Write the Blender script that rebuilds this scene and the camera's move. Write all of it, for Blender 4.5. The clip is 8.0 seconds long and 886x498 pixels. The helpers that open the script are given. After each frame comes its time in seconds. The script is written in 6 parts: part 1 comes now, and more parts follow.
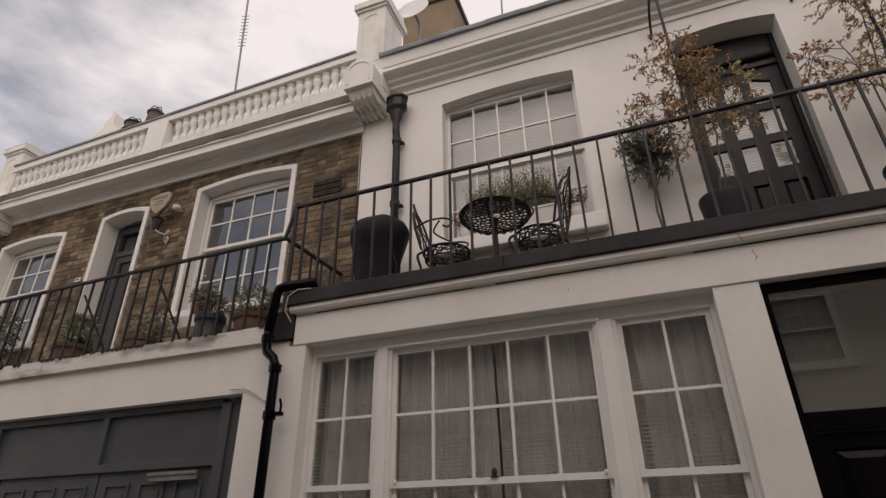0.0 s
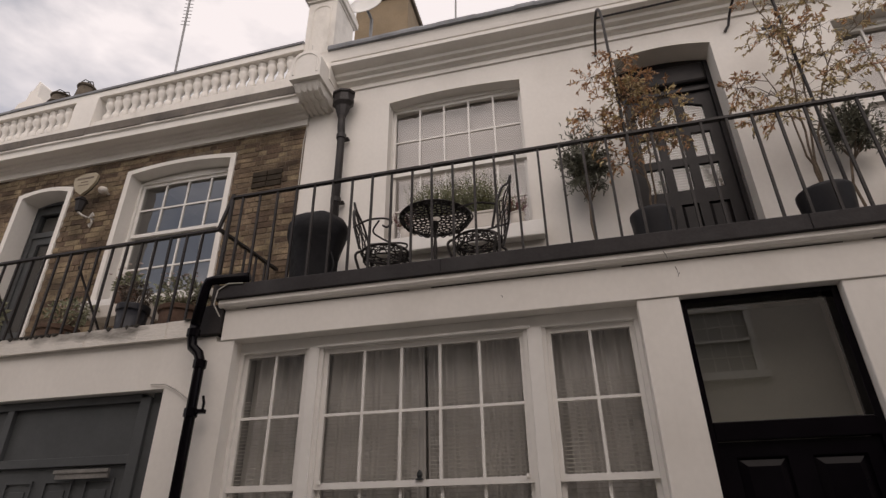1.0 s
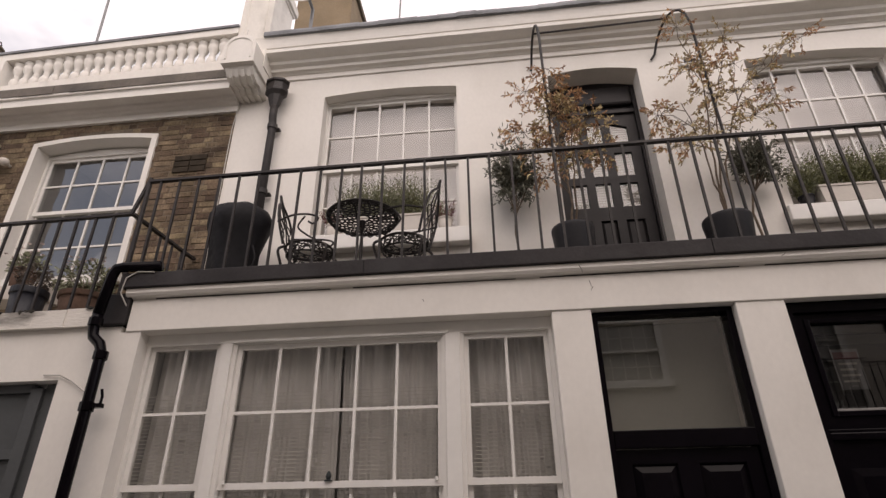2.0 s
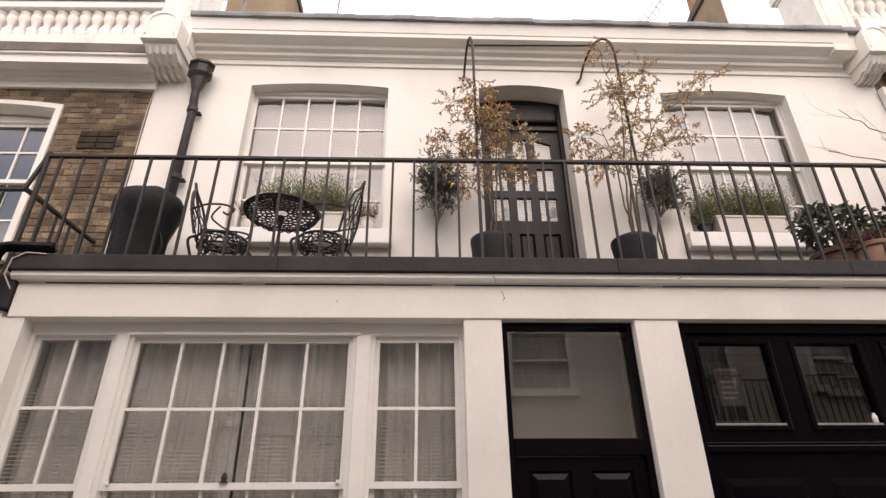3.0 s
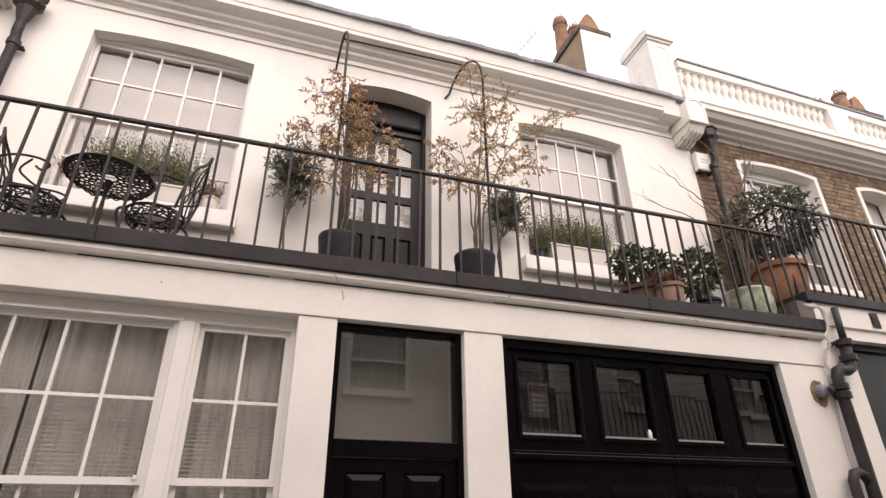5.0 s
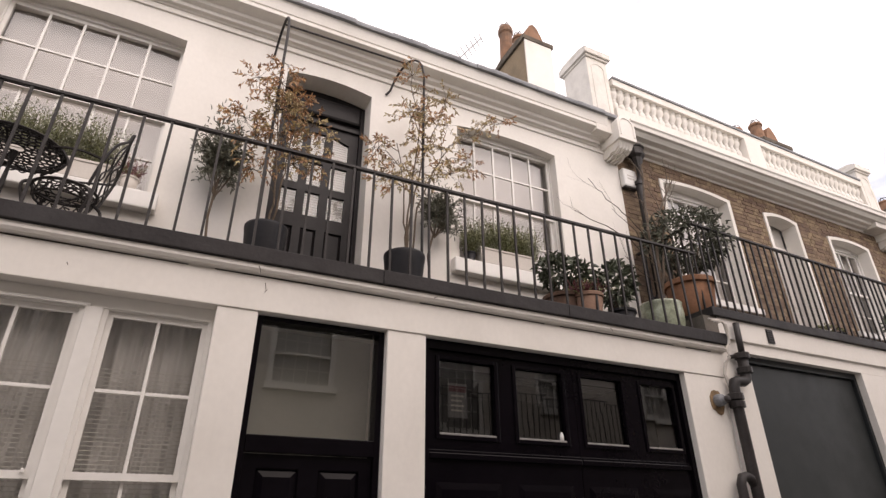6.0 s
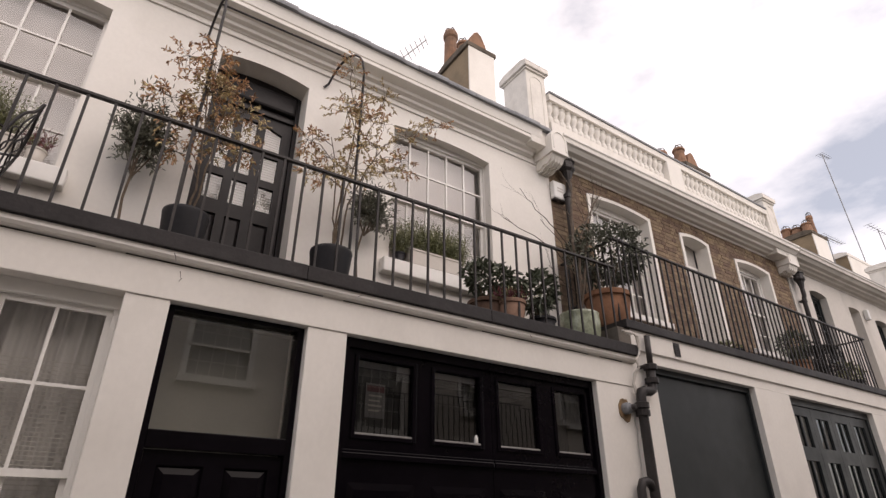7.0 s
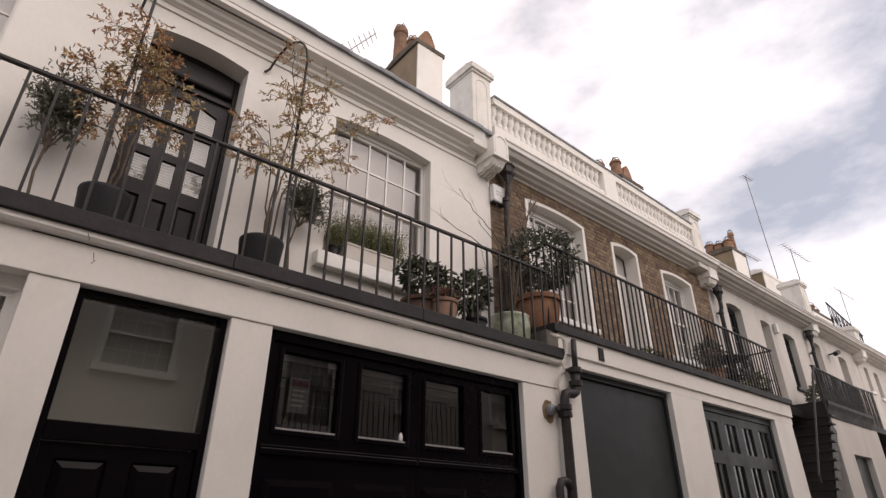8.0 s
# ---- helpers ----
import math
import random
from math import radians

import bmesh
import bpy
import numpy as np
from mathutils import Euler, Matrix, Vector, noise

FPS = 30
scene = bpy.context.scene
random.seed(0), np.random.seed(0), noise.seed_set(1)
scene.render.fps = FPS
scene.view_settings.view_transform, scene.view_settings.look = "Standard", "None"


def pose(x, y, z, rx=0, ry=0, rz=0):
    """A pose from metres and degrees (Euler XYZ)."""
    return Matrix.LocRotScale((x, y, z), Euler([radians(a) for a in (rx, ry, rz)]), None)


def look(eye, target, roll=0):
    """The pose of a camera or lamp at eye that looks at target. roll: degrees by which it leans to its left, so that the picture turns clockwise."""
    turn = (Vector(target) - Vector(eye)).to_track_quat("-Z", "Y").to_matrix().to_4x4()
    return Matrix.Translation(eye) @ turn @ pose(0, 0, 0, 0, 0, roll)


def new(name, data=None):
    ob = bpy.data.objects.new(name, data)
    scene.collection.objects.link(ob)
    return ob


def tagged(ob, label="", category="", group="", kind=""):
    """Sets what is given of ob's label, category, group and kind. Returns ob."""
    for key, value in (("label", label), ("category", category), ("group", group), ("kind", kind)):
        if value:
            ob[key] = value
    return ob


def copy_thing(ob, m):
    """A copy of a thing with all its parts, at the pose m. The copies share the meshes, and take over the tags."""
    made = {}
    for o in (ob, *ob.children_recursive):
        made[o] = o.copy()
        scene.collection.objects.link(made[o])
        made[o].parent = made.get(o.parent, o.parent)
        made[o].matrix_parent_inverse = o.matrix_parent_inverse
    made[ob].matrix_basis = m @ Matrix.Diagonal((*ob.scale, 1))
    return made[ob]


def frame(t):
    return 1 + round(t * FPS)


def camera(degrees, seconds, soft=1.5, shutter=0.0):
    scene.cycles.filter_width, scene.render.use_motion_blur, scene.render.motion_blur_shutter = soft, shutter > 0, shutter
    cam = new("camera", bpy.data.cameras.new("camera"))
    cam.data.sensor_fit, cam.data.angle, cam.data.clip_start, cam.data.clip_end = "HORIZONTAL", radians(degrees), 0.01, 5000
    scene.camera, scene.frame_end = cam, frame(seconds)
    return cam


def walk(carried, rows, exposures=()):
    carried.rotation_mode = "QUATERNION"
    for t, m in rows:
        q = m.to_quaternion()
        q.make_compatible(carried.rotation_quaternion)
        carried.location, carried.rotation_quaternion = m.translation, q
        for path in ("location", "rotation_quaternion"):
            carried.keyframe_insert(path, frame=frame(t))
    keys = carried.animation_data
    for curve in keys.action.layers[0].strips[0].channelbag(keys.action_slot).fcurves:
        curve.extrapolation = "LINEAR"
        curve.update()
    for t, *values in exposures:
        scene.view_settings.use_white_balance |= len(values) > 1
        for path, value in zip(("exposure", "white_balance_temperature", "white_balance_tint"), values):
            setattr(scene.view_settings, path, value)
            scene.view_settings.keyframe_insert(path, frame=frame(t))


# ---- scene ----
cam = camera(76.7, 8.0, soft=1.4)
PATH = [
    (0, (0.207, -3.907, 1.479), (-0.407, -2.243, 2.403), -0.81),
    (0.5, (0.232, -3.905, 1.495), (-0.295, -2.209, 2.414), -0.85),
    (1, (0.261, -3.910, 1.507), (-0.164, -2.183, 2.423), -0.79),
    (2.5, (0.358, -3.941, 1.533), (0.299, -2.161, 2.442), -0.69),
    (3, (0.385, -3.953, 1.536), (0.460, -2.175, 2.449), -0.61),
    (3.5, (0.407, -3.963, 1.535), (0.614, -2.196, 2.449), -0.62),
    (4, (0.427, -3.973, 1.536), (0.763, -2.226, 2.451), -0.62),
    (4.5, (0.447, -3.990, 1.541), (0.904, -2.268, 2.451), -0.63),
    (6, (0.505, -4.051, 1.555), (1.290, -2.443, 2.448), -0.32),
    (6.5, (0.524, -4.071, 1.558), (1.413, -2.517, 2.450), -0.19),
    (7, (0.547, -4.086, 1.559), (1.536, -2.595, 2.452), 0.01),
    (7.5, (0.577, -4.099, 1.558), (1.658, -2.672, 2.450), 0.06),
    (8, (0.607, -4.111, 1.555), (1.764, -2.743, 2.444), 0.09),
]
EXPOSURES = [(0.0, -0.86, 7100, 18), (1.2, -0.72, 7100, 18), (2.4, -0.10, 7150, 20), (3.5, 0.42, 7200, 20), (4.7, 0.44, 7150, 20), (5.9, 0.10, 7100, 19), (8.0, -0.38, 7050, 19)]
SKY_STRENGTH, SUN_STRENGTH = 0.75, 1.4
CLOUD_SHIFT, CLOUD_RAMP, CLOUD_DARK, CLOUD_LIGHT = (4.3, 0.7, 1.2), (0.36, 0.54), (0.75, 0.795, 0.845), (2.2, 2.14, 2.08)
walk(cam, [(t, look(e, g, r)) for t, e, g, r in PATH], exposures=EXPOSURES)

# ---- world and sun ----
world = bpy.data.worlds.new("overcast_sky")
scene.world = world
world.use_nodes = True
wn, wl = world.node_tree.nodes, world.node_tree.links
wn.clear()
w_out, w_bg = wn.new("ShaderNodeOutputWorld"), wn.new("ShaderNodeBackground")
w_sky = wn.new("ShaderNodeTexSky")
w_sky.sky_type, w_sky.sun_disc = "NISHITA", False
w_sky.sun_elevation, w_sky.sun_rotation = radians(44), radians(163)
w_co = wn.new("ShaderNodeTexCoord")
w_map = wn.new("ShaderNodeMapping")
w_map.inputs["Scale"].default_value = (1.0, 1.0, 2.2)
w_map.inputs["Location"].default_value = CLOUD_SHIFT
w_noise = wn.new("ShaderNodeTexNoise")
w_noise.inputs["Scale"].default_value, w_noise.inputs["Detail"].default_value = 2.1, 8.0
w_noise.inputs["Roughness"].default_value = 0.55
w_ramp = wn.new("ShaderNodeValToRGB")
w_ramp.color_ramp.elements[0].position, w_ramp.color_ramp.elements[1].position = CLOUD_RAMP
w_ramp.color_ramp.elements[0].color = (*CLOUD_DARK, 1)
w_ramp.color_ramp.elements[1].color = (*CLOUD_LIGHT, 1)
w_mix = wn.new("ShaderNodeMix")
w_mix.data_type = "RGBA"
w_mix.inputs["Factor"].default_value = 0.88
wl.new(w_co.outputs["Generated"], w_map.inputs["Vector"])
wl.new(w_map.outputs["Vector"], w_noise.inputs["Vector"])
wl.new(w_noise.outputs["Fac"], w_ramp.inputs["Fac"])
wl.new(w_sky.outputs["Color"], w_mix.inputs["A"])
wl.new(w_ramp.outputs["Color"], w_mix.inputs["B"])
wl.new(w_mix.outputs["Result"], w_bg.inputs["Color"])
wl.new(w_bg.outputs["Background"], w_out.inputs["Surface"])
w_bg.inputs["Strength"].default_value = SKY_STRENGTH
sun = new("sun", bpy.data.lights.new("sun", "SUN"))
sun.data.energy, sun.data.angle, sun.data.color = SUN_STRENGTH, radians(70), (1.0, 0.93, 0.84)
sun.matrix_world = look((3, -10, 10), (0, 0, 0))


# ---- materials ----
def material(name, color, rough=0.6, metal=0.0, grain=40.0, coarse=3.0, vary=0.12, dirt=None, dirt_amount=0.0, bump=0.15,
             bump_scale=60.0, stretch=(1, 1, 1), per="", spec=0.5, coat=0.0, object_vary=0.25, dirt_scale=2.2):
    """A procedural surface: base colour varied at two scales, stains of another colour, fine relief."""
    m = bpy.data.materials.new(name)
    m.use_nodes = True
    n, l = m.node_tree.nodes, m.node_tree.links
    b = n["Principled BSDF"]
    co, mp = n.new("ShaderNodeNewGeometry"), n.new("ShaderNodeMapping")
    mp.inputs["Scale"].default_value = stretch
    l.new(co.outputs["Position"], mp.inputs["Vector"])

    def noise_at(scale, detail=4.0):
        t = n.new("ShaderNodeTexNoise")
        t.inputs["Scale"].default_value, t.inputs["Detail"].default_value = scale, detail
        l.new(mp.outputs["Vector"], t.inputs["Vector"])
        return t.outputs["Fac"]

    def ramp(fac, lo, hi, a, c):
        r = n.new("ShaderNodeMapRange")
        for key, v in (("From Min", lo), ("From Max", hi), ("To Min", a), ("To Max", c)):
            r.inputs[key].default_value = v
        l.new(fac, r.inputs["Value"])
        return r.outputs["Result"]

    def math_node(op, a, c):
        k = n.new("ShaderNodeMath")
        k.operation = op
        for i, v in enumerate((a, c)):
            if isinstance(v, (int, float)):
                k.inputs[i].default_value = v
            else:
                l.new(v, k.inputs[i])
        return k.outputs[0]

    value = math_node("MULTIPLY", ramp(noise_at(coarse), 0.3, 0.7, 1 - vary, 1 + vary), ramp(noise_at(grain), 0.3, 0.7, 1 - vary * 0.6, 1 + vary * 0.6))
    if per:
        src = n.new("ShaderNodeObjectInfo").outputs["Random"] if per == "object" else n.new("ShaderNodeNewGeometry").outputs["Random Per Island"]
        value = math_node("MULTIPLY", value, ramp(src, 0, 1, 1 - object_vary, 1 + object_vary))
    hsv = n.new("ShaderNodeHueSaturation")
    hsv.inputs["Color"].default_value = (*color, 1)
    l.new(value, hsv.inputs["Value"])
    if per:
        l.new(ramp(src, 0, 1, 0.485, 0.515), hsv.inputs["Hue"])
    out = hsv.outputs["Color"]
    if dirt:
        mix = n.new("ShaderNodeMix")
        mix.data_type = "RGBA"
        mix.inputs["B"].default_value = (*dirt, 1)
        l.new(ramp(noise_at(dirt_scale, 8.0), 0.52, 0.75, 0.0, dirt_amount), mix.inputs["Factor"])
        l.new(out, mix.inputs["A"])
        out = mix.outputs["Result"]
    l.new(out, b.inputs["Base Color"])
    l.new(ramp(noise_at(coarse * 3), 0.3, 0.7, max(rough - 0.08, 0.02), min(rough + 0.08, 1)), b.inputs["Roughness"])
    b.inputs["Metallic"].default_value = metal
    b.inputs["Specular IOR Level"].default_value = spec
    b.inputs["Coat Weight"].default_value = coat
    if bump:
        k = n.new("ShaderNodeBump")
        k.inputs["Strength"].default_value, k.inputs["Distance"].default_value = bump, 0.01
        l.new(noise_at(bump_scale, 6.0), k.inputs["Height"])
        l.new(k.outputs["Normal"], b.inputs["Normal"])
    return m


def glass_material(name, tint, rough=0.0, ior=1.52):
    """Thin window glass: a mirror layer by Fresnel over a clear pane."""
    m = bpy.data.materials.new(name)
    m.use_nodes = True
    n, l = m.node_tree.nodes, m.node_tree.links
    n.clear()
    out, mix, fres = n.new("ShaderNodeOutputMaterial"), n.new("ShaderNodeMixShader"), n.new("ShaderNodeFresnel")
    gloss, through_ = n.new("ShaderNodeBsdfGlossy"), n.new("ShaderNodeBsdfTransparent")
    co, tex, bmp = n.new("ShaderNodeTexCoord"), n.new("ShaderNodeTexNoise"), n.new("ShaderNodeBump")
    tex.inputs["Scale"].default_value = 2.0
    bmp.inputs["Strength"].default_value, bmp.inputs["Distance"].default_value = 0.02, 0.02
    l.new(co.outputs["Object"], tex.inputs["Vector"])
    l.new(tex.outputs["Fac"], bmp.inputs["Height"])
    l.new(bmp.outputs["Normal"], gloss.inputs["Normal"])
    fres.inputs["IOR"].default_value = ior
    gloss.inputs["Roughness"].default_value = rough
    gloss.inputs["Color"].default_value = (0.95, 0.95, 0.95, 1)
    through_.inputs["Color"].default_value = (*tint, 1)
    l.new(fres.outputs[0], mix.inputs[0])
    l.new(through_.outputs[0], mix.inputs[1])
    l.new(gloss.outputs[0], mix.inputs[2])
    l.new(mix.outputs[0], out.inputs["Surface"])
    return m


STUCCO = material("white_stucco", (0.795, 0.757, 0.70), 0.75, vary=0.035, coarse=1.2, grain=25, dirt=(0.52, 0.48, 0.42), dirt_amount=0.26, bump=0.09, bump_scale=22, stretch=(1, 1, 0.8), dirt_scale=1.6)
WORN_STUCCO = material("weathered_stucco", (0.76, 0.72, 0.66), 0.8, vary=0.05, coarse=2, grain=30, dirt=(0.36, 0.33, 0.29), dirt_amount=0.4, bump=0.35, bump_scale=25, stretch=(1, 1, 0.7), dirt_scale=3.5)
ROW_STUCCO = material("cream_row_paint", (0.60, 0.56, 0.51), 0.8, vary=0.07, coarse=1.5, grain=25, dirt=(0.36, 0.33, 0.29), dirt_amount=0.4, bump=0.25, bump_scale=25, stretch=(1, 1, 0.4))
EDGE = material("dark_cornice_lip", (0.14, 0.12, 0.10), 0.85, vary=0.15, coarse=4, grain=30, dirt=(0.06, 0.055, 0.05), dirt_amount=0.9, bump=0.4, dirt_scale=2.2)
STAINED = material("stained_slab_paint", (0.72, 0.68, 0.62), 0.85, vary=0.06, coarse=3, grain=30, dirt=(0.07, 0.062, 0.05), dirt_amount=0.95, bump=0.5, bump_scale=25, stretch=(0.8, 1, 2.5), dirt_scale=2.6)
SOFT_GREY = material("grey_weathered_paint", (0.52, 0.49, 0.45), 0.8, vary=0.08, coarse=2.5, dirt=(0.3, 0.28, 0.25), dirt_amount=0.4)
WHITE_PAINT = material("white_gloss_paint", (0.80, 0.775, 0.73), 0.4, vary=0.03, grain=20, bump=0.06, bump_scale=18, dirt=(0.6, 0.56, 0.5), dirt_amount=0.15)
STOCK_BRICK = material("stock_brick", (0.178, 0.130, 0.086), 0.92, vary=0.48, coarse=3.2, grain=42, dirt=(0.036, 0.028, 0.021), dirt_amount=0.8, bump=1.0, bump_scale=38, spec=0.2, per="object", object_vary=0.42)
STOCK_BRICK_REST = material("stock_brick_rest", (0.178, 0.130, 0.086), 0.92, vary=0.48, coarse=3.2, grain=42, dirt=(0.036, 0.028, 0.021), dirt_amount=0.8, bump=1.0, bump_scale=38, spec=0.2, per="island", object_vary=0.42)
RED_BRICK = material("brown_brick", (0.197, 0.135, 0.088), 0.9, vary=0.26, coarse=9, grain=55, dirt=(0.09, 0.05, 0.03), dirt_amount=0.5, bump=0.6, bump_scale=45, per="object", object_vary=0.3)
RED_BRICK_REST = material("brown_brick_rest", (0.197, 0.135, 0.088), 0.9, vary=0.26, coarse=9, grain=55, dirt=(0.09, 0.05, 0.03), dirt_amount=0.5, bump=0.6, bump_scale=45, per="island", object_vary=0.3)
MORTAR = material("mortar", (0.16, 0.126, 0.092), 0.95, vary=0.3, grain=40, coarse=4, dirt=(0.06, 0.045, 0.03), dirt_amount=0.7, bump=0.4)
MORTAR_RED = material("mortar_brown", (0.15, 0.1, 0.07), 0.95, vary=0.2, grain=70, dirt=(0.1, 0.07, 0.05), dirt_amount=0.5, bump=0.4)
IRON = material("black_painted_iron", (0.03, 0.026, 0.025), 0.45, spec=0.25, vary=0.3, grain=60, bump=0.25, bump_scale=90, dirt=(0.03, 0.022, 0.018), dirt_amount=0.3)
LEAD = material("lead_flashing", (0.17, 0.175, 0.185), 0.6, vary=0.2, coarse=4, grain=30, dirt=(0.36, 0.37, 0.38), dirt_amount=0.6, bump=0.3, bump_scale=20)
SLAB_BLACK = material("black_balcony_coating", (0.025, 0.0215, 0.0218), 0.55, spec=0.25, vary=0.25, coarse=3, grain=40, dirt=(0.06, 0.056, 0.056), dirt_amount=0.45, bump=0.3, bump_scale=25)
BLACK_GLOSS = material("black_gloss_paint", (0.004, 0.003, 0.0045), 0.15, vary=0.2, grain=25, bump=0.05, bump_scale=9, spec=0.09)
DOOR_GREY = material("dark_grey_door_paint", (0.020, 0.0175, 0.018), 0.38, spec=0.2, vary=0.15, grain=30, bump=0.06)
GREEN_GREY = material("grey_green_paint", (0.073, 0.077, 0.079), 0.5, spec=0.3, vary=0.08, coarse=2, grain=30, bump=0.06, dirt=(0.11, 0.115, 0.118), dirt_amount=0.3)
SLATE_PAINT = material("slate_grey_paint", (0.024, 0.028, 0.029), 0.45, spec=0.3, vary=0.06, coarse=1.5, bump=0.05, dirt=(0.048, 0.052, 0.055), dirt_amount=0.4)
GLASS = glass_material("window_glass", (0.97, 0.975, 0.97), ior=1.85)
DARK_GLASS = glass_material("dark_window_glass", (0.5, 0.51, 0.5), ior=2.5)
OVERLIGHT_GLASS = glass_material("overlight_glass", (0.86, 0.87, 0.85), ior=2.3)
GARAGE_GLASS = glass_material("garage_glass", (0.45, 0.46, 0.46), ior=1.95)
BLIND = material("pale_roller_blind", (0.60, 0.56, 0.54), 0.85, vary=0.03, coarse=1.5, grain=120, bump=0.05)
CURTAIN = material("sheer_curtain", (0.89, 0.875, 0.865), 0.9, vary=0.06, coarse=4, grain=150, bump=0.1, bump_scale=200)
n_, l_ = CURTAIN.node_tree.nodes, CURTAIN.node_tree.links
sheer, clear = n_.new("ShaderNodeMixShader"), n_.new("ShaderNodeBsdfTransparent")
sheer.inputs[0].default_value = 0.07
l_.new(n_["Principled BSDF"].outputs[0], sheer.inputs[1])
l_.new(clear.outputs[0], sheer.inputs[2])
l_.new(sheer.outputs[0], n_["Material Output"].inputs["Surface"])
SLAT = material("blind_slat", (0.74, 0.725, 0.70), 0.6, vary=0.04)
ROOM = material("dim_room_plaster", (0.5, 0.485, 0.475), 0.9, vary=0.06)
# near-black walls: the gloom of unlit rooms is put into the colour
ROOM_DARK = material("unlit_room_black", (0.07, 0.065, 0.06), 0.9, vary=0.1)
ASPHALT = material("granite_setts", (0.15, 0.145, 0.14), 0.9, vary=0.2, coarse=2, grain=120, bump=0.5, bump_scale=150)
RENDER_TAN = material("tan_chimney_render", (0.235, 0.175, 0.11), 0.9, vary=0.15, coarse=2, dirt=(0.12, 0.09, 0.06), dirt_amount=0.5, bump=0.3)
CLAY = material("chimney_clay", (0.25, 0.135, 0.08), 0.85, vary=0.2, coarse=6, dirt=(0.05, 0.04, 0.035), dirt_amount=0.7)
TERRACOTTA = material("terracotta", (0.20, 0.098, 0.055), 0.85, vary=0.16, coarse=8, dirt=(0.30, 0.19, 0.12), dirt_amount=0.35, bump=0.2, spec=0.3)
OLD_CLAY = material("weathered_brown_clay", (0.10, 0.062, 0.045), 0.9, vary=0.2, coarse=8, dirt=(0.2, 0.15, 0.11), dirt_amount=0.5, bump=0.3, spec=0.2)
GLAZED = material("green_glazed_ceramic", (0.35, 0.385, 0.28), 0.14, vary=0.3, coarse=14, grain=55, bump=0.05, coat=0.4)
PLASTIC = material("black_plastic_pot", (0.018, 0.0175, 0.02), 0.5, spec=0.25, vary=0.15, bump=0.05)
COVER = material("black_barbecue_cover", (0.008, 0.0075, 0.009), 0.6, spec=0.2, vary=0.2, coarse=6, bump=0.5, bump_scale=14)
PLANTER = material("pale_planter", (0.62, 0.57, 0.51), 0.7, vary=0.05, dirt=(0.4, 0.35, 0.29), dirt_amount=0.3)
SOIL = material("potting_soil", (0.035, 0.024, 0.016), 1.0, vary=0.3, bump=0.8)
BARK = material("bark", (0.13, 0.095, 0.065), 0.9, vary=0.25, coarse=20, grain=80, bump=0.6)
STEEL = material("aerial_metal", (0.2, 0.2, 0.2), 0.5, metal=0.6, vary=0.1)
ALARM = material("white_plastic", (0.7, 0.69, 0.66), 0.4, vary=0.03)
BRASS = material("aged_brass", (0.3, 0.24, 0.15), 0.5, metal=0.5, vary=0.3, coarse=20)


def leaf_material(name, color, vary=0.4):
    m = material(name, color, 0.5, vary=0.15, coarse=6, bump=0.0, per="island", object_vary=vary)
    m.node_tree.nodes["Principled BSDF"].inputs["Subsurface Weight"].default_value = 0.0
    return m


LEAF_ORANGE = leaf_material("orange_leaf", (0.47, 0.27, 0.14))
LEAF_YELLOW = leaf_material("yellow_green_leaf", (0.47, 0.36, 0.19))
LEAF_OLIVE = leaf_material("olive_leaf", (0.185, 0.185, 0.14))
LEAF_DARK = leaf_material("dark_green_leaf", (0.088, 0.102, 0.064))
LEAF_LAV = leaf_material("lavender_leaf", (0.26, 0.265, 0.17))
LEAF_GRASS = leaf_material("rosemary_leaf", (0.20, 0.205, 0.085))
LEAF_HEATHER = leaf_material("heather_bloom", (0.19, 0.06, 0.07))
PETAL = leaf_material("pale_petal", (0.6, 0.5, 0.47), 0.15)


# ---- mesh helpers ----
def box(bm, x0, x1, y0, y1, z0, z1, bev=0.0):
    v = [bm.verts.new((x, y, z)) for x in (x0, x1) for y in (y0, y1) for z in (z0, z1)]
    faces = [bm.faces.new([v[i] for i in q]) for q in ((0, 1, 3, 2), (4, 6, 7, 5), (0, 4, 5, 1), (2, 3, 7, 6), (0, 2, 6, 4), (1, 5, 7, 3))]
    if bev:
        edges = list({e for f in faces for e in f.edges})
        bmesh.ops.bevel(bm, geom=edges, offset=bev, segments=2, affect="EDGES", profile=0.5)


def prism(bm, pts, a, b, axis="y"):
    """A closed outline drawn out from a to b along an axis. Outline: (x, z) for y, (y, z) for x, (x, y) for z."""
    def at(p, c):
        return {"y": (p[0], c, p[1]), "x": (c, p[0], p[1]), "z": (p[0], p[1], c)}[axis]
    lo, hi = [bm.verts.new(at(p, a)) for p in pts], [bm.verts.new(at(p, b)) for p in pts]
    bm.faces.new(lo), bm.faces.new(hi[::-1])
    for i in range(len(pts)):
        j = (i + 1) % len(pts)
        bm.faces.new((lo[i], hi[i], hi[j], lo[j]))


def lathe(bm, prof, n=16, c=(0, 0, 0), squash=1.0):
    rings = [[bm.verts.new((c[0] + r * math.cos(2 * math.pi * k / n), c[1] + r * squash * math.sin(2 * math.pi * k / n), c[2] + z)) for k in range(n)] for r, z in prof]
    for a, b in zip(rings, rings[1:]):
        for k in range(n):
            bm.faces.new((a[k], a[(k + 1) % n], b[(k + 1) % n], b[k]))
    bm.faces.new(rings[0][::-1]), bm.faces.new(rings[-1])


def tube(bm, pts, r, n=6, taper=1.0):
    pts = [Vector(p) for p in pts]
    rings, last = [], None
    for i, p in enumerate(pts):
        d = (pts[min(i + 1, len(pts) - 1)] - pts[max(i - 1, 0)]).normalized()
        side = d.cross(Vector((0.31, 0.93, 0.2))).normalized() if last is None else (last - d * last.dot(d)).normalized()
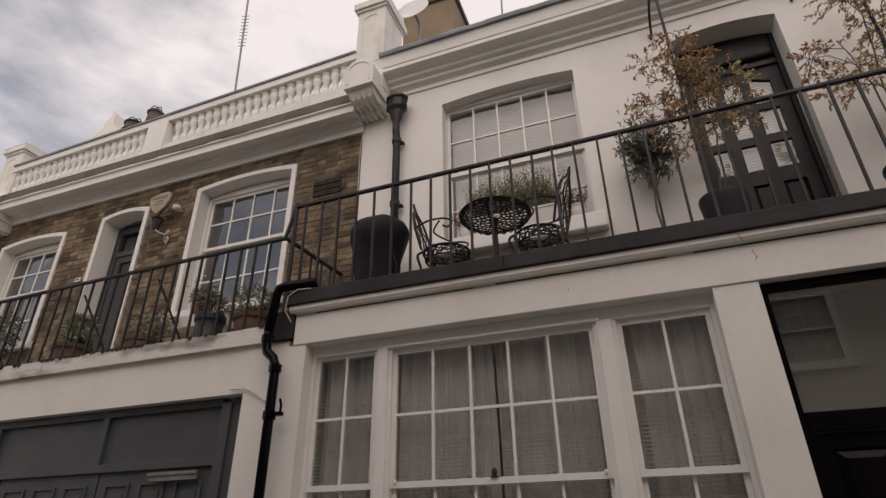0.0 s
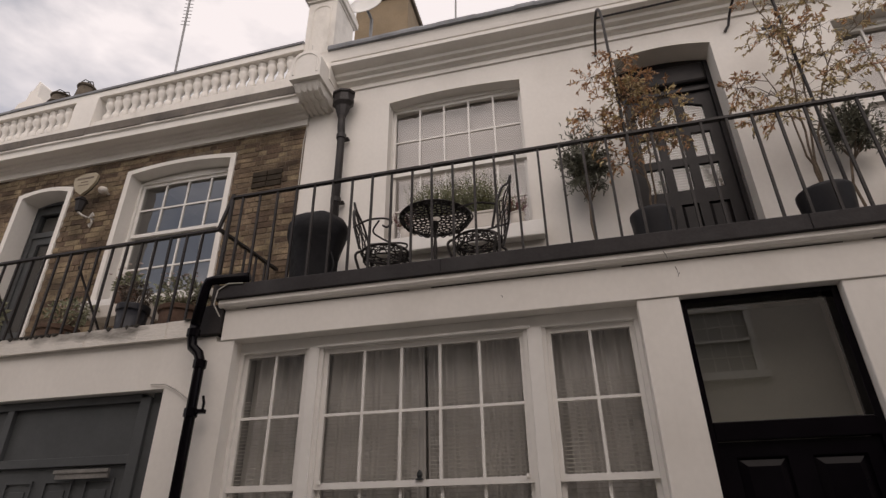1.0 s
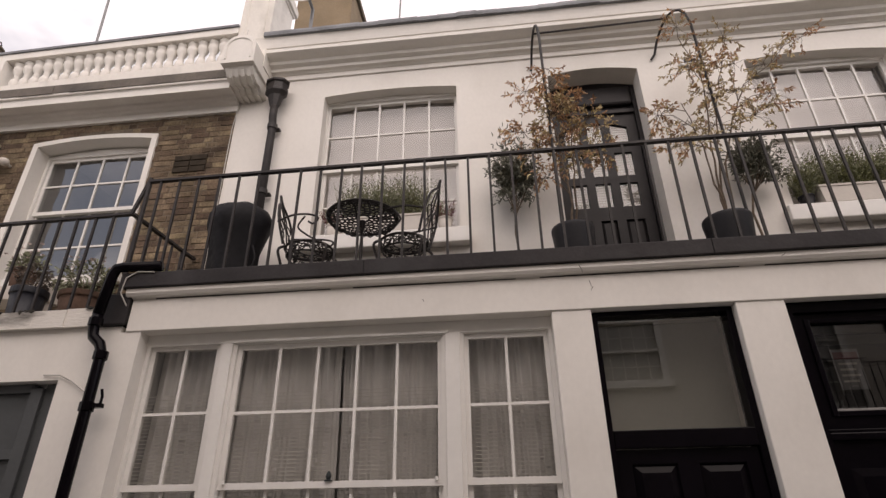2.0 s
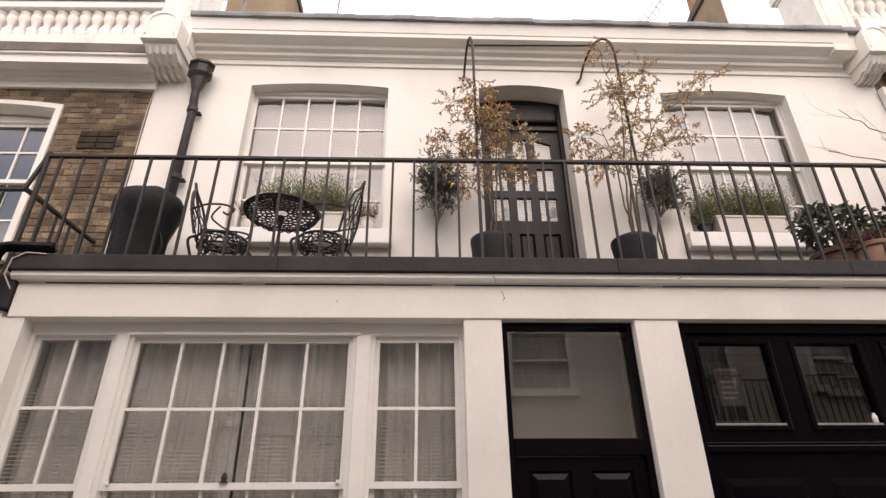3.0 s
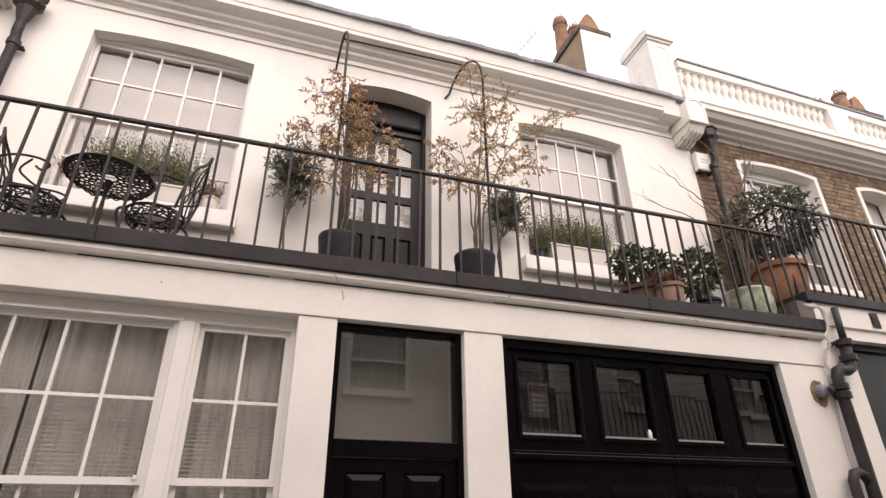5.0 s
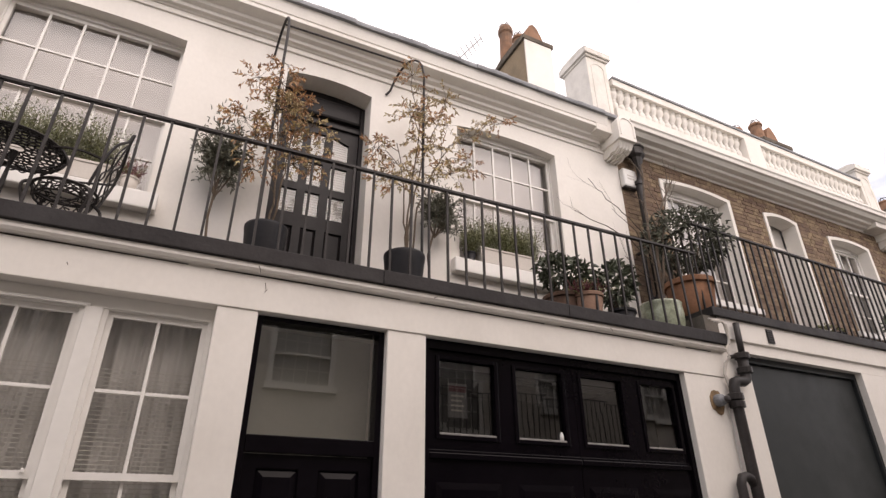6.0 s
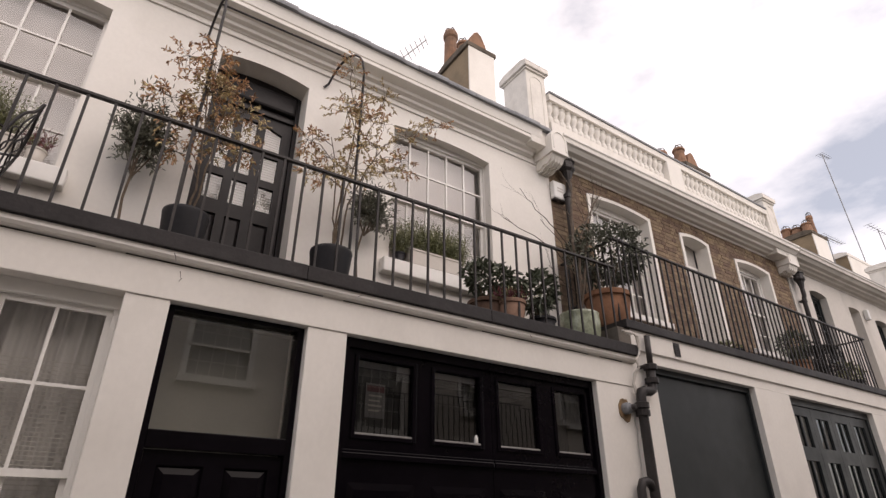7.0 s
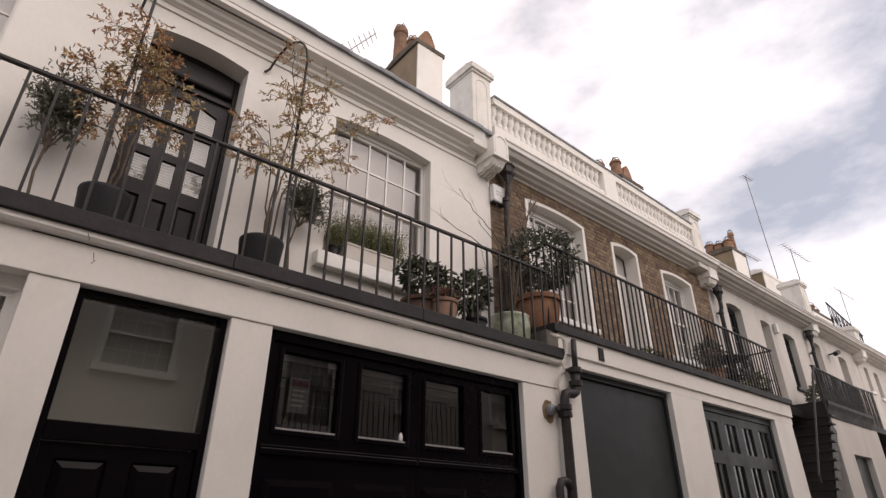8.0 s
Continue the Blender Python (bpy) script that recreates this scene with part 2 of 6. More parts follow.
        last, up = side, d.cross(side)
        rr = r * (1 + (taper - 1) * i / max(len(pts) - 1, 1))
        rings.append([bm.verts.new(p + (side * math.cos(2 * math.pi * k / n) + up * math.sin(2 * math.pi * k / n)) * rr) for k in range(n)])
    for a, b in zip(rings, rings[1:]):
        for k in range(n):
            bm.faces.new((a[k], a[(k + 1) % n], b[(k + 1) % n], b[k]))
    bm.faces.new(rings[0][::-1]), bm.faces.new(rings[-1])


def finish(bm, name, mat, smooth=False):
    if len(bm.faces) > 1:
        bmesh.ops.recalc_face_normals(bm, faces=bm.faces)
    me = bpy.data.meshes.new(name)
    bm.to_mesh(me)
    bm.free()
    me.materials.append(mat)
    if smooth:
        me.shade_smooth()
    return me


def part(name, bm, mat, parent=None, label="", smooth=False):
    """Links a bmesh as one mesh object, under a thing or a part where one is given."""
    ob = new(name, finish(bm, name, mat, smooth))
    ob.parent = parent
    if label:
        ob["label"] = label
    return ob


def piece(name, mesh, parent, m):
    ob = new(name, mesh)
    ob.parent = parent
    ob.matrix_basis = m
    return ob


def boxed(name, mat, dims, parent=None, label="", bev=0.0):
    bm = bmesh.new()
    box(bm, *dims, bev)
    return part(name, bm, mat, parent, label)


def base(name, x=0, y=0, z=0, rz=0, label="", category="", group="", kind=""):
    ob = new(name)
    ob.empty_display_size = 0.1
    ob.matrix_basis = pose(x, y, z, 0, 0, rz)
    return tagged(ob, label, category, group, kind)


def structure(name, bm, mat, label, category):
    return tagged(part(name, bm, mat), label, category, kind="structure")


def arch(xl, xr, z, rise, n=10):
    """Points of a shallow arch from the left springing to the right one."""
    return [(xl + (xr - xl) * k / n, z + rise * (1 - (2 * k / n - 1) ** 2)) for k in range(n + 1)]


def pierced(bm, x0, x1, y0, y1, z0, z1, holes):
    """A wall with openings (left, right, bottom, springing, rise), in order along x."""
    at = x0
    for xl, xr, zb, zt, rise in holes:
        box(bm, at, xl, y0, y1, z0, z1)
        if zb > z0:
            box(bm, xl, xr, y0, y1, z0, zb)
        prism(bm, arch(xl, xr, zt, rise) + [(xr, z1), (xl, z1)], y0, y1)
        at = xr
    box(bm, at, x1, y0, y1, z0, z1)


def sash_window(name, xl, xr, zb, zt, y, cols, rows_up, rows_low, label, group, rise=0.0, mat=None, meet=None, behind="blind", glass=None, surround=0.05, sill=None):
    """A two-leaf sash window: box frame, two sashes with glazing bars and single panes, a sill, and what hangs behind it."""
    mat, glass = mat or WHITE_PAINT, glass or GLASS
    w = base(name, (xl + xr) / 2, y, zb, label=label, category="window", group=group, kind="structure")
    ox, oz = (xl + xr) / 2, zb
    W, H = xr - xl, zt - zb
    bm = bmesh.new()
    s = surround
    box(bm, -W / 2, -W / 2 + s, -0.03, 0.09, 0, H)
    box(bm, W / 2 - s, W / 2, -0.03, 0.09, 0, H)
    prism(bm, [(-W / 2 + s, H - s), (W / 2 - s, H - s)] + [(a, b) for a, b in arch(-W / 2 + s, W / 2 - s, H, rise)][::-1], -0.03, 0.09)
    box(bm, -W / 2 + s, W / 2 - s, -0.03, 0.09, 0, s)
    part("window_frame", bm, mat, w)
    mz = (meet - zb) if meet else H / 2
    for tag, z0, z1, rows, yy in (("upper_sash", mz - 0.02, H - s, rows_up, 0.0), ("lower_sash", s, mz + 0.02, rows_low, 0.035)):
        x0, x1, st = -W / 2 + s, W / 2 - s, 0.035
        bm = bmesh.new()
        box(bm, x0, x0 + st, yy, yy + 0.034, z0, z1)
        box(bm, x1 - st, x1, yy, yy + 0.034, z0, z1)
        box(bm, x0 + st, x1 - st, yy, yy + 0.034, z1 - 0.04, z1)
        box(bm, x0 + st, x1 - st, yy, yy + 0.034, z0, z0 + 0.045)
        sash = part(tag, bm, mat, w)
        px, pz, bar = (x1 - x0 - 2 * st) / cols, (z1 - z0 - 0.085) / rows, 0.011
        for k in range(1, cols):
            boxed("glazing_bar", mat, (x0 + st + k * px - bar, x0 + st + k * px + bar, yy + 0.002, yy + 0.03, z0 + 0.045, z1 - 0.04), sash)
        for k in range(1, rows):
            boxed("glazing_bar", mat, (x0 + st, x1 - st, yy + 0.004, yy + 0.028, z0 + 0.045 + k * pz - bar, z0 + 0.045 + k * pz + bar), sash)
        for i in range(cols):
            for j in range(rows):
                bm = bmesh.new()
                a, c = x0 + st + i * px + bar * (i > 0), z0 + 0.045 + j * pz + bar * (j > 0)
                d, e = x0 + st + (i + 1) * px - bar * (i < cols - 1), z0 + 0.045 + (j + 1) * pz - bar * (j < rows - 1)
                lean = random.uniform(-0.003, 0.003), random.uniform(-0.003, 0.003)
                v = [bm.verts.new(p) for p in ((a, yy + 0.017 + lean[0], c), (d, yy + 0.017 - lean[0], c), (d, yy + 0.017 + lean[1], e), (a, yy + 0.017 - lean[1], e))]
                bm.faces.new(v)
                pane = part("pane", bm, glass, sash)
                pane.visible_shadow = False
    if sill:
        a, c, t, out = sill
        bm = bmesh.new()
        box(bm, a - ox, c - ox, -out, 0.0, -t, 0.0, 0.012)
        part("window_sill", bm, mat, w)
    if behind == "blind":
        boxed("roller_blind", BLIND, (-W / 2 + s, W / 2 - s, 0.16, 0.165, 0.02, H + rise), w, "pale lowered roller blind")
    bm = bmesh.new()
    d = 1.2
    box(bm, -W / 2, W / 2, 0.1 + d, 0.12 + d, -0.1, H + 0.15)
    box(bm, -W / 2 - 0.02, -W / 2, 0.1, 0.12 + d, -0.1, H + 0.15)
    box(bm, W / 2, W / 2 + 0.02, 0.1, 0.12 + d, -0.1, H + 0.15)
    box(bm, -W / 2, W / 2, 0.1, 0.1 + d, -0.12, -0.1)
    box(bm, -W / 2, W / 2, 0.1, 0.1 + d, H + 0.15, H + 0.17)
    part("room_box", bm, ROOM, w)
    return w


def ragged(bm, x0, x1, y0, y1, z0, z1):
    """A brick face with uneven edges."""
    j = random.uniform
    f = [bm.verts.new((x + j(-0.004, 0.004), y0 + j(-0.002, 0.002), z + j(-0.0035, 0.0035))) for x, z in ((x0, z0), (x1, z0), (x1, z1), (x0, z1))]
    b = [bm.verts.new((x, y1, z)) for x, z in ((x0, z0), (x1, z0), (x1, z1), (x0, z1))]
    bm.faces.new(f)
    for k in range(4):
        bm.faces.new((f[k], b[k], b[(k + 1) % 4], f[(k + 1) % 4]))


def brick_wall(name, x0, x1, y, z0, z1, holes, near, mats, label):
    """A brick wall with openings: a mortar core, courses of bricks in front of it, the nearest ones as pieces."""
    brick_mat, rest_mat, mortar = mats
    bm = bmesh.new()
    pierced(bm, x0, x1, y + 0.005, y + 0.22, z0, z1, holes)
    wall = structure(name, bm, mortar, label, "wall")
    L, Hh, J = 0.215, 0.065, 0.01
    full, half = [], []
    for k in range(7):
        for ln, shelf in ((L, full), (0.1025, half)):
            bm = bmesh.new()
            box(bm, 0, ln, 0, 0.02, 0, Hh, 0.006)
            for v in bm.verts:
                v.co += Vector((random.uniform(-0.004, 0.004), random.uniform(-0.002, 0.002), random.uniform(-0.0035, 0.0035)))
            shelf.append(finish(bm, "brick", brick_mat))
    rest, count = bmesh.new(), 0
    rows = int((z1 - z0) / (Hh + J))
    for r in range(rows):
        z = z0 + r * (Hh + J)
        x, k = x0 + (0.0 if r % 2 else -0.056), r
        while x < x1 - 0.02:
            ln = L if k % 2 else 0.1025
            a, c = max(x, x0), min(x + ln, x1)
            ok = c - a > 0.03
            for xl, xr, zb, zt, rise in holes:
                top = zt + rise * (1 - (2 * min(max((a + c) / 2 - xl, 0), xr - xl) / (xr - xl) - 1) ** 2)
                if z + Hh > zb and z < top and c > xl and a < xr:
                    if a < xl and xl - a > 0.03:
                        c = min(c, xl)
                    elif c > xr and c - xr > 0.03:
                        a = max(a, xr)
                    else:
                        ok = False
            if ok:
                push = random.uniform(-0.005, 0.0035)
                whole = abs(c - a - ln) < 1e-4
                if whole and count < 300 and near(a, z):
                    piece("brick", random.choice(full if k % 2 else half), wall, Matrix.Translation((a, y + push, z)))
                    count += 1
                else:
                    ragged(rest, a, c, y + push, y + 0.012, z, z + Hh)
            x += ln + J
            k += 1
    part("brick_rest", rest, rest_mat, wall)["kind"] = "stuff"
    return wall


# ---- ground and the far side of the lane ----
bm = bmesh.new()
box(bm, -300, 300, -300, 300, -0.3, 0.0)
structure("ground", bm, ASPHALT, "grey granite lane between the houses", "ground")

OPP_PAINT = material("dull_white_paint", (0.56, 0.54, 0.50), 0.6, vary=0.06, coarse=2)
OPP_PANE = material("curtained_pane", (0.20, 0.19, 0.175), 0.25, vary=0.2, coarse=2)
OPP = [(-7.2, -5.6, 3.6, 5.6, 0.06), (-3.4, -1.9, 3.6, 5.6, 0.06), (2.38, 3.72, 4.38, 5.66, 0.05), (6.35, 7.55, 3.75, 5.5, 0.05), (9.45, 10.5, 4.42, 5.7, 0.05), (13.25, 14.15, 4.42, 5.6, 0.05)]
bm = bmesh.new()
pierced(bm, -16, 30, -8.3, -8.0, 0, 7.4, OPP)
opposite = structure("wall_opposite", bm, material("cream_stucco", (0.42, 0.385, 0.34), 0.85, vary=0.08, coarse=1.5), "dull cream stucco house front across the lane", "wall")
for name, dims, what in (("balcony_slab_opposite", (5.5, 12.3, -8.0, -7.62, 3.38, 3.5), "white balcony slab across the lane"), ("trim_opposite_pier", (3.62, 4.0, -8.0, -7.95, 0.0, 3.3), "white painted pier across the lane"), ("cornice_opposite", (-16, 30, -8.0, -7.6, 7.1, 7.4), "white cornice across the lane")):
    bm = bmesh.new()
    box(bm, *dims, 0.01)
    structure(name, bm, OPP_PAINT, what, "trim")
for xl, xr, zb, zt, rise in OPP:
    w = base("window_opposite", (xl + xr) / 2, -8.1, zb, label="white sash window in the house across the lane", category="window", group="windows across the lane", kind="structure")
    h, half = zt - zb, (xr - xl) / 2
    bm = bmesh.new()
    for p in ((-half - 0.07, -half + 0.05, -0.02, h), (half - 0.05, half + 0.07, -0.02, h), (-half - 0.07, half + 0.07, h, h + 0.1), (-half, half, h * 0.5 - 0.025, h * 0.5 + 0.025)):
        box(bm, p[0], p[1], 0.06, 0.115, p[2], p[3])
    part("window_frame", bm, OPP_PAINT, w)
    boxed("window_sill", OPP_PAINT, (-half - 0.12, half + 0.12, 0.0, 0.26, -0.17, -0.021), w)
    boxed("pane", OPP_PANE, (-half, half, -0.02, 0.0, 0.0, h), w)
    for k in range(1, 5):
        c = -half + 2 * half * k / 5
        boxed("glazing_bar", OPP_PAINT, (c - 0.01, c + 0.01, 0.0, 0.03, 0.0, h), w)
    for k in (1, 3):
        boxed("glazing_bar", OPP_PAINT, (-half, half, 0.0, 0.03, h * k / 4 - 0.01, h * k / 4 + 0.01), w)
for xl, xr in ((-6.0, -3.2), (4.6, 7.6)):
    bm = bmesh.new()
    box(bm, xl, xr, -7.995, -7.95, 0.0, 2.6)
    structure("door_opposite", bm, SLATE_PAINT, "dark garage door across the lane", "door")

# ---- white house: front of the ground storey ----
X0, X1, ZF = -2.66, 5.86, 2.98
bm = bmesh.new()
box(bm, X0, -2.49, 0, 0.5, 0, ZF)
box(bm, 0.70, 0.985, 0, 0.5, 0, ZF, 0.008)
box(bm, 1.99, 2.325, 0, 0.5, 0, ZF, 0.008)
box(bm, 5.225, X1, 0, 0.5, 0, ZF, 0.008)
box(bm, -2.49, 0.70, 0.08, 0.3, 0, 0.85)
structure("wall_ground_front", bm, STUCCO, "white painted stucco piers of the ground storey", "wall")
bm = bmesh.new()
box(bm, X0 + 0.045, X1 + 0.005, -0.012, 0.9, ZF, 3.245, 0.006)
structure("fascia", bm, STUCCO, "white painted fascia beam over the ground storey", "fascia")
bm = bmesh.new()
prism(bm, [(0.9, 3.247), (0.0, 3.247), (-0.015, 3.256), (-0.058, 3.262), (-0.075, 3.282), (-0.075, 3.318), (0.9, 3.318)], X0 + 0.01, X1 + 0.02, "x")
structure("trim_balcony_moulding", bm, STUCCO, "white moulding along the balcony edge", "moulding")
bm = bmesh.new()
cuts = [X0 - 0.03, -0.7, 1.9, 3.75, X1 + 0.03]
for a, b in zip(cuts, cuts[1:]):
    d = random.uniform(-0.004, 0.004)
    box(bm, a, b - 0.001, -0.105 + d, 1.0, 3.322, 3.446 + d * 0.4, 0.006)
structure("balcony_slab", bm, SLAB_BLACK, "black coated balcony slab edge, patched", "balcony")

bm = bmesh.new()
for k in range(46):
    a = -2.6 + k * 0.18
    if k % 17 not in (0, 9):
        box(bm, a, a + 0.18, -0.0145, 0.02, 3.2462, 3.2486 + 0.0018 * (1 + math.sin(k * 0.7)))
structure("trim_open_joint", bm, SOIL, "dark open joint under the balcony moulding", "joint")

CRACK = material("hairline_crack", (0.16, 0.13, 0.11), 0.95, vary=0.3, coarse=20)
for k, (x, z, dx, dz) in enumerate(((0.93, 3.30, 0.02, -0.055), (1.0, 3.20, 0.01, -0.05), (1.02, 3.15, -0.015, -0.03), (2.36, 3.285, 0.03, 0.02), (-0.25, 3.12, 0.008, -0.02), (4.25, 3.29, 0.03, -0.03))):
    y = -0.0755 if z > 3.25 else -0.0125
    bm = bmesh.new()
    tube(bm, [(x, y, z), (x + dx * 0.7, y, z + dz * 0.5), (x + dx, y, z + dz)], 0.0032, 5, 0.5)
    structure("crack_mark", bm, CRACK, "short dark crack in white painted stucco", "weathering")

# window group on the ground storey
bm = bmesh.new()
GY = 0.153
box(bm, -2.49, 0.70, 0.115, 0.3, 2.888, ZF)
for a, b in ((-1.85, -1.765), (-0.095, 0.011)):
    box(bm, a, b, 0.10, 0.26, 0.85, 2.888, 0.004)
box(bm, -1.78, -0.07, 0.095, 0.12, 2.882, 2.905, 0.004)
structure("window_mullions", bm, WHITE_PAINT, "white painted head board and mullions between sashes", "window frame")
for k, (a, b, cols) in enumerate(((-2.489, -1.85, 2), (-1.765, -0.095, 5), (0.011, 0.70, 2))):
    sash_window("window_%d" % (k + 1), a, b, 0.85, (2.93, 2.908, 2.914)[k], GY, cols, 2, 2, "white sash window with net curtains behind it" if cols == 2 else "wide white sash window with net curtains behind it",
                "ground storey sash windows", meet=1.845, behind="none", surround=0.03, sill=(a - 0.02, b + 0.0, 0.06, 0.12))
    w = bpy.data.objects["window_%d" % (k + 1)]
    if cols == 5:
        for x in (-0.76, 0.76):
            boxed("sash_catch", WHITE_PAINT, (x - 0.011, x + 0.011, -0.02, -0.002, 1.005, 1.03), w, bev=0.005)
    # net curtain in soft folds, and a slatted blind before it
    c = base("net_curtain", (a + b) / 2, GY + 0.135, 0.9, label="pale net curtain hanging in folds behind a sash window", category="curtain", group="net curtains")
    gap = 0.005 if cols == 5 else 0.0
    sides = ((-(b - a) / 2 + 0.01, -gap), (gap, (b - a) / 2 - 0.01)) if gap else ((-(b - a) / 2 + 0.01, (b - a) / 2 - 0.01),)
    for s0, s1 in sides:
        bm = bmesh.new()
        n = int((s1 - s0) / 0.007)
        cols_v = []
        for i in range(n + 1):
            x = s0 + (s1 - s0) * i / n
            fold = 0.026 * math.sin(x * 52 + 2.2 * math.sin(x * 7)) + 0.012 * math.sin(x * 113 + 3 * math.sin(x * 11)) + 0.018 * math.sin(x * 19 + 1)
            cols_v.append([bm.verts.new((x + 0.01 * math.sin(z * 2 + x * 5), 0.03 + fold * (1.15 - 0.1 * z), z)) for z in (0.0, 0.7, 1.4, 2.08)])
        for p, q in zip(cols_v, cols_v[1:]):
            for j in range(3):
                bm.faces.new((p[j], q[j], q[j + 1], p[j + 1]))
        part("drape", bm, CURTAIN, c, smooth=True)
    bl = base("slatted_blind", (a + b) / 2, GY + 0.082, 0.9, label="fine pale slatted blind hanging low behind a sash window", category="blind", group="slatted blinds")
    bm = bmesh.new()
    if gap:
        box(bm, -(b - a) / 2 + 0.02, -0.05, -0.0034, 0.0034, 0, 0.0014)
        box(bm, 0.05, (b - a) / 2 - 0.02, -0.0034, 0.0034, 0, 0.0014)
    else:
        box(bm, -(b - a) / 2 + 0.02, (b - a) / 2 - 0.02, -0.0034, 0.0034, 0, 0.0014)
    one = finish(bm, "slat", SLAT)
    for i in range(60):
        piece("slat", one, bl, pose(0, 0, 0.02 + i * 0.027, 50, 0, 0))

HALL = material("hall_plaster", (0.5, 0.5, 0.46), 0.9, vary=0.04)
# front door with a glazed light over it
d = base("door_1", 1.4875, 0.1, 0, label="black panelled front door under a glazed overlight", category="door", kind="structure")
bm = bmesh.new()
box(bm, -0.5, -0.455, -0.03, 0.12, 0, 2.975, 0.004)
box(bm, 0.455, 0.5, -0.03, 0.12, 0, 2.975, 0.004)
box(bm, -0.455, 0.455, -0.03, 0.12, 2.945, 2.975)
box(bm, -0.455, 0.455, -0.035, 0.12, 2.02, 2.135, 0.006)
part("door_frame", bm, BLACK_GLOSS, d)
bm = bmesh.new()
bm.faces.new([bm.verts.new(p) for p in ((-0.455, 0.03, 2.135), (0.455, 0.03, 2.135), (0.455, 0.03, 2.945), (-0.455, 0.03, 2.945))])
part("pane", bm, OVERLIGHT_GLASS, d, "clear overlight pane").visible_shadow = False


def panelled(bm, x0, x1, z0, z1, y, raise_by=0.02, edge=0.05):
    """A raised and fielded panel in front of a door leaf."""
    a = [bm.verts.new(p) for p in ((x0, y, z0), (x1, y, z0), (x1, y, z1), (x0, y, z1))]
    b = [bm.verts.new(p) for p in ((x0 + edge, y - raise_by, z0 + edge), (x1 - edge, y - raise_by, z0 + edge), (x1 - edge, y - raise_by, z1 - edge), (x0 + edge, y - raise_by, z1 - edge))]
    for i in range(4):
        bm.faces.new((a[i], a[(i + 1) % 4], b[(i + 1) % 4], b[i]))
    bm.faces.new(b), bm.faces.new(a[::-1])


bm = bmesh.new()
box(bm, -0.45, 0.45, 0.02, 0.07, 0.02, 2.015)
for a, b in ((-0.45, -0.36), (-0.07, 0.065), (0.36, 0.45)):
    box(bm, a, b, 0.0, 0.02, 0.02, 2.015)
for a, b in ((1.925, 2.015), (1.08, 1.2), (0.02, 0.25)):
    box(bm, -0.36, -0.07, 0.0, 0.02, a, b)
    box(bm, 0.065, 0.36, 0.0, 0.02, a, b)
leaf = part("door_leaf", bm, BLACK_GLOSS, d)
for a, b in ((-0.355, -0.075), (0.07, 0.355)):
    for c, e in ((1.205, 1.92), (0.255, 1.075)):
        bm = bmesh.new()
        panelled(bm, a, b, c, e, 0.02)
        part("panel", bm, BLACK_GLOSS, leaf)
bm = bmesh.new()
box(bm, -0.6, 0.6, 0.32, 0.35, 0, 3.0)
box(bm, -0.62, -0.6, 0.1, 2.33, 0, 3.0)
box(bm, 0.6, 0.62, 0.1, 2.33, 0, 3.0)
box(bm, -0.6, 0.6, 0.1, 2.3, 3.0, 3.02)
part("room_box", bm, HALL, d)

SILL_GREY = material("grey_ledge", (0.22, 0.21, 0.2), 0.7, vary=0.2, coarse=12)
# garage doors
g = base("door_2", 3.775, 0.1, 0, label="black gloss garage doors with four glazed lights", category="garage door", kind="structure")
bm = bmesh.new()
box(bm, -1.455, -1.39, -0.035, 0.1, 0, 2.975)
box(bm, 1.395, 1.46, -0.035, 0.1, 0, 2.975)
box(bm, -1.39, 1.395, -0.035, 0.1, 2.9, 2.975)
part("door_frame", bm, BLACK_GLOSS, g)
PX = [(-1.287, -0.764), (-0.543, -0.05), (0.175, 0.658), (0.905, 1.335)]
for n, (x0, x1, panes) in enumerate(((-1.387, 0.083, PX[:2]), (0.088, 1.392, PX[2:]))):
    bm = bmesh.new()
    at = x0
    for a, b in panes:
        box(bm, at, a, 0.0, 0.05, 2.215, 2.825)
        at = b
    box(bm, at, x1, 0.0, 0.05, 2.215, 2.825)
    box(bm, x0, x1, 0.0, 0.05, 2.825, 2.897)
    box(bm, x0, x1, 0.0, 0.05, 0.02, 2.215)
    box(bm, x0, x1, -0.03, 0.0, 2.035, 2.085, 0.01)
    box(bm, x0, x1, -0.018, 0.0, 2.085, 2.105, 0.005)
    leaf = part("door_leaf", bm, BLACK_GLOSS, g)
    for a, b in panes:
        bm = bmesh.new()
        for p, q, r, s in ((a - 0.035, a, 2.185, 2.855), (b, b + 0.035, 2.185, 2.855), (a, b, 2.185, 2.22), (a, b, 2.823, 2.855)):
            box(bm, p, q, -0.014, 0.0, r, s, 0.004)
        part("pane_bead", bm, BLACK_GLOSS, leaf)
        bm = bmesh.new()
        bm.faces.new([bm.verts.new(p) for p in ((a, 0.03, 2.215), (b, 0.03, 2.22), (b, 0.032, 2.825), (a, 0.028, 2.825))])
        part("pane", bm, GARAGE_GLASS, leaf).visible_shadow = False
        bm = bmesh.new()
        box(bm, a, b, -0.01, 0.028, 2.213, 2.235, 0.005)
        part("pane_sill", bm, SILL_GREY, leaf)
        bm = bmesh.new()
        panelled(bm, a - 0.03, b + 0.03, 1.0, 1.87, -0.001, 0.01, 0.05)
        part("panel", bm, BLACK_GLOSS, leaf)
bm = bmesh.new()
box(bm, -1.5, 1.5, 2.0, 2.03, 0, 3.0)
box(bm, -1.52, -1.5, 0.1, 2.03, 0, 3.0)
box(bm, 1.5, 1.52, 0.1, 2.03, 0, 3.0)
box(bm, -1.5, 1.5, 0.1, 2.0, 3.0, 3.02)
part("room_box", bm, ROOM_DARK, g)

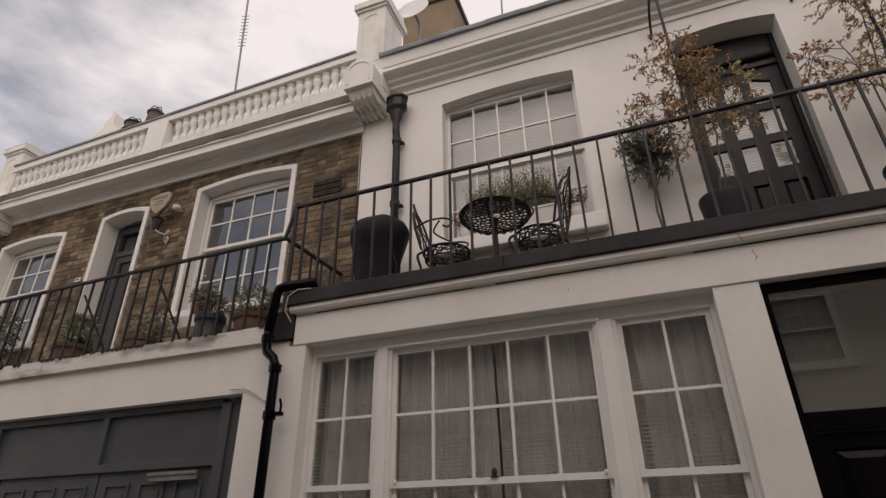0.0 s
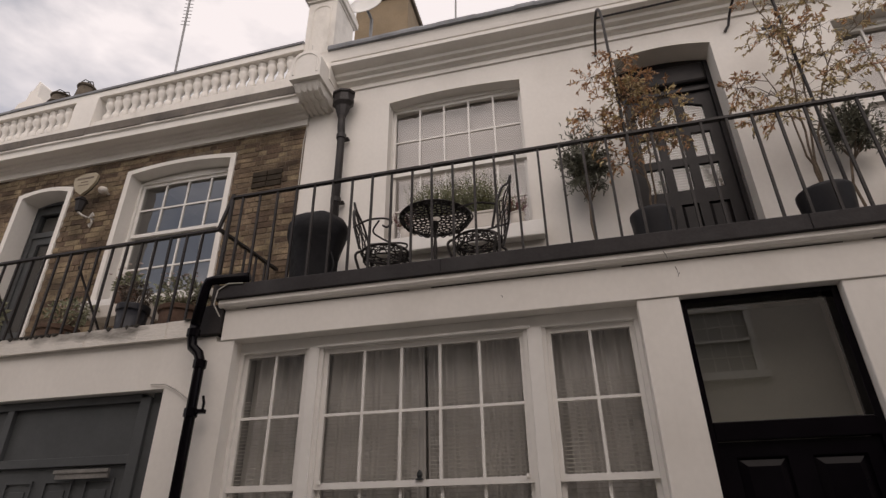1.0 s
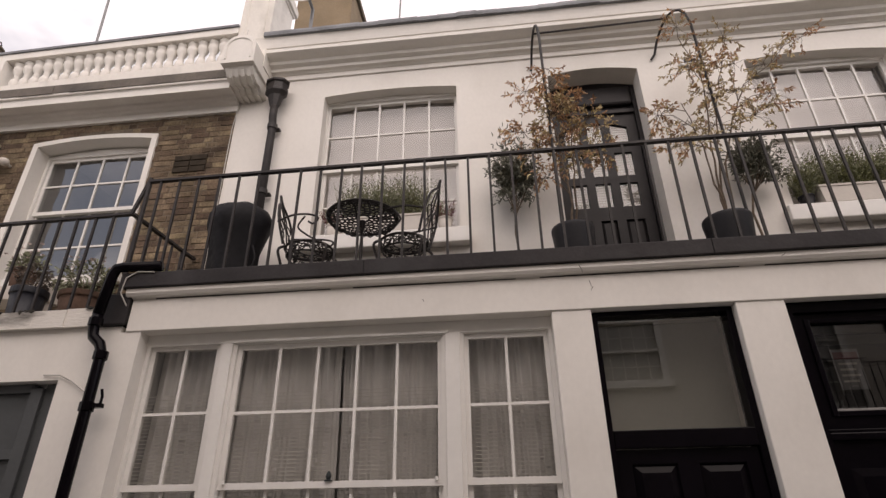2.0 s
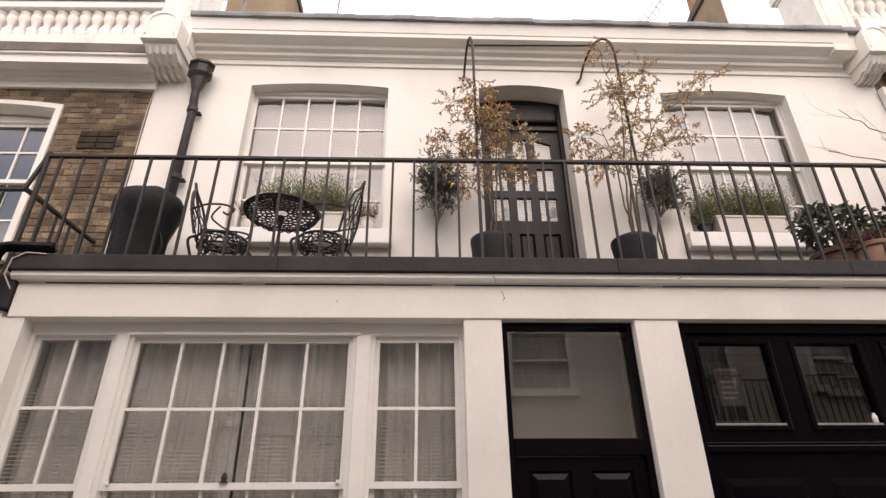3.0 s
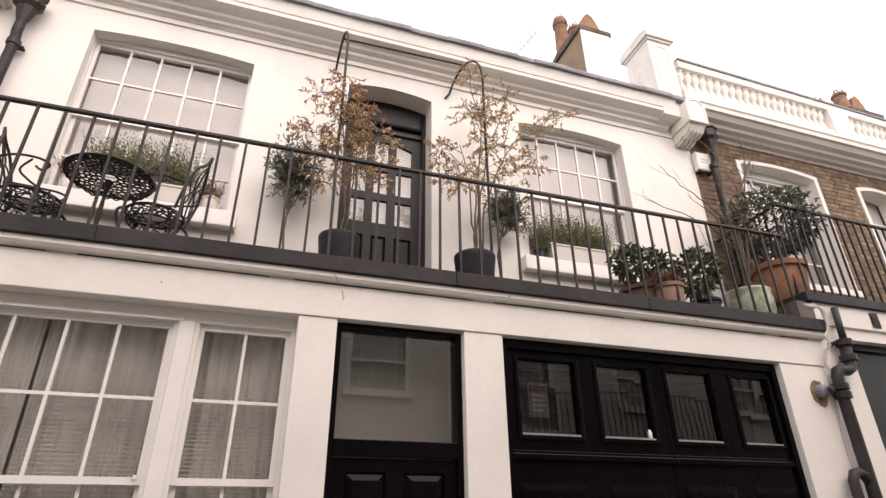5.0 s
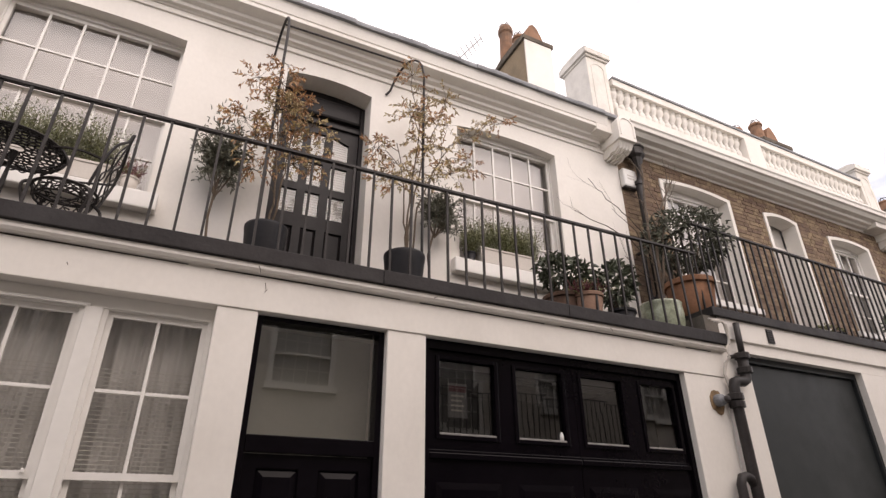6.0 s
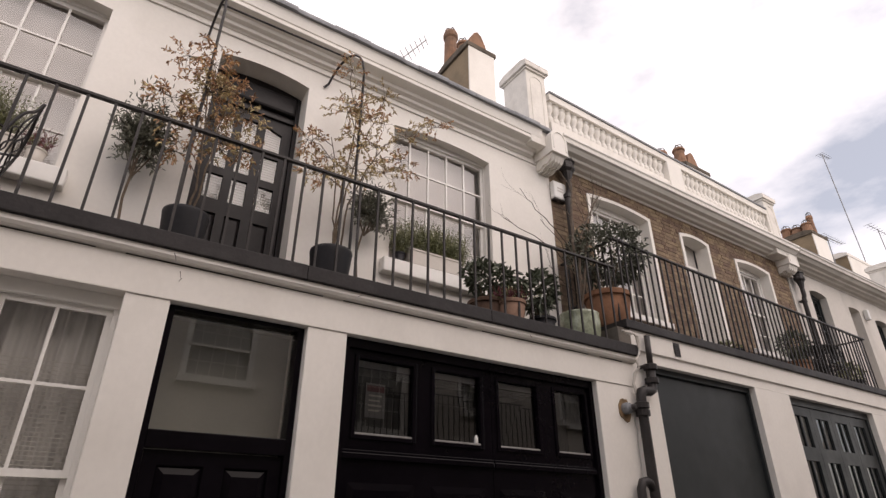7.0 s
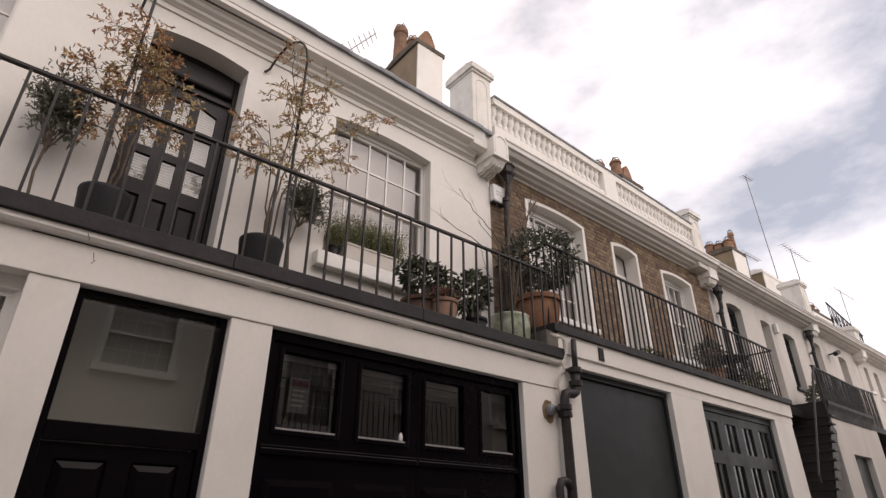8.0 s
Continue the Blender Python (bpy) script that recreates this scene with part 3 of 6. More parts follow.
n = base("paper_notice", 2.69, 0.165, 2.51, label="pale printed notice with a red heading behind garage glass", category="notice")
PAPER = material("dull_paper", (0.22, 0.215, 0.22), 0.8, vary=0.05)
boxed("sheet", PAPER, (-0.09, 0.09, 0.0, 0.002, -0.14, 0.14), n)
boxed("heading", material("faded_red_print", (0.16, 0.06, 0.07), 0.7), (-0.08, 0.08, -0.0022, -0.0004, 0.07, 0.12), n)
for k in range(4):
    boxed("text_bar", SOFT_GREY, (-0.06, 0.06 - 0.02 * (k % 2), -0.0022, -0.0004, 0.03 - k * 0.04, 0.045 - k * 0.04), n)
n = base("bottle", 3.69, 0.115, 2.236, label="small white plastic bottle on a garage window ledge", category="bottle")
bm = bmesh.new()
lathe(bm, [(0.016, 0.0), (0.018, 0.004), (0.018, 0.05), (0.01, 0.058), (0.01, 0.07)], 12)
part("body", bm, ALARM, n, smooth=True)

# ---- white house: upper storey ----
YW = 1.0
bm = bmesh.new()
UP = [(-1.59, -0.02, 4.25, 6.18, 0.045), (1.03, 2.03, 3.44, 6.20, 0.06), (3.18, 4.70, 4.25, 6.175, 0.055)]
pierced(bm, X0, X1, YW, YW + 0.3, 3.0, 6.9, UP)
box(bm, X0, X1, YW - 0.022, YW, 6.482, 6.514, 0.006)
structure("wall_upper_front", bm, STUCCO, "white painted stucco wall above the balcony", "wall")
bm = bmesh.new()
prism(bm, [(1.2, 6.57), (0.985, 6.57), (0.97, 6.585), (0.932, 6.592), (0.925, 6.63), (0.87, 6.645), (0.855, 6.68), (0.80, 6.69), (0.765, 6.70), (0.735, 6.712), (0.733, 6.758),
           (0.742, 6.763), (0.742, 6.772), (0.728, 6.777), (0.715, 6.84), (0.70, 6.90), (0.69, 6.925), (1.2, 6.93)], X0 + 0.2, X1 - 0.35, "x")
structure("cornice_1", bm, STUCCO, "white moulded cornice along the top of the wall", "cornice")
bm = bmesh.new()
n = 34
for k in range(n):
    a, b = X0 + 0.35 + (X1 - X0 - 0.55) * k / n, X0 + 0.35 + (X1 - X0 - 0.55) * (k + 1) / n
    dz, dy = random.uniform(-0.006, 0.01), random.uniform(-0.008, 0.008)
    prism(bm, [(1.35, 7.04), (0.70 + dy, 7.0 + dz), (0.658 + dy, 6.985 + dz), (0.65 + dy, 6.95 + dz), (0.655 + dy, 6.918 + dz / 2), (0.685, 6.918), (1.35, 6.94)], a, b, "x")
structure("roof_edge_lead", bm, LEAD, "dull grey lead capping, uneven, on the cornice", "flashing")
bm = bmesh.new()
prism(bm, [(1.2, 6.9), (6.5, 8.2), (12, 6.9), (12, 6.7), (1.2, 6.7)], X0, X1, "x")
structure("roof_1", bm, LEAD, "low grey roof behind the parapet", "roof")

for k, (a, b, zb, zt, rise) in enumerate((UP[0], UP[2])):
    sash_window("window_%d" % (4 + k), a, b, zb, zt, YW + 0.16, 5, 2, 2, "white five-light sash window with a lowered pale blind", "balcony sash windows", rise=rise, meet=5.22, surround=0.008, sill=(a - 0.11, b + 0.11, 0.17, 0.27))

# balcony door in its deep opening
d = base("door_3", 1.545, YW + 0.26, 3.449, label="dark grey glazed and panelled balcony door", category="door", kind="structure")
bm = bmesh.new()
box(bm, -0.505, -0.44, -0.02, 0.1, 0, 2.73)
box(bm, 0.44, 0.505, -0.02, 0.1, 0, 2.73)
prism(bm, [(-0.505, 2.733), (0.505, 2.733)] + arch(-0.505, 0.505, 2.752, 0.06)[::-1], 0.0, 0.08)
box(bm, -0.44, 0.44, 0.03, 0.1, 2.38, 2.73)
box(bm, -0.44, 0.44, -0.03, 0.028, 2.46, 2.725, 0.03)
box(bm, -0.44, 0.44, -0.01, 0.028, 2.345, 2.40, 0.006)
part("door_frame", bm, DOOR_GREY, d)
bm = bmesh.new()
DC, DZ = [(-0.37, -0.203), (-0.115, 0.048), (0.14, 0.33)], [(1.90, 2.25), (1.51, 1.815), (1.125, 1.42)]
at = -0.435
for a, b in DC:
    box(bm, at, a, 0.02, 0.06, 0.0, 2.345)
    at = b
box(bm, at, 0.435, 0.02, 0.06, 0.0, 2.345)
for a, b in DC:
    for z0, z1 in ((0.0, 0.16), (0.965, 1.125), (1.42, 1.51), (1.815, 1.90)):
        box(bm, a, b, 0.02, 0.06, z0, z1)
    prism(bm, [(a, 2.345), (b, 2.345), (b, 2.16 if a > 0.1 else 2.23), (a, 2.16 if a < -0.3 else 2.23)], 0.02, 0.06)
leaf = part("door_leaf", bm, DOOR_GREY, d)
for a, b in DC:
    for z0, z1 in DZ:
        bm = bmesh.new()
        bm.faces.new([bm.verts.new(p) for p in ((a, 0.04, z0), (b, 0.04, z0), (b, 0.042, z1), (a, 0.042, z1))])
        part("pane", bm, GLASS, leaf).visible_shadow = False
    bm = bmesh.new()
    panelled(bm, a, b, 0.16, 0.965, 0.05, 0.02, 0.03)
    part("panel", bm, DOOR_GREY, leaf)
bl = base("slatted_blind", 1.545, YW + 0.36, 4.5, label="white slatted blind behind the balcony door panes", category="blind", group="slatted blinds")
bm = bmesh.new()
box(bm, -0.42, 0.42, -0.012, 0.012, 0, 0.003)
one = finish(bm, "slat", SLAT)
for i in range(38):
    piece("slat", one, bl, pose(0, 0, 0.02 + i * 0.032, 68, 0, 0))
boxed("backing", BLIND, (-0.42, 0.42, 0.03, 0.035, 0, 1.25), bl)
# hall walls coloured near-black for its lack of light
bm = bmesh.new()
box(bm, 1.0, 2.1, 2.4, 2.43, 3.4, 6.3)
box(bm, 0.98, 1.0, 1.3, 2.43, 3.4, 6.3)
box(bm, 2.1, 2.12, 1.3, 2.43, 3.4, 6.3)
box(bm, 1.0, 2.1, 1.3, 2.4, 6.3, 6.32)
structure("wall_hall", bm, ROOM_DARK, "near-black walls standing for the unlit hall behind the balcony door", "wall")


# ---- party piers, consoles, balustrades ----
def party_pier(x0, x1, z_low, ztop, label, ped=0.0, out=0.5, half=None):
    """A fluted console, an arched block on it and a capped pedestal at a party wall."""
    p = base("party_pier", (x0 + x1) / 2, 1.0, z_low, label=label, category="pier", group="party wall piers", kind="structure")
    w, h = (x1 - x0) / 2, ztop - z_low
    bm = bmesh.new()
    n = 9
    for k in range(n):
        a, b = -w + 0.03 + (2 * w - 0.06) * k / n, -w + 0.03 + (2 * w - 0.06) * (k + 1) / n
        dz = 0.012 if k % 2 else -0.012
        prism(bm, [(y * out / 0.5, z) for y, z in ((0.0, 0.0 - dz), (-0.13, 0.0 - dz), (-0.2, 0.04 - dz), (-0.28, 0.02 - dz), (-0.38, 0.06 - dz), (-0.43, 0.13), (-0.45, 0.18), (0.0, 0.2))], a, b, "x")
    part("console", bm, WORN_STUCCO, p)
    bm = bmesh.new()
    prism(bm, [(-w, 0.16)] + [(w, 0.16)] + [(w * math.cos(math.pi * k / 12), 0.42 + 0.17 * math.sin(math.pi * k / 12)) for k in range(13)], -out, 0.1)
    ring_out = [(0.78 * w * math.cos(math.pi * k / 12), 0.41 + 0.13 * math.sin(math.pi * k / 12)) for k in range(13)]
    for q, r in zip(ring_out, ring_out[1:]):
        tube(bm, [(q[0], -out, q[1]), (r[0], -out, r[1])], 0.014, 5)
    for s in (-1, 1):
        tube(bm, [(0.78 * w * s, -out, 0.41), (0.78 * w * s, -out, 0.22)], 0.014, 5)
    part("arched_block", bm, STUCCO, p)
    bm = bmesh.new()
    pw = half or w * 1.05
    box(bm, -pw, pw, -0.27, 0.27, 0.3, h - 0.13, 0.006)
    ring = [(0.6 * pw * math.cos(math.pi * k / 12), h - 0.36 + 0.1 * math.sin(math.pi * k / 12)) for k in range(13)]
    ring = [(0.6 * pw, 0.7)] + ring + [(-0.6 * pw, 0.7)]
    for yy in (-0.27,):
        for q, r in zip(ring, ring[1:]):
            tube(bm, [(q[0], yy, q[1]), (r[0], yy, r[1])], 0.011, 5)
    part("pedestal", bm, WORN_STUCCO, p).location.x = ped
    bm = bmesh.new()
    box(bm, -pw - 0.05, pw + 0.05, -0.33, 0.33, h - 0.13, h - 0.03, 0.01)
    box(bm, -pw - 0.02, pw + 0.02, -0.3, 0.3, h - 0.17, h - 0.13, 0.01)
    prism(bm, [(-0.33, h - 0.03), (0.33, h - 0.03), (0.2, h + 0.02), (-0.2, h + 0.02)], -pw - 0.05, pw + 0.05, "x")
    part("cap", bm, WORN_STUCCO, p).location.x = ped
    return p


party_pier(-2.68, -2.29, 6.2, 8.1, "white stucco party pier with a fluted console, weathered")
party_pier(5.58, 5.90, 6.36, 8.23, "white stucco party pier with a fluted console, weathered", -0.24, 0.40, 0.2)


def baluster_mesh(h, r=0.055):
    bm = bmesh.new()
    lathe(bm, [(r * 0.85, 0), (r * 0.85, 0.04 * h), (r * 0.5, 0.08 * h), (r * 0.78, 0.17 * h), (r * 0.84, 0.26 * h), (r * 0.7, 0.36 * h), (r * 0.42, 0.43 * h), (r * 0.6, 0.46 * h), (r * 0.42, 0.49 * h), (r * 0.55, 0.56 * h), (r * 0.92, 0.7 * h), (r * 0.96, 0.8 * h), (r * 0.72, 0.87 * h), (r * 0.98, 0.9 * h), (r * 0.98, h)], 12)
    return finish(bm, "baluster", STUCCO, True)


def balustrade(x0, x1, y, zb0, zb1, h, piers, count, label, cop=0.125):
    """A stone parapet: plinth, turned balusters and a coping, with its square piers. zb0 and zb1: the plinth's top at either end."""
    b = base("balustrade", x0, y, zb0, label=label, category="balustrade", group="roof balustrades", kind="structure")
    slope = (zb1 - zb0) / (x1 - x0)
    L = x1 - x0
    for nm, y0, y1, z0, z1, mt in (("plinth", -0.1, 0.1, -0.32, 0.0, WORN_STUCCO), ("coping", -0.11, 0.11, h, h + cop, STUCCO), ("coping_lead", -0.13, 0.13, h + cop, h + cop + 0.035, LEAD)):
        bm = bmesh.new()
        v = [bm.verts.new((x, yy, z + slope * x)) for x in (0, L) for yy in (y0, y1) for z in (z0, z1)]
        for q in ((0, 1, 3, 2), (4, 6, 7, 5), (0, 4, 5, 1), (2, 3, 7, 6), (0, 2, 6, 4), (1, 5, 7, 3)):
            bm.faces.new([v[i] for i in q])
        part(nm, bm, mt, b)
    for a, c in piers:
        z = slope * (a - x0)
        boxed("pier", STUCCO, (a - x0, c - x0, -0.12, 0.12, z - 0.3, z + h + 0.005), b, bev=0.005)
    me = baluster_mesh(h + 0.01, 0.072)
    for k in range(count):
        x = L * (k + 0.5) / count
        if all(not (a - x0 - 0.05 < x < c - x0 + 0.05) for a, c in piers):
            piece("baluster", me, b, Matrix.Translation((x, 0, slope * x - 0.005)))
    return b


def neighbour_front(x0, x1, zcorn, prof, mat_label):
    bm = bmesh.new()
    prism(bm, prof, x0, x1, "x")
    return structure("cornice", bm, STUCCO, mat_label, "cornice")


def shift(prof, dz):
    return [(y, z + dz) for y, z in prof]


def surround(name, xl, xr, zb, zt, rise, y, t=0.09, depth=0.24):
    """A white plastered frame round an opening, with its reveal."""
    bm = bmesh.new()
    inner, outer = [(xl, zb)] + arch(xl, xr, zt, rise) + [(xr, zb)], [(xl - t, zb)] + arch(xl - t, xr + t, zt + t * 0.8, rise) + [(xr + t, zb)]
    for (a, b), (c, d) in zip(zip(inner, inner[1:]), zip(outer, outer[1:])):
        quad = [[bm.verts.new((p[0], yy, p[1])) for p in (a, b, d, c)] for yy in (y - 0.02, y + depth)]
        bm.faces.new(quad[0]), bm.faces.new(quad[1][::-1])
        for i in range(4):
            j = (i + 1) % 4
            bm.faces.new((quad[0][i], quad[1][i], quad[1][j], quad[0][j]))
    return structure(name, bm, STUCCO, "white plastered surround of an opening in brick", "window surround")


# ---- brick house on the downhill side ----
HL = [(-9.0, -7.60, 3.95, 5.66, 0.06), (-6.92, -6.02, 3.15, 5.74, 0.06), (-5.19, -3.59, 3.98, 5.83, 0.06)]
HLi = [(a + 0.07, b - 0.07, c, d - 0.06, e) for a, b, c, d, e in HL]
for k, h in enumerate(HLi):
    surround("trim_window_surround", h[0], h[1], h[2], h[3], h[4], YW, 0.07)
sash_window("window_6", HLi[2][0], HLi[2][1], 3.98, 5.75, YW + 0.2, 4, 2, 2, "white sash window in brick reflecting the sky", "brick house windows", rise=0.06, meet=4.95, behind="none", surround=0.03, glass=DARK_GLASS, sill=(-5.25, -3.55, 0.1, 0.28))
sash_window("window_7", HLi[0][0], HLi[0][1], 3.95, 5.58, YW + 0.2, 4, 2, 2, "white sash window in brick reflecting the sky", "brick house windows", rise=0.06, meet=4.85, behind="none", surround=0.03, glass=DARK_GLASS, sill=(-9.05, -7.55, 0.1, 0.28))
d = base("door_4", -6.475, YW + 0.26, 3.15, label="grey-green glazed balcony door in a white reveal", category="door", kind="structure")
bm = bmesh.new()
box(bm, -0.375, -0.31, 0, 0.08, 0, 2.53)
box(bm, 0.31, 0.375, 0, 0.08, 0, 2.53)
box(bm, -0.31, 0.31, 0, 0.08, 2.05, 2.13)
box(bm, -0.31, 0.31, 0, 0.08, 2.42, 2.53)
box(bm, -0.31, 0.31, 0.02, 0.07, 0.0, 0.7)
box(bm, -0.31, -0.22, 0.02, 0.07, 0.7, 2.05)
box(bm, 0.22, 0.31, 0.02, 0.07, 0.7, 2.05)
box(bm, -0.22, 0.22, 0.02, 0.07, 1.95, 2.05)
part("door_frame", bm, GREEN_GREY, d)
for z0, z1, w in ((0.7, 1.95, 0.22), (2.13, 2.42, 0.31)):
    bm = bmesh.new()
    bm.faces.new([bm.verts.new(p) for p in ((-w, 0.045, z0), (w, 0.045, z0), (w, 0.047, z1), (-w, 0.047, z1))])
    part("pane", bm, DARK_GLASS, d)
bm = bmesh.new()
box(bm, -0.4, 0.4, 0.9, 0.92, 0, 2.6)
box(bm, -0.42, -0.4, 0.08, 0.92, 0, 2.6)
box(bm, 0.4, 0.42, 0.08, 0.92, 0, 2.6)
box(bm, -0.4, 0.4, 0.08, 0.9, 2.6, 2.62)
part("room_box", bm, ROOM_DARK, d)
LC = [(1.25, 6.055), (0.962, 6.055), (0.957, 6.14), (0.95, 6.144), (0.908, 6.146), (0.902, 6.174), (0.895, 6.178), (0.857, 6.174), (0.85, 6.202), (0.843, 6.206), (0.728, 6.2), (0.724, 6.176), (0.70, 6.176), (0.697, 6.262), (0.69, 6.274), (0.668, 6.278), (0.665, 6.30), (0.67, 6.42), (0.78, 6.435), (1.25, 6.44)]
# dark uneven strip along the cornice lip
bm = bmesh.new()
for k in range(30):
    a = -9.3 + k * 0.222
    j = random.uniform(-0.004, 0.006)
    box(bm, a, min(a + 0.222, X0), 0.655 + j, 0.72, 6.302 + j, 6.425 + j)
structure("flashing_cornice_lip", bm, EDGE, "dark uneven lip along a white cornice", "flashing")
neighbour_front(-9.3, X0 + 0.02, 0, LC, "weathered white moulded cornice over brick")
balustrade(-9.0, -2.68, 0.82, 6.49, 6.645, 0.435, [(-6.13, -5.76)], 46, "white stone balustrade with turned balusters and lead coping", 0.1)
bm = bmesh.new()
box(bm, -9.3, X0, 0.92, 1.25, 6.3, 6.5)
prism(bm, [(1.2, 6.6), (6.5, 7.6), (12, 6.6), (12, 6.4), (1.2, 6.4)], -14.0, X0, "x")
structure("roof_2", bm, LEAD, "low grey roof behind a parapet", "roof")
party_pier(-9.35, -8.95, 5.9, 7.5, "white stucco party pier at the end of a brick front")

bm = bmesh.new()
pierced(bm, -14.0, X0, 0.0, 0.3, 0, 2.62, [(-7.6, -3.075, 0.0, 2.6199, 0.0)])
box(bm, -14.0, X0, 0.0, 0.3, 2.6205, 3.03)
structure("wall_ground_downhill", bm, STUCCO, "white painted ground storey wall and beam", "wall")
bm = bmesh.new()
n = 40
for k in range(n):
    a, b = -14.0 + (X0 - 0.2 + 14.0) * k / n, -14.0 + (X0 - 0.2 + 14.0) * (k + 1) / n
    j = random.uniform(-0.006, 0.006)
    box(bm, a, b, -0.05 + j, 1.0, 3.032, 3.18 + j)
structure("balcony_slab_downhill", bm, STAINED, "chipped and stained white balcony slab edge", "balcony")
bm = bmesh.new()
x = -9.2
while x < X0 - 0.3:
    ln = random.uniform(0.015, 0.09)
    if random.random() < 0.55 + 0.35 * math.sin(x * 2.3):
        h, j = random.uniform(0.004, 0.03), random.uniform(0.0, 0.008)
        prism(bm, [(x, 3.186), (x + ln * 0.3, 3.184 - h * 0.7), (x + ln * 0.6, 3.182 - h), (x + ln, 3.184 - j), (x + ln * 0.9, 3.19), (x + ln * 0.4, 3.193)], -0.0605, -0.03)
    x += ln
structure("slab_edge_crust", bm, material("black_moss", (0.035, 0.031, 0.025), 1.0, vary=0.4, coarse=9, grain=60, bump=0.8), "black moss and peeled paint along a slab edge", "weathering")
g = base("door_5", -5.3, 0.1, 0, label="grey-green panelled garage doors under fixed panels", category="garage door", kind="structure")
bm = bmesh.new()
box(bm, 2.06, 2.225, 0.0, 0.1, 0, 2.615)
box(bm, 1.96, 2.06, -0.03, 0.1, 0, 2.58, 0.004)
for a, b in ((0.58, 0.65), (-0.9, -0.82), (-2.3, -2.2)):
    box(bm, a, b, -0.02, 0.1, 2.13, 2.55, 0.004)
box(bm, -2.3, 1.96, -0.02, 0.1, 2.55, 2.615, 0.004)
box(bm, -2.3, 1.96, -0.025, 0.1, 2.06, 2.13, 0.004)
part("door_frame", bm, GREEN_GREY, g)
for a, b in ((0.65, 1.96), (-0.82, 0.58), (-2.2, -0.9)):
    boxed("panel", GREEN_GREY, (a, b, 0.02, 0.06, 2.13, 2.55), g)
for a, b in ((0.68, 1.95), (-0.62, 0.66), (-1.92, -0.64)):
    bm = bmesh.new()
    box(bm, a, b, 0.01, 0.06, 0.02, 2.058)
    leaf = part("door_leaf", bm, GREEN_GREY, g)
    for k in range(3):
        c = a + 0.1 + k * 0.4
        bm = bmesh.new()
        for p, q, r, s in ((c, c + 0.28, 1.94, 1.96), (c, c + 0.28, 0.3, 0.32), (c, c + 0.02, 0.32, 1.94), (c + 0.26, c + 0.28, 0.32, 1.94)):
            box(bm, p, q, -0.006, 0.01, r, s)
        box(bm, c + 0.06, c + 0.22, 0.0, 0.01, 0.4, 1.88, 0.004)
        part("panel", bm, GREEN_GREY, leaf)
bm = bmesh.new()
box(bm, 1.3, 1.83, -0.06, -0.03, 2.0, 2.03, 0.004)
box(bm, 1.32, 1.83, -0.05, -0.03, 1.96, 2.0)
part("weather_bar", bm, material("worn_timber", (0.2, 0.19, 0.175), 0.85, vary=0.2), g, "peeling pale timber weather bar")

# ---- brick house on the uphill side ----
HR = [(6.66, 8.21, 4.45, 6.35, 0.06), (9.02, 9.90, 3.8, 6.33, 0.06), (10.72, 11.97, 4.45, 6.26, 0.06)]
HRi = [(a + 0.07, b - 0.07, c, d - 0.05, e) for a, b, c, d, e in HR]
for h in HRi:
    surround("trim_window_surround", *h[:5], YW, 0.07)
sash_window("window_8", HRi[0][0], HRi[0][1], 4.45, 6.30, YW + 0.2, 4, 2, 2, "white sash window in a white surround in brick", "uphill brick house windows", rise=0.06, behind="blind", surround=0.04, sill=(6.55, 8.25, 0.1, 0.28))
sash_window("window_9", HRi[2][0], HRi[2][1], 4.45, 6.21, YW + 0.2, 4, 2, 2, "white sash window in a white surround in brick", "uphill brick house windows", rise=0.06, behind="blind", surround=0.04, sill=(10.6, 11.95, 0.1, 0.28))
d = base("door_6", 9.46, YW + 0.26, 3.8, label="pale grey balcony door in a white reveal", category="door", kind="structure")
boxed("door_leaf", SOFT_GREY, (-0.365, 0.365, 0, 0.05, 0, 2.05), d)
for z0, z1 in ((0.15, 0.85), (1.0, 1.9)):
    for s in (-1, 1):
        boxed("panel", SOFT_GREY, (0.16 * s - 0.12, 0.16 * s + 0.12, -0.012, -0.001, z0, z1), d)
boxed("transom", WHITE_PAINT, (-0.365, 0.365, -0.01, 0.05, 2.05, 2.12), d)
boxed("head_panel", SOFT_GREY, (-0.365, 0.365, 0.01, 0.03, 2.12, 2.55), d)
RC = [(1.25, 6.64), (0.99, 6.64), (0.97, 6.67), (0.90, 6.675), (0.87, 6.70), (0.80, 6.71), (0.78, 6.745), (0.70, 6.76), (0.65, 6.81), (0.61, 6.82), (0.60, 6.88), (0.58, 6.90), (0.58, 6.93), (0.78, 6.96), (1.25, 6.98)]
neighbour_front(X1 - 0.02, 12.75, 0, RC, "white moulded cornice over brown brick")
balustrade(5.75, 12.0, 0.82, 7.215, 7.095, 0.43, [(8.64, 9.05)], 46, "white stone balustrade with turned balusters")
party_pier(12.40, 12.80, 6.35, 8.07, "white stucco party pier with a fluted console", -0.38, 0.28)
bm = bmesh.new()
prism(bm, [(1.2, 7.0), (6.5, 8.1), (12, 7.0), (12, 6.8), (1.2, 6.8)], X1, 12.7, "x")
structure("roof_3", bm, LEAD, "low grey roof behind a balustrade", "roof")
bm = bmesh.new()
pierced(bm, X1 + 0.01, 12.75, 0.0, 0.3, 0, 3.30, [(6.25, 8.40, 0.0, 3.2999, 0.0), (9.3, 11.96, 0.0, 3.2999, 0.0)])
structure("wall_ground_uphill", bm, STUCCO, "white painted ground storey wall", "wall")
bm = bmesh.new()
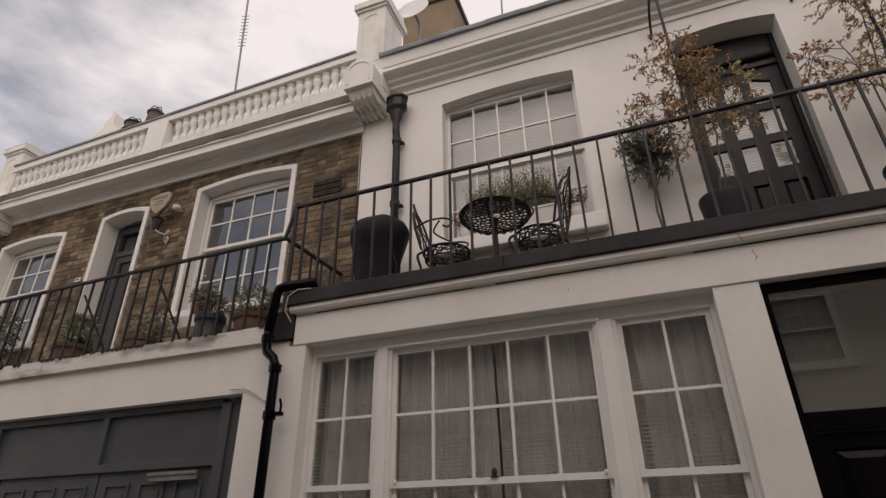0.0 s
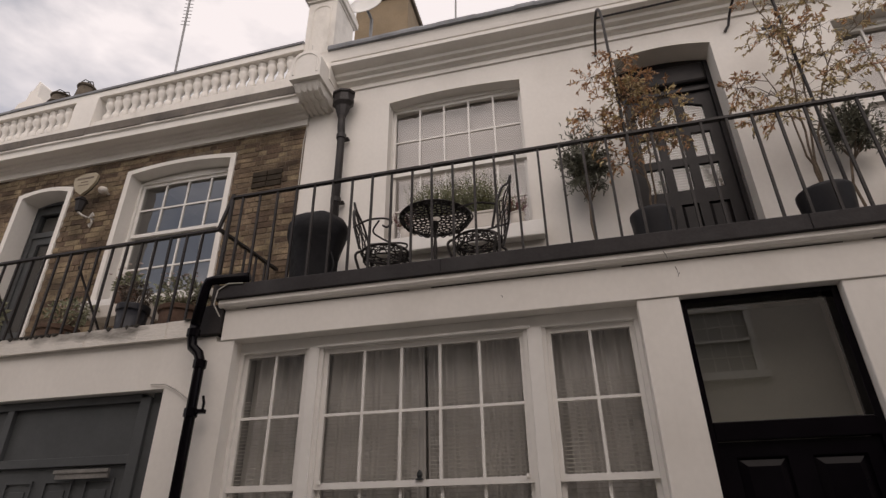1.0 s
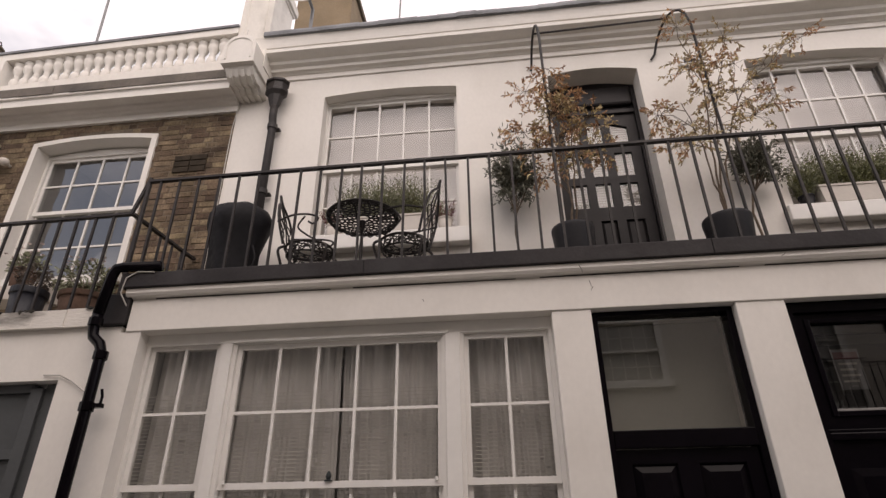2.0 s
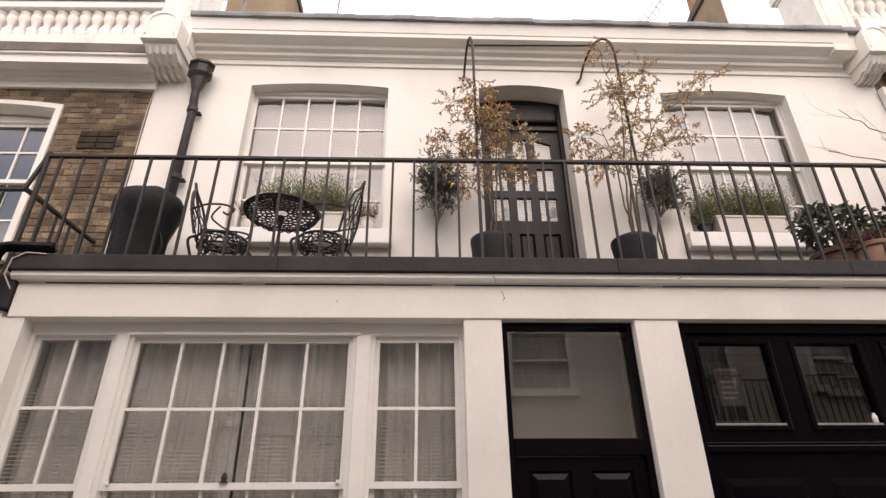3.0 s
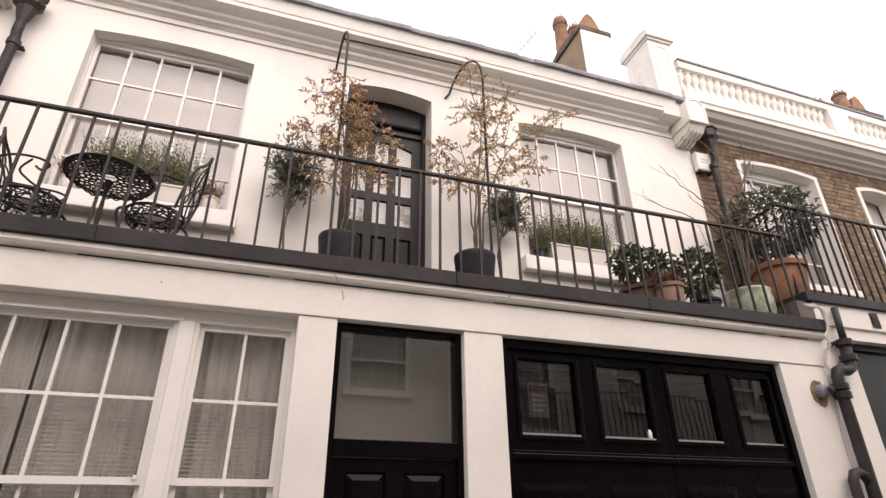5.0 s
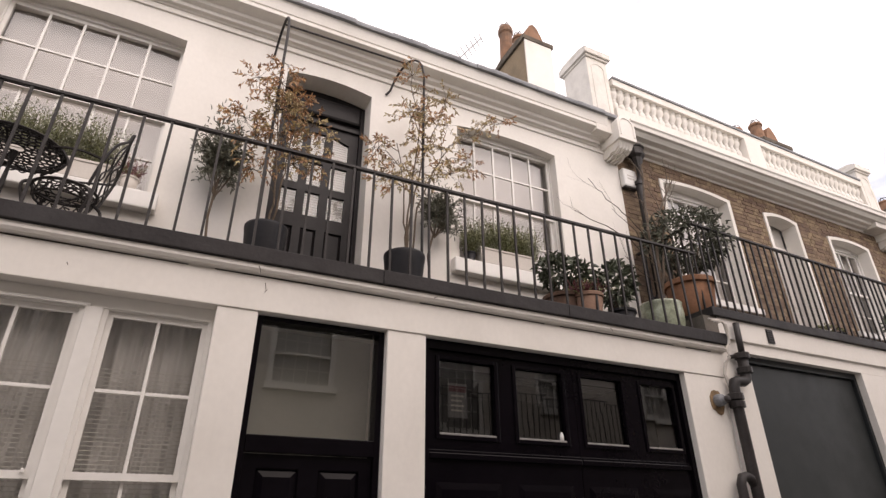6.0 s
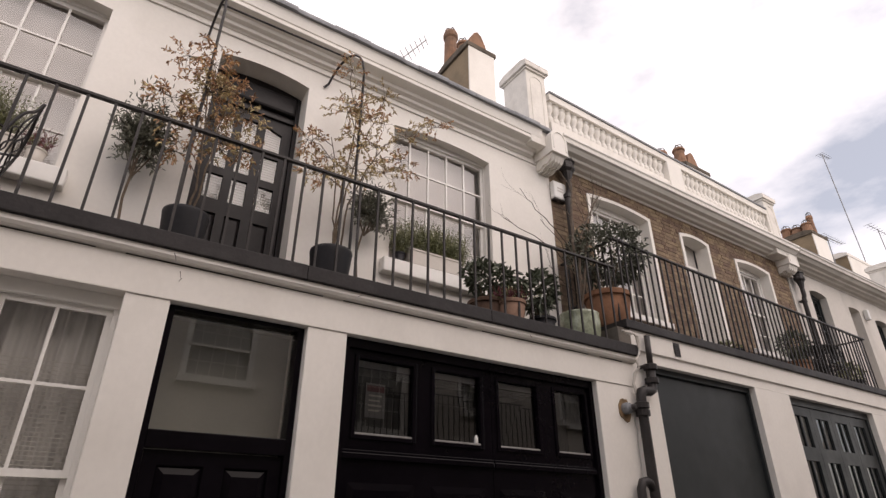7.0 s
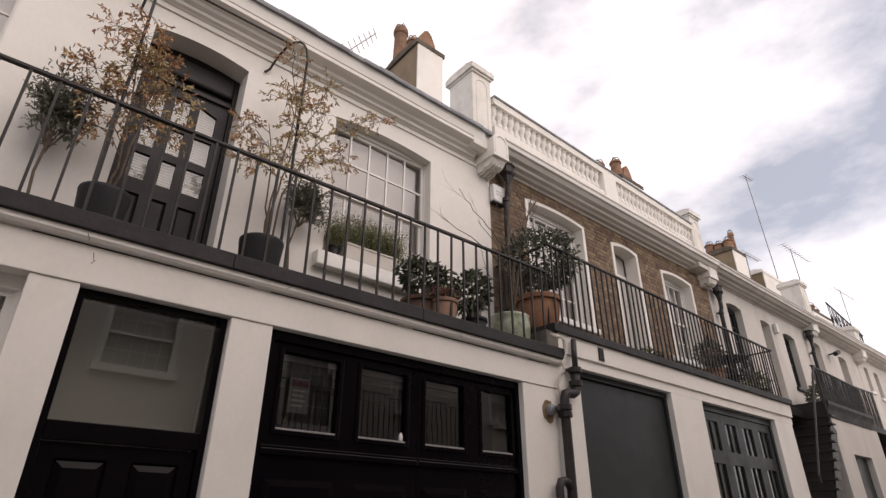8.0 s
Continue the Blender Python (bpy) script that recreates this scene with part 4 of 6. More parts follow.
prism(bm, [(0.3, 3.302), (0.0, 3.302), (0.0, 3.42), (-0.03, 3.43), (-0.037, 3.66), (0.3, 3.66)], X1 + 0.01, 12.8, "x")
structure("beam_uphill", bm, STUCCO, "white painted beam beneath a balcony slab", "beam")
bm = bmesh.new()
box(bm, 12.60, 12.77, 0.301, 3.0, 0, 3.66)
structure("wall_return_uphill", bm, STUCCO, "white painted return wall beside iron steps", "wall")
bm = bmesh.new()
box(bm, X1 - 0.08, 12.85, -0.075, 1.0, 3.663, 3.765, 0.006)
structure("balcony_slab_uphill", bm, SLAB_BLACK, "dark balcony slab edge", "balcony")
bm = bmesh.new()
box(bm, X1 - 0.2, X1 + 0.08, -0.03, 0.9, 3.455, 3.66)
structure("slab_end_lead", bm, EDGE, "stained lead sheet on the raised slab's end", "flashing")
g = base("door_7", 7.32, 0.1, 0, label="plain slate-grey up-and-over garage door", category="garage door", kind="structure")
boxed("door_leaf", SLATE_PAINT, (-1.03, 1.03, 0.02, 0.06, 0.02, 3.22), g, bev=0.005)
bm = bmesh.new()
box(bm, -1.07, -1.03, -0.02, 0.08, 0, 3.3)
box(bm, 1.03, 1.08, -0.02, 0.08, 0, 3.3)
box(bm, -1.03, 1.03, -0.02, 0.08, 3.23, 3.3)
part("door_frame", bm, SLATE_PAINT, g)
g = base("door_8", 10.63, 0.1, 0, label="slate-grey glazed garage doors", category="garage door", kind="structure")
bm = bmesh.new()
box(bm, -1.33, -1.25, -0.02, 0.08, 0, 3.3)
box(bm, 1.25, 1.33, -0.02, 0.08, 0, 3.3)
box(bm, -1.25, 1.25, -0.02, 0.08, 3.2, 3.3)
part("door_frame", bm, SLATE_PAINT, g)
for k in range(4):
    a = -1.24 + k * 0.62
    bm = bmesh.new()
    for p, q, r, s in ((a, a + 0.12, 0.02, 3.19), (a + 0.5, a + 0.615, 0.02, 3.19), (a + 0.12, a + 0.5, 0.02, 1.0), (a + 0.12, a + 0.5, 2.43, 2.62), (a + 0.12, a + 0.5, 3.06, 3.19)):
        box(bm, p, q, 0.0, 0.05, r, s)
    leaf = part("door_leaf", bm, SLATE_PAINT, g)
    for r, s in ((1.0, 2.43), (2.62, 3.06)):
        bm = bmesh.new()
        bm.faces.new([bm.verts.new(p) for p in ((a + 0.12, 0.03, r), (a + 0.5, 0.03, r), (a + 0.5, 0.034, s), (a + 0.12, 0.026, s))])
        part("pane", bm, GARAGE_GLASS, leaf)
        boxed("glazing_bar", SLATE_PAINT, (a + 0.29, a + 0.33, 0.01, 0.045, r, s), leaf)
# one near-black sheet gives the garages their unlit depth
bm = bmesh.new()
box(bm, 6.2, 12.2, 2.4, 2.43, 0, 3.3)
structure("wall_garage_back", bm, ROOM_DARK, "near-black back wall standing for the unlit garages", "wall")


# ---- the row beyond ----
def row_house(x0, x1, zc, holes, label):
    """A painted terrace front; each opening is a dark sash, a white sash or a white door."""
    bm = bmesh.new()
    pierced(bm, x0, x1, YW, YW + 0.3, 0.0, zc + 0.4, [h[:5] for h in holes])
    structure("wall_row_house", bm, ROW_STUCCO, label, "wall")
    for a, b, c, z, r, what in holes:
        if what == "door":
            d = base("door_row_house", (a + b) / 2, YW + 0.2, c, label="white glazed door in a deep reveal", category="door", kind="structure")
            w, h = (b - a) / 2, z - c
            bm = bmesh.new()
            for p in ((-w, -w + 0.1, 0, h), (w - 0.1, w, 0, h), (-w + 0.1, w - 0.1, h - 0.1, h + r), (-w + 0.1, w - 0.1, 0, 0.7), (-w + 0.1, w - 0.1, 1.9, 2.0)):
                box(bm, p[0], p[1], 0, 0.06, p[2], p[3])
            part("door_frame", bm, ROW_STUCCO, d)
            for z0, z1 in ((0.7, 1.9), (2.0, h - 0.1)):
                bm = bmesh.new()
                bm.faces.new([bm.verts.new(p) for p in ((-w + 0.1, 0.03, z0), (w - 0.1, 0.03, z0), (w - 0.1, 0.03, z1), (-w + 0.1, 0.03, z1))])
                part("pane", bm, DARK_GLASS, d)
            boxed("room_blind", BLIND, (-w, w, 0.12, 0.13, 0, h + r), d)
        else:
            dark = what == "dark"
            sash_window("window_row_house", a, b, c, z, YW + 0.18, 3, 2, 2, "dark-framed sash window in a white wall" if dark else "white-framed sash window in a deep white reveal", "windows of the row", rise=r, mat=SLATE_PAINT if dark else WHITE_PAINT, behind="blind", sill=(a - 0.05, b + 0.05, 0.08, 0.24))
    bm = bmesh.new()
    prism(bm, shift(RC, zc - 6.64), x0, x1, "x")
    structure("cornice_row_house", bm, ROW_STUCCO, "white moulded cornice with a lead edge", "cornice")
    bm = bmesh.new()
    prism(bm, [(0.6, zc + 0.33), (1.25, zc + 0.36), (6.5, zc + 1.3), (12, zc), (1.25, zc + 0.29), (0.6, zc + 0.29)], x0, x1, "x")
    structure("roof_row_house", bm, LEAD, "grey lead-edged roof", "roof")
    bm = bmesh.new()
    box(bm, x0 + 0.25, x1 - 0.3, 0.62, 0.66, zc + 0.30, zc + 0.37)
    structure("gutter_row_house", bm, EDGE, "blackened gutter edge on a cornice", "gutter")


row_house(12.77, 18.6, 6.62, [(13.6, 14.36, 4.7, 6.25, 0.06, "dark"), (15.42, 15.98, 4.0, 6.24, 0.04, "door"), (16.75, 17.52, 4.75, 6.16, 0.06, "dark")], "cream painted terraced house front")
row_house(18.62, 22.85, 6.66, [(18.95, 19.5, 4.6, 6.35, 0.05, "white"), (21.0, 21.7, 4.0, 6.3, 0.05, "door")], "cream painted terraced house front beyond a pier")
row_house(22.87, 34.0, 6.68, [(23.5, 23.9, 5.6, 6.4, 0.02, "white"), (24.5, 25.0, 5.5, 6.38, 0.02, "white"), (26.2, 26.9, 5.0, 6.35, 0.05, "white"), (29, 29.9, 4.6, 6.2, 0.05, "white")], "pale terraced house front at the row's far end")
party_pier(18.4, 18.85, 6.4, 8.1, "white stucco party pier with a fluted console", 0.0, 0.3)
party_pier(22.65, 23.1, 6.4, 7.6, "white stucco party pier with a fluted console", 0.0, 0.3)
bm = bmesh.new()
pierced(bm, 15.1, 18.3, 0.0, 0.3, 0, 3.7, [(15.95, 17.15, 0, 3.0, 0.0)])
structure("wall_ground_row_house", bm, ROW_STUCCO, "white ground storey beneath a balcony", "wall")
bm = bmesh.new()
box(bm, 15.95, 17.15, 0.12, 0.18, 0, 3.0)
structure("door_9", bm, SLATE_PAINT, "dark garage door in a white wall", "garage door")
bm = bmesh.new()
prism(bm, [(-0.06, 3.85), (-0.1, 3.95), (-0.1, 4.02), (1.0, 4.02), (1.0, 3.70), (-0.02, 3.70)], 14.9, 17.95, "x")
structure("balcony_slab_row_house", bm, SLAB_BLACK, "dark balcony slab on a white wall", "balcony")
bm = bmesh.new()
box(bm, 20.75, 34, 0.0, 1.0, 0, 3.8)
structure("wall_ground_row_end", bm, ROW_STUCCO, "white ground storey further up the lane", "wall")
bm = bmesh.new()
box(bm, -14.0, -9.31, YW, YW + 0.3, 3.0, 6.6)
structure("wall_row_house_downhill", bm, MORTAR, "brown wall at the downhill end", "wall")
neighbour_front(-14.0, -9.37, 0, LC, "weathered white moulded cornice at the row's end")


# ---- railings ----
def bar_between(bm, p, q, w, h):
    """A straight flat bar from p to q."""
    p, q = Vector(p), Vector(q)
    d = (q - p).normalized()
    side = d.cross(Vector((0, 0, 1))).normalized() if abs(d.z) < 0.99 else Vector((1, 0, 0))
    up = side.cross(d)
    ring = [[bm.verts.new(c + side * sx * w + up * sz * h) for sx, sz in ((-1, -1), (1, -1), (1, 1), (-1, 1))] for c in (p, q)]
    for i in range(4):
        j = (i + 1) % 4
        bm.faces.new((ring[0][i], ring[0][j], ring[1][j], ring[1][i]))
    bm.faces.new(ring[0][::-1]), bm.faces.new(ring[1])


def railing(label, group, runs, zbase, step, first=0.5, bars_r=0.0095):
    """An iron railing along runs of top-rail points; upright bars stand on the slab."""
    x, y, z = runs[0][0]
    r = base("railing", x, y, zbase, label=label, category="railing", group=group)
    o = Vector((x, y, zbase))
    bm = bmesh.new()
    box(bm, -bars_r, bars_r, -bars_r, bars_r, 0, 1)
    one = finish(bm, "upright", IRON)
    for p, q in runs:
        p, q = Vector(p) - o, Vector(q) - o
        bm = bmesh.new()
        bar_between(bm, p, q, 0.021, 0.011)
        part("top_rail", bm, IRON, r)
        L = (q - p).length
        n = int(L / step)
        for k in range(n):
            c = p + (q - p) * (first + k) * step / L
            if (first + k) * step < L:
                tilt = pose(0, 0, 0, random.uniform(-0.4, 0.4), random.uniform(-0.5, 0.5), 0)
                piece("upright", one, r, Matrix.Translation((c.x, c.y, 0)) @ tilt @ Matrix.Diagonal((1, 1, c.z, 1)))
    return r


main = railing("black painted iron balcony railing with plain upright bars", "balcony railings", [((-2.785, 0.04, 4.44), (5.83, 0.04, 4.472))], 3.42, 0.1865, 0.62)
bm = bmesh.new()
bar_between(bm, (0, 0, 1.05), (-0.1, 0.0, 0.68), 0.013, 0.013)
bar_between(bm, (0, 0, 0), (0, 0, 1.06), 0.014, 0.014)
part("end_post", bm, IRON, main)
low = railing("black iron railing on a stained slab edge", "balcony railings", [((-9.4, 0.04, 4.02), (-2.87, 0.04, 4.105)), ((-2.87, 0.04, 4.105), (-2.80, 0.98, 4.105))], 3.17, 0.165)
for x in (0.9, 2.35, 3.95, 5.0):
    bm = bmesh.new()
    bar_between(bm, (x, 0.0, 0.75), (x + 0.12, 0.45, 0.02), 0.008, 0.008)
    part("stay", bm, IRON, low)
railing("black iron railing round the raised uphill balcony", "balcony railings", [((5.90, 0.04, 4.90), (12.79, 0.04, 4.745)), ((5.90, 0.04, 4.90), (5.92, 0.98, 4.89)), ((12.79, 0.04, 4.745), (12.79, 0.98, 4.745))], 3.76, 0.125)
railing("black iron railing of a balcony up the lane", "balcony railings", [((14.78, 0.0, 4.78), (17.9, 0.0, 4.70)), ((17.9, 0.0, 4.70), (17.9, 0.95, 4.70))], 4.02, 0.09)
roof_rail = railing("black iron railing round a roof terrace", "roof railings", [((22.2, 1.15, 8.45), (25.6, 1.15, 7.95))], 7.03, 0.16)
for k in range(9):
    bm = bmesh.new()
    x = 0.15 + k * 0.36
    tube(bm, [(x, 0.0, 0.9), (x + 0.08, 0, 0.7), (x + 0.16, 0, 0.9), (x + 0.08, 0, 1.08), (x, 0, 0.9)], 0.012, 5)
    part("scroll", bm, IRON, roof_rail)

railing("black iron railing of a balcony across the lane", "balcony railings", [((5.6, -7.7, 4.55), (12.2, -7.7, 4.6))], 3.5, 0.16)
# iron steps beyond the brick house
st = base("iron_steps", 12.82, 0.0, 0, label="black closed iron steps climbing steeply to a balcony", category="stairs", group="iron steps")
for k in range(20):
    x, z = 0.06 + k * 0.108, 0.19 + k * 0.186
    boxed("tread", IRON, (x - 0.06, x + 0.16, -0.1, 0.92, z - 0.035, z), st)
    boxed("riser", IRON, (x + 0.085, x + 0.105, 0.0, 0.9, z + 0.001, z + 0.15), st)
for y in (0.0, 0.88):
    bm = bmesh.new()
    bar_between(bm, (0.22, y, 0.05), (2.22, y, 3.5), 0.02, 0.16)
    part("stringer", bm, IRON, st)
bm = bmesh.new()
tube(bm, [(2.03, -0.04, 4.78), (1.8, -0.04, 4.55), (0.48, -0.04, 2.42), (0.5, -0.04, 2.3)], 0.024, 6)
tube(bm, [(2.03, -0.04, 4.78), (2.03, -0.04, 3.6)], 0.024, 6)
part("handrail", bm, IRON, st)
copy_thing(st, Matrix.Translation((18.55, 0.0, 0)))
bm = bmesh.new()
box(bm, 18.3, 20.6, 0.3, 1.0, 3.85, 4.0)
structure("landing_far", bm, SLAB_BLACK, "dark landing further up the lane", "landing")
railing("black iron railing of a landing up the lane", "balcony railings", [((18.4, 0.32, 4.95), (20.5, 0.32, 5.0))], 4.0, 0.11)


# ---- rainwater pipes ----
def collar(bm, x, y, z, r):
    lathe(bm, [(r, -0.035), (r * 1.22, -0.03), (r * 1.22, 0.03), (r, 0.035)], 12, (x, y, z))


p = base("downpipe", -2.685, -0.12, 0, label="black gloss cast-iron downpipe with a swan neck", category="pipe", group="downpipes")
bm = bmesh.new()
tube(bm, [(0.30, 0.03, 3.50), (0.0, 0.01, 3.50), (-0.06, 0.0, 3.485), (-0.085, 0.0, 3.43), (-0.115, 0, 3.10)], 0.043, 12)
tube(bm, [(-0.115, 0, 3.12), (-0.12, 0, 2.98), (-0.10, 0, 2.91), (-0.03, 0, 2.85), (0.0, 0, 2.78), (0.0, 0, 0.0)], 0.04, 12)
part("pipe", bm, BLACK_GLOSS, p, smooth=True)
for x, z in ((-0.117, 3.03), (0.0, 2.76), (0.0, 1.2)):
    bm = bmesh.new()
    collar(bm, x, 0, z, 0.043)
    part("collar", bm, BLACK_GLOSS, p)
bm = bmesh.new()
collar(bm, 0, 0, 2.38, 0.043)
box(bm, -0.02, 0.12, -0.02, 0.02, 2.37, 2.40)
tube(bm, [(0.1, 0, 2.38), (0.11, -0.01, 2.45), (0.1, -0.02, 2.5)], 0.01, 6)
part("collar", bm, BLACK_GLOSS, p)
# black block put in for the stained gap's shade between the slabs
bm = bmesh.new()
box(bm, -2.86, -2.62, -0.04, 0.3, 3.035, 3.30, 0.01)
structure("slab_joint_lead", bm, SLAB_BLACK, "black block standing for the stained, shaded gap between two slabs", "flashing")


def hopper(label, x, y, z, low, bend=0.0):
    h = base("rain_hopper", x, y, z, label=label, category="rain hopper", group="downpipes")
    bm = bmesh.new()
    lathe(bm, [(0.05, -0.16), (0.062, -0.12), (0.085, -0.04), (0.095, 0.0), (0.14, 0.05), (0.14, 0.09), (0.125, 0.10), (0.125, 0.17), (0.148, 0.185), (0.148, 0.21), (0.1, 0.21), (0.1, 0.18)], 8, squash=0.75)
    part("hopper_head", bm, IRON, h)
    bm = bmesh.new()
    tube(bm, [(0, 0, -0.14), (0, 0, -0.3), (-0.0 + bend * 0.5, 0.03, -0.4), (bend, 0.03, -0.5), (bend, 0.03, low - z)], 0.045, 12)
    pipe = part("pipe", bm, IRON, h, smooth=True)
    for zz in (-0.42, -1.3, -2.2):
        bm = bmesh.new()
        collar(bm, bend, 0.03, zz, 0.047)
        box(bm, bend - 0.07, bend + 0.07, 0.06, 0.12, zz - 0.01, zz + 0.01)
        part("collar", bm, IRON, pipe)
    return h


hopper("dark iron rain hopper and downpipe on white stucco", -2.13, 0.86, 6.12, 3.45)
hopper("dark iron rain hopper and downpipe on brick", 6.12, 0.85, 6.46, 3.77, -0.03)
hopper("dark iron rain hopper and downpipe on a white wall", 12.95, 0.86, 6.25, 3.77)
hopper("dark iron rain hopper and downpipe beside a party pier", 18.42, 0.86, 6.35, 4.02)
p = base("downpipe", 6.09, -0.09, 0, label="thick dark grey soil pipe with collars on the pier", category="pipe", group="downpipes")
bm = bmesh.new()
tube(bm, [(0.0, 0, 3.6), (-0.02, 0, 3.2)], 0.034, 10)
tube(bm, [(-0.03, 0, 3.24), (-0.045, 0, 3.02), (-0.06, 0, 2.96), (-0.11, 0, 2.935), (-0.2, 0, 2.93), (-0.25, 0, 2.915), (-0.275, 0, 2.86), (-0.285, 0, 2.7), (-0.30, 0, 1.0), (-0.30, 0, 0.0)], 0.055, 12)
tube(bm, [(-0.30, 0, 1.90), (-0.34, 0, 1.97), (-0.40, 0, 1.99), (-0.46, 0, 1.98), (-0.495, 0, 1.92), (-0.50, 0, 0)], 0.045, 12)
soil_pipe = part("pipe", bm, IRON, p, smooth=True)
for x, z in ((-0.03, 3.22), (-0.04, 3.06), (-0.284, 2.76), (-0.286, 2.68), (-0.297, 1.5)):
    bm = bmesh.new()
    collar(bm, x, 0, z, 0.064)
    part("collar", bm, IRON, soil_pipe)
for x, z in ((-0.13, 3.22), (-0.38, 2.72)):
    bm = bmesh.new()
    tube(bm, [(x + 0.09, 0.0, z), (x + 0.03, 0.02, z), (x, 0.1, z)], 0.022, 6)
    part("clip", bm, IRON, soil_pipe)
c = base("cable", 5.8, -0.02, 3.5, label="loose bunch of white cables hanging down the pier", category="cable")
for k in range(4):
    j = 0.012 * k
    bm = bmesh.new()
    tube(bm, [(-0.22 + 3 * j, -0.13, 0.06 - j), (-0.08, -0.14 - j, 0.07 - j), (0.04 - j, -0.13, 0.03), (0.08 - j, -0.11, -0.05), (0.06 + j * 0.6, -0.10, -0.14), (0.03 - j, -0.09, -0.24), (0.035 + j * 0.5, -0.08, -0.32), (-0.02 + j, -0.05, -0.38), (-0.04 + j * 0.5, -0.03, -0.5), (0.0 + 2 * j, -0.02, -0.62 - j), (0.03 + j, -0.02, -0.70)], 0.009, 6)
    part("strand", bm, PLANTER if k % 2 else SOFT_GREY, c)
bm = bmesh.new()
tube(bm, [(-0.03, 0.0, -0.75), (-0.06, 0.0, -0.9), (-0.04, 0.0, -1.0), (-0.06, 0.0, -1.15), (-0.065, 0.0, -1.8), (-0.07, 0.0, -3.4)], 0.006, 5)
part("strand", bm, SOFT_GREY, c)
c = base("cable", -2.62, 0.96, 6.3, label="thin pale cable clipped beside the brick edge", category="cable")
bm = bmesh.new()
tube(bm, [(0.1, -0.3, 0.75), (0.16, -0.4, 0.4), (0.06, -0.25, 0.05), (0.0, 0.0, -0.06), (-0.05, 0.02, -0.5), (-0.045, 0.02, -1.4), (-0.05, 0.02, -2.8)], 0.006, 5)
part("strand", bm, SOFT_GREY, c)
bm = bmesh.new()
tube(bm, [(-0.75, 0.02, -0.05), (-0.3, 0.02, -0.12), (-0.05, 0.02, -0.1)], 0.007, 5)
part("strand", bm, SOFT_GREY, c)
c = base("cable", -2.62, -0.012, 3.3, label="grey cable looping over the slab's end", category="cable")
bm = bmesh.new()
tube(bm, [(0.2, -0.1, 0.14), (0.06, -0.1, 0.15), (-0.03, -0.1, 0.1), (-0.06, -0.08, -0.02), (-0.02, -0.02, -0.12)], 0.006, 5)
part("strand", bm, SOFT_GREY, c)
c = base("cable", -3.3, -0.012, 2.66, label="thin cable pinned to a white beam", category="cable")
bm = bmesh.new()
tube(bm, [(0.1, 0, 0.0), (0.25, -0.01, -0.01), (0.36, -0.01, -0.06), (0.5, -0.01, -0.15)], 0.006, 5)
part("strand", bm, SOFT_GREY, c)
b = base("wall_boss", 5.62, -0.003, 2.72, label="grey outlet boss in a rusty ragged hole, white pier", category="wall fitting")
RUST = material("rusty_plaster", (0.21, 0.135, 0.07), 0.9, vary=0.3, coarse=14, grain=60, dirt=(0.42, 0.36, 0.28), dirt_amount=0.6, bump=0.8, bump_scale=60)
bm = bmesh.new()
random.seed(3)
prism(bm, [((0.1 + random.uniform(-0.018, 0.012)) * math.cos(2 * math.pi * k / 18), (0.125 + random.uniform(-0.02, 0.015)) * math.sin(2 * math.pi * k / 18) - 0.01) for k in range(18)], -0.006, 0.002)
part("ragged_rim", bm, RUST, b)
bm = bmesh.new()
lathe(bm, [(0.062, 0.004), (0.062, 0.05), (0.055, 0.075), (0.035, 0.085), (0.03, 0.12), (0.01, 0.125)], 14)
bmesh.ops.rotate(bm, verts=bm.verts, matrix=Matrix.Rotation(radians(90), 3, "X"))
part("boss", bm, LEAD, b)
bm = bmesh.new()
lathe(bm, [(0.028, 0.11), (0.034, 0.115), (0.034, 0.14), (0.02, 0.15)], 10)
bmesh.ops.rotate(bm, verts=bm.verts, matrix=Matrix.Rotation(radians(90), 3, "X"))
part("spout", bm, IRON, bpy.data.objects["boss"])
a = base("alarm_box", 5.98, 0.995, 5.97, label="white plastic alarm box on the brick edge", category="alarm box")
bm = bmesh.new()
box(bm, -0.13, 0.13, -0.09, 0, 0, 0.30, 0.02)
part("case", bm, ALARM, a)
boxed("base_strip", IRON, (-0.12, 0.12, -0.08, 0, -0.02, 0.002), a)
bm = bmesh.new()
for k in range(2):
    box(bm, -0.06, 0.06, -0.094, -0.088, 0.12 + k * 0.05, 0.14 + k * 0.05)
part("lettering", bm, SOFT_GREY, a)
v = base("wall_vent", 6.72, -0.036, 3.46, label="small dark vent in a white beam", category="vent")
bm = bmesh.new()
for k in range(5):
    box(bm, -0.05, 0.05, -0.012, 0, 0.02 + k * 0.028, 0.038 + k * 0.028)
box(bm, -0.06, 0.06, -0.004, 0, 0.0, 0.17)
part("grille", bm, IRON, v)
v = base("air_brick", -3.1, 0.99, 5.24, label="blackened patch of old air brick in the wall", category="vent")
SOOT = material("soot_brick", (0.045, 0.035, 0.025), 0.95, vary=0.35, coarse=9, grain=50, spec=0.2)
for i in range(2):
    for j in range(3):
        boxed("block", SOOT, (-0.2 + i * 0.2, -0.01 + i * 0.2, -0.008, 0.01, j * 0.08, 0.07 + j * 0.08), v, bev=0.004)
w = base("wall_lantern", -5.60, 0.99, 5.1, label="tan shield-shaped sign lamp over a lantern on scroll bracket", category="wall lamp")
SIGN = material("aged_cream_sign", (0.33, 0.28, 0.195), 0.6, vary=0.1, coarse=8)
bm = bmesh.new()
prism(bm, [(-0.17, 0.585), (-0.08, 0.61), (0.0, 0.63), (0.14, 0.625), (0.19, 0.585), (0.175, 0.49), (0.1, 0.38), (0.0, 0.31), (-0.1, 0.38), (-0.16, 0.49)], -0.222, -0.19)
shield = part("plaque", bm, SIGN, w)
bm = bmesh.new()
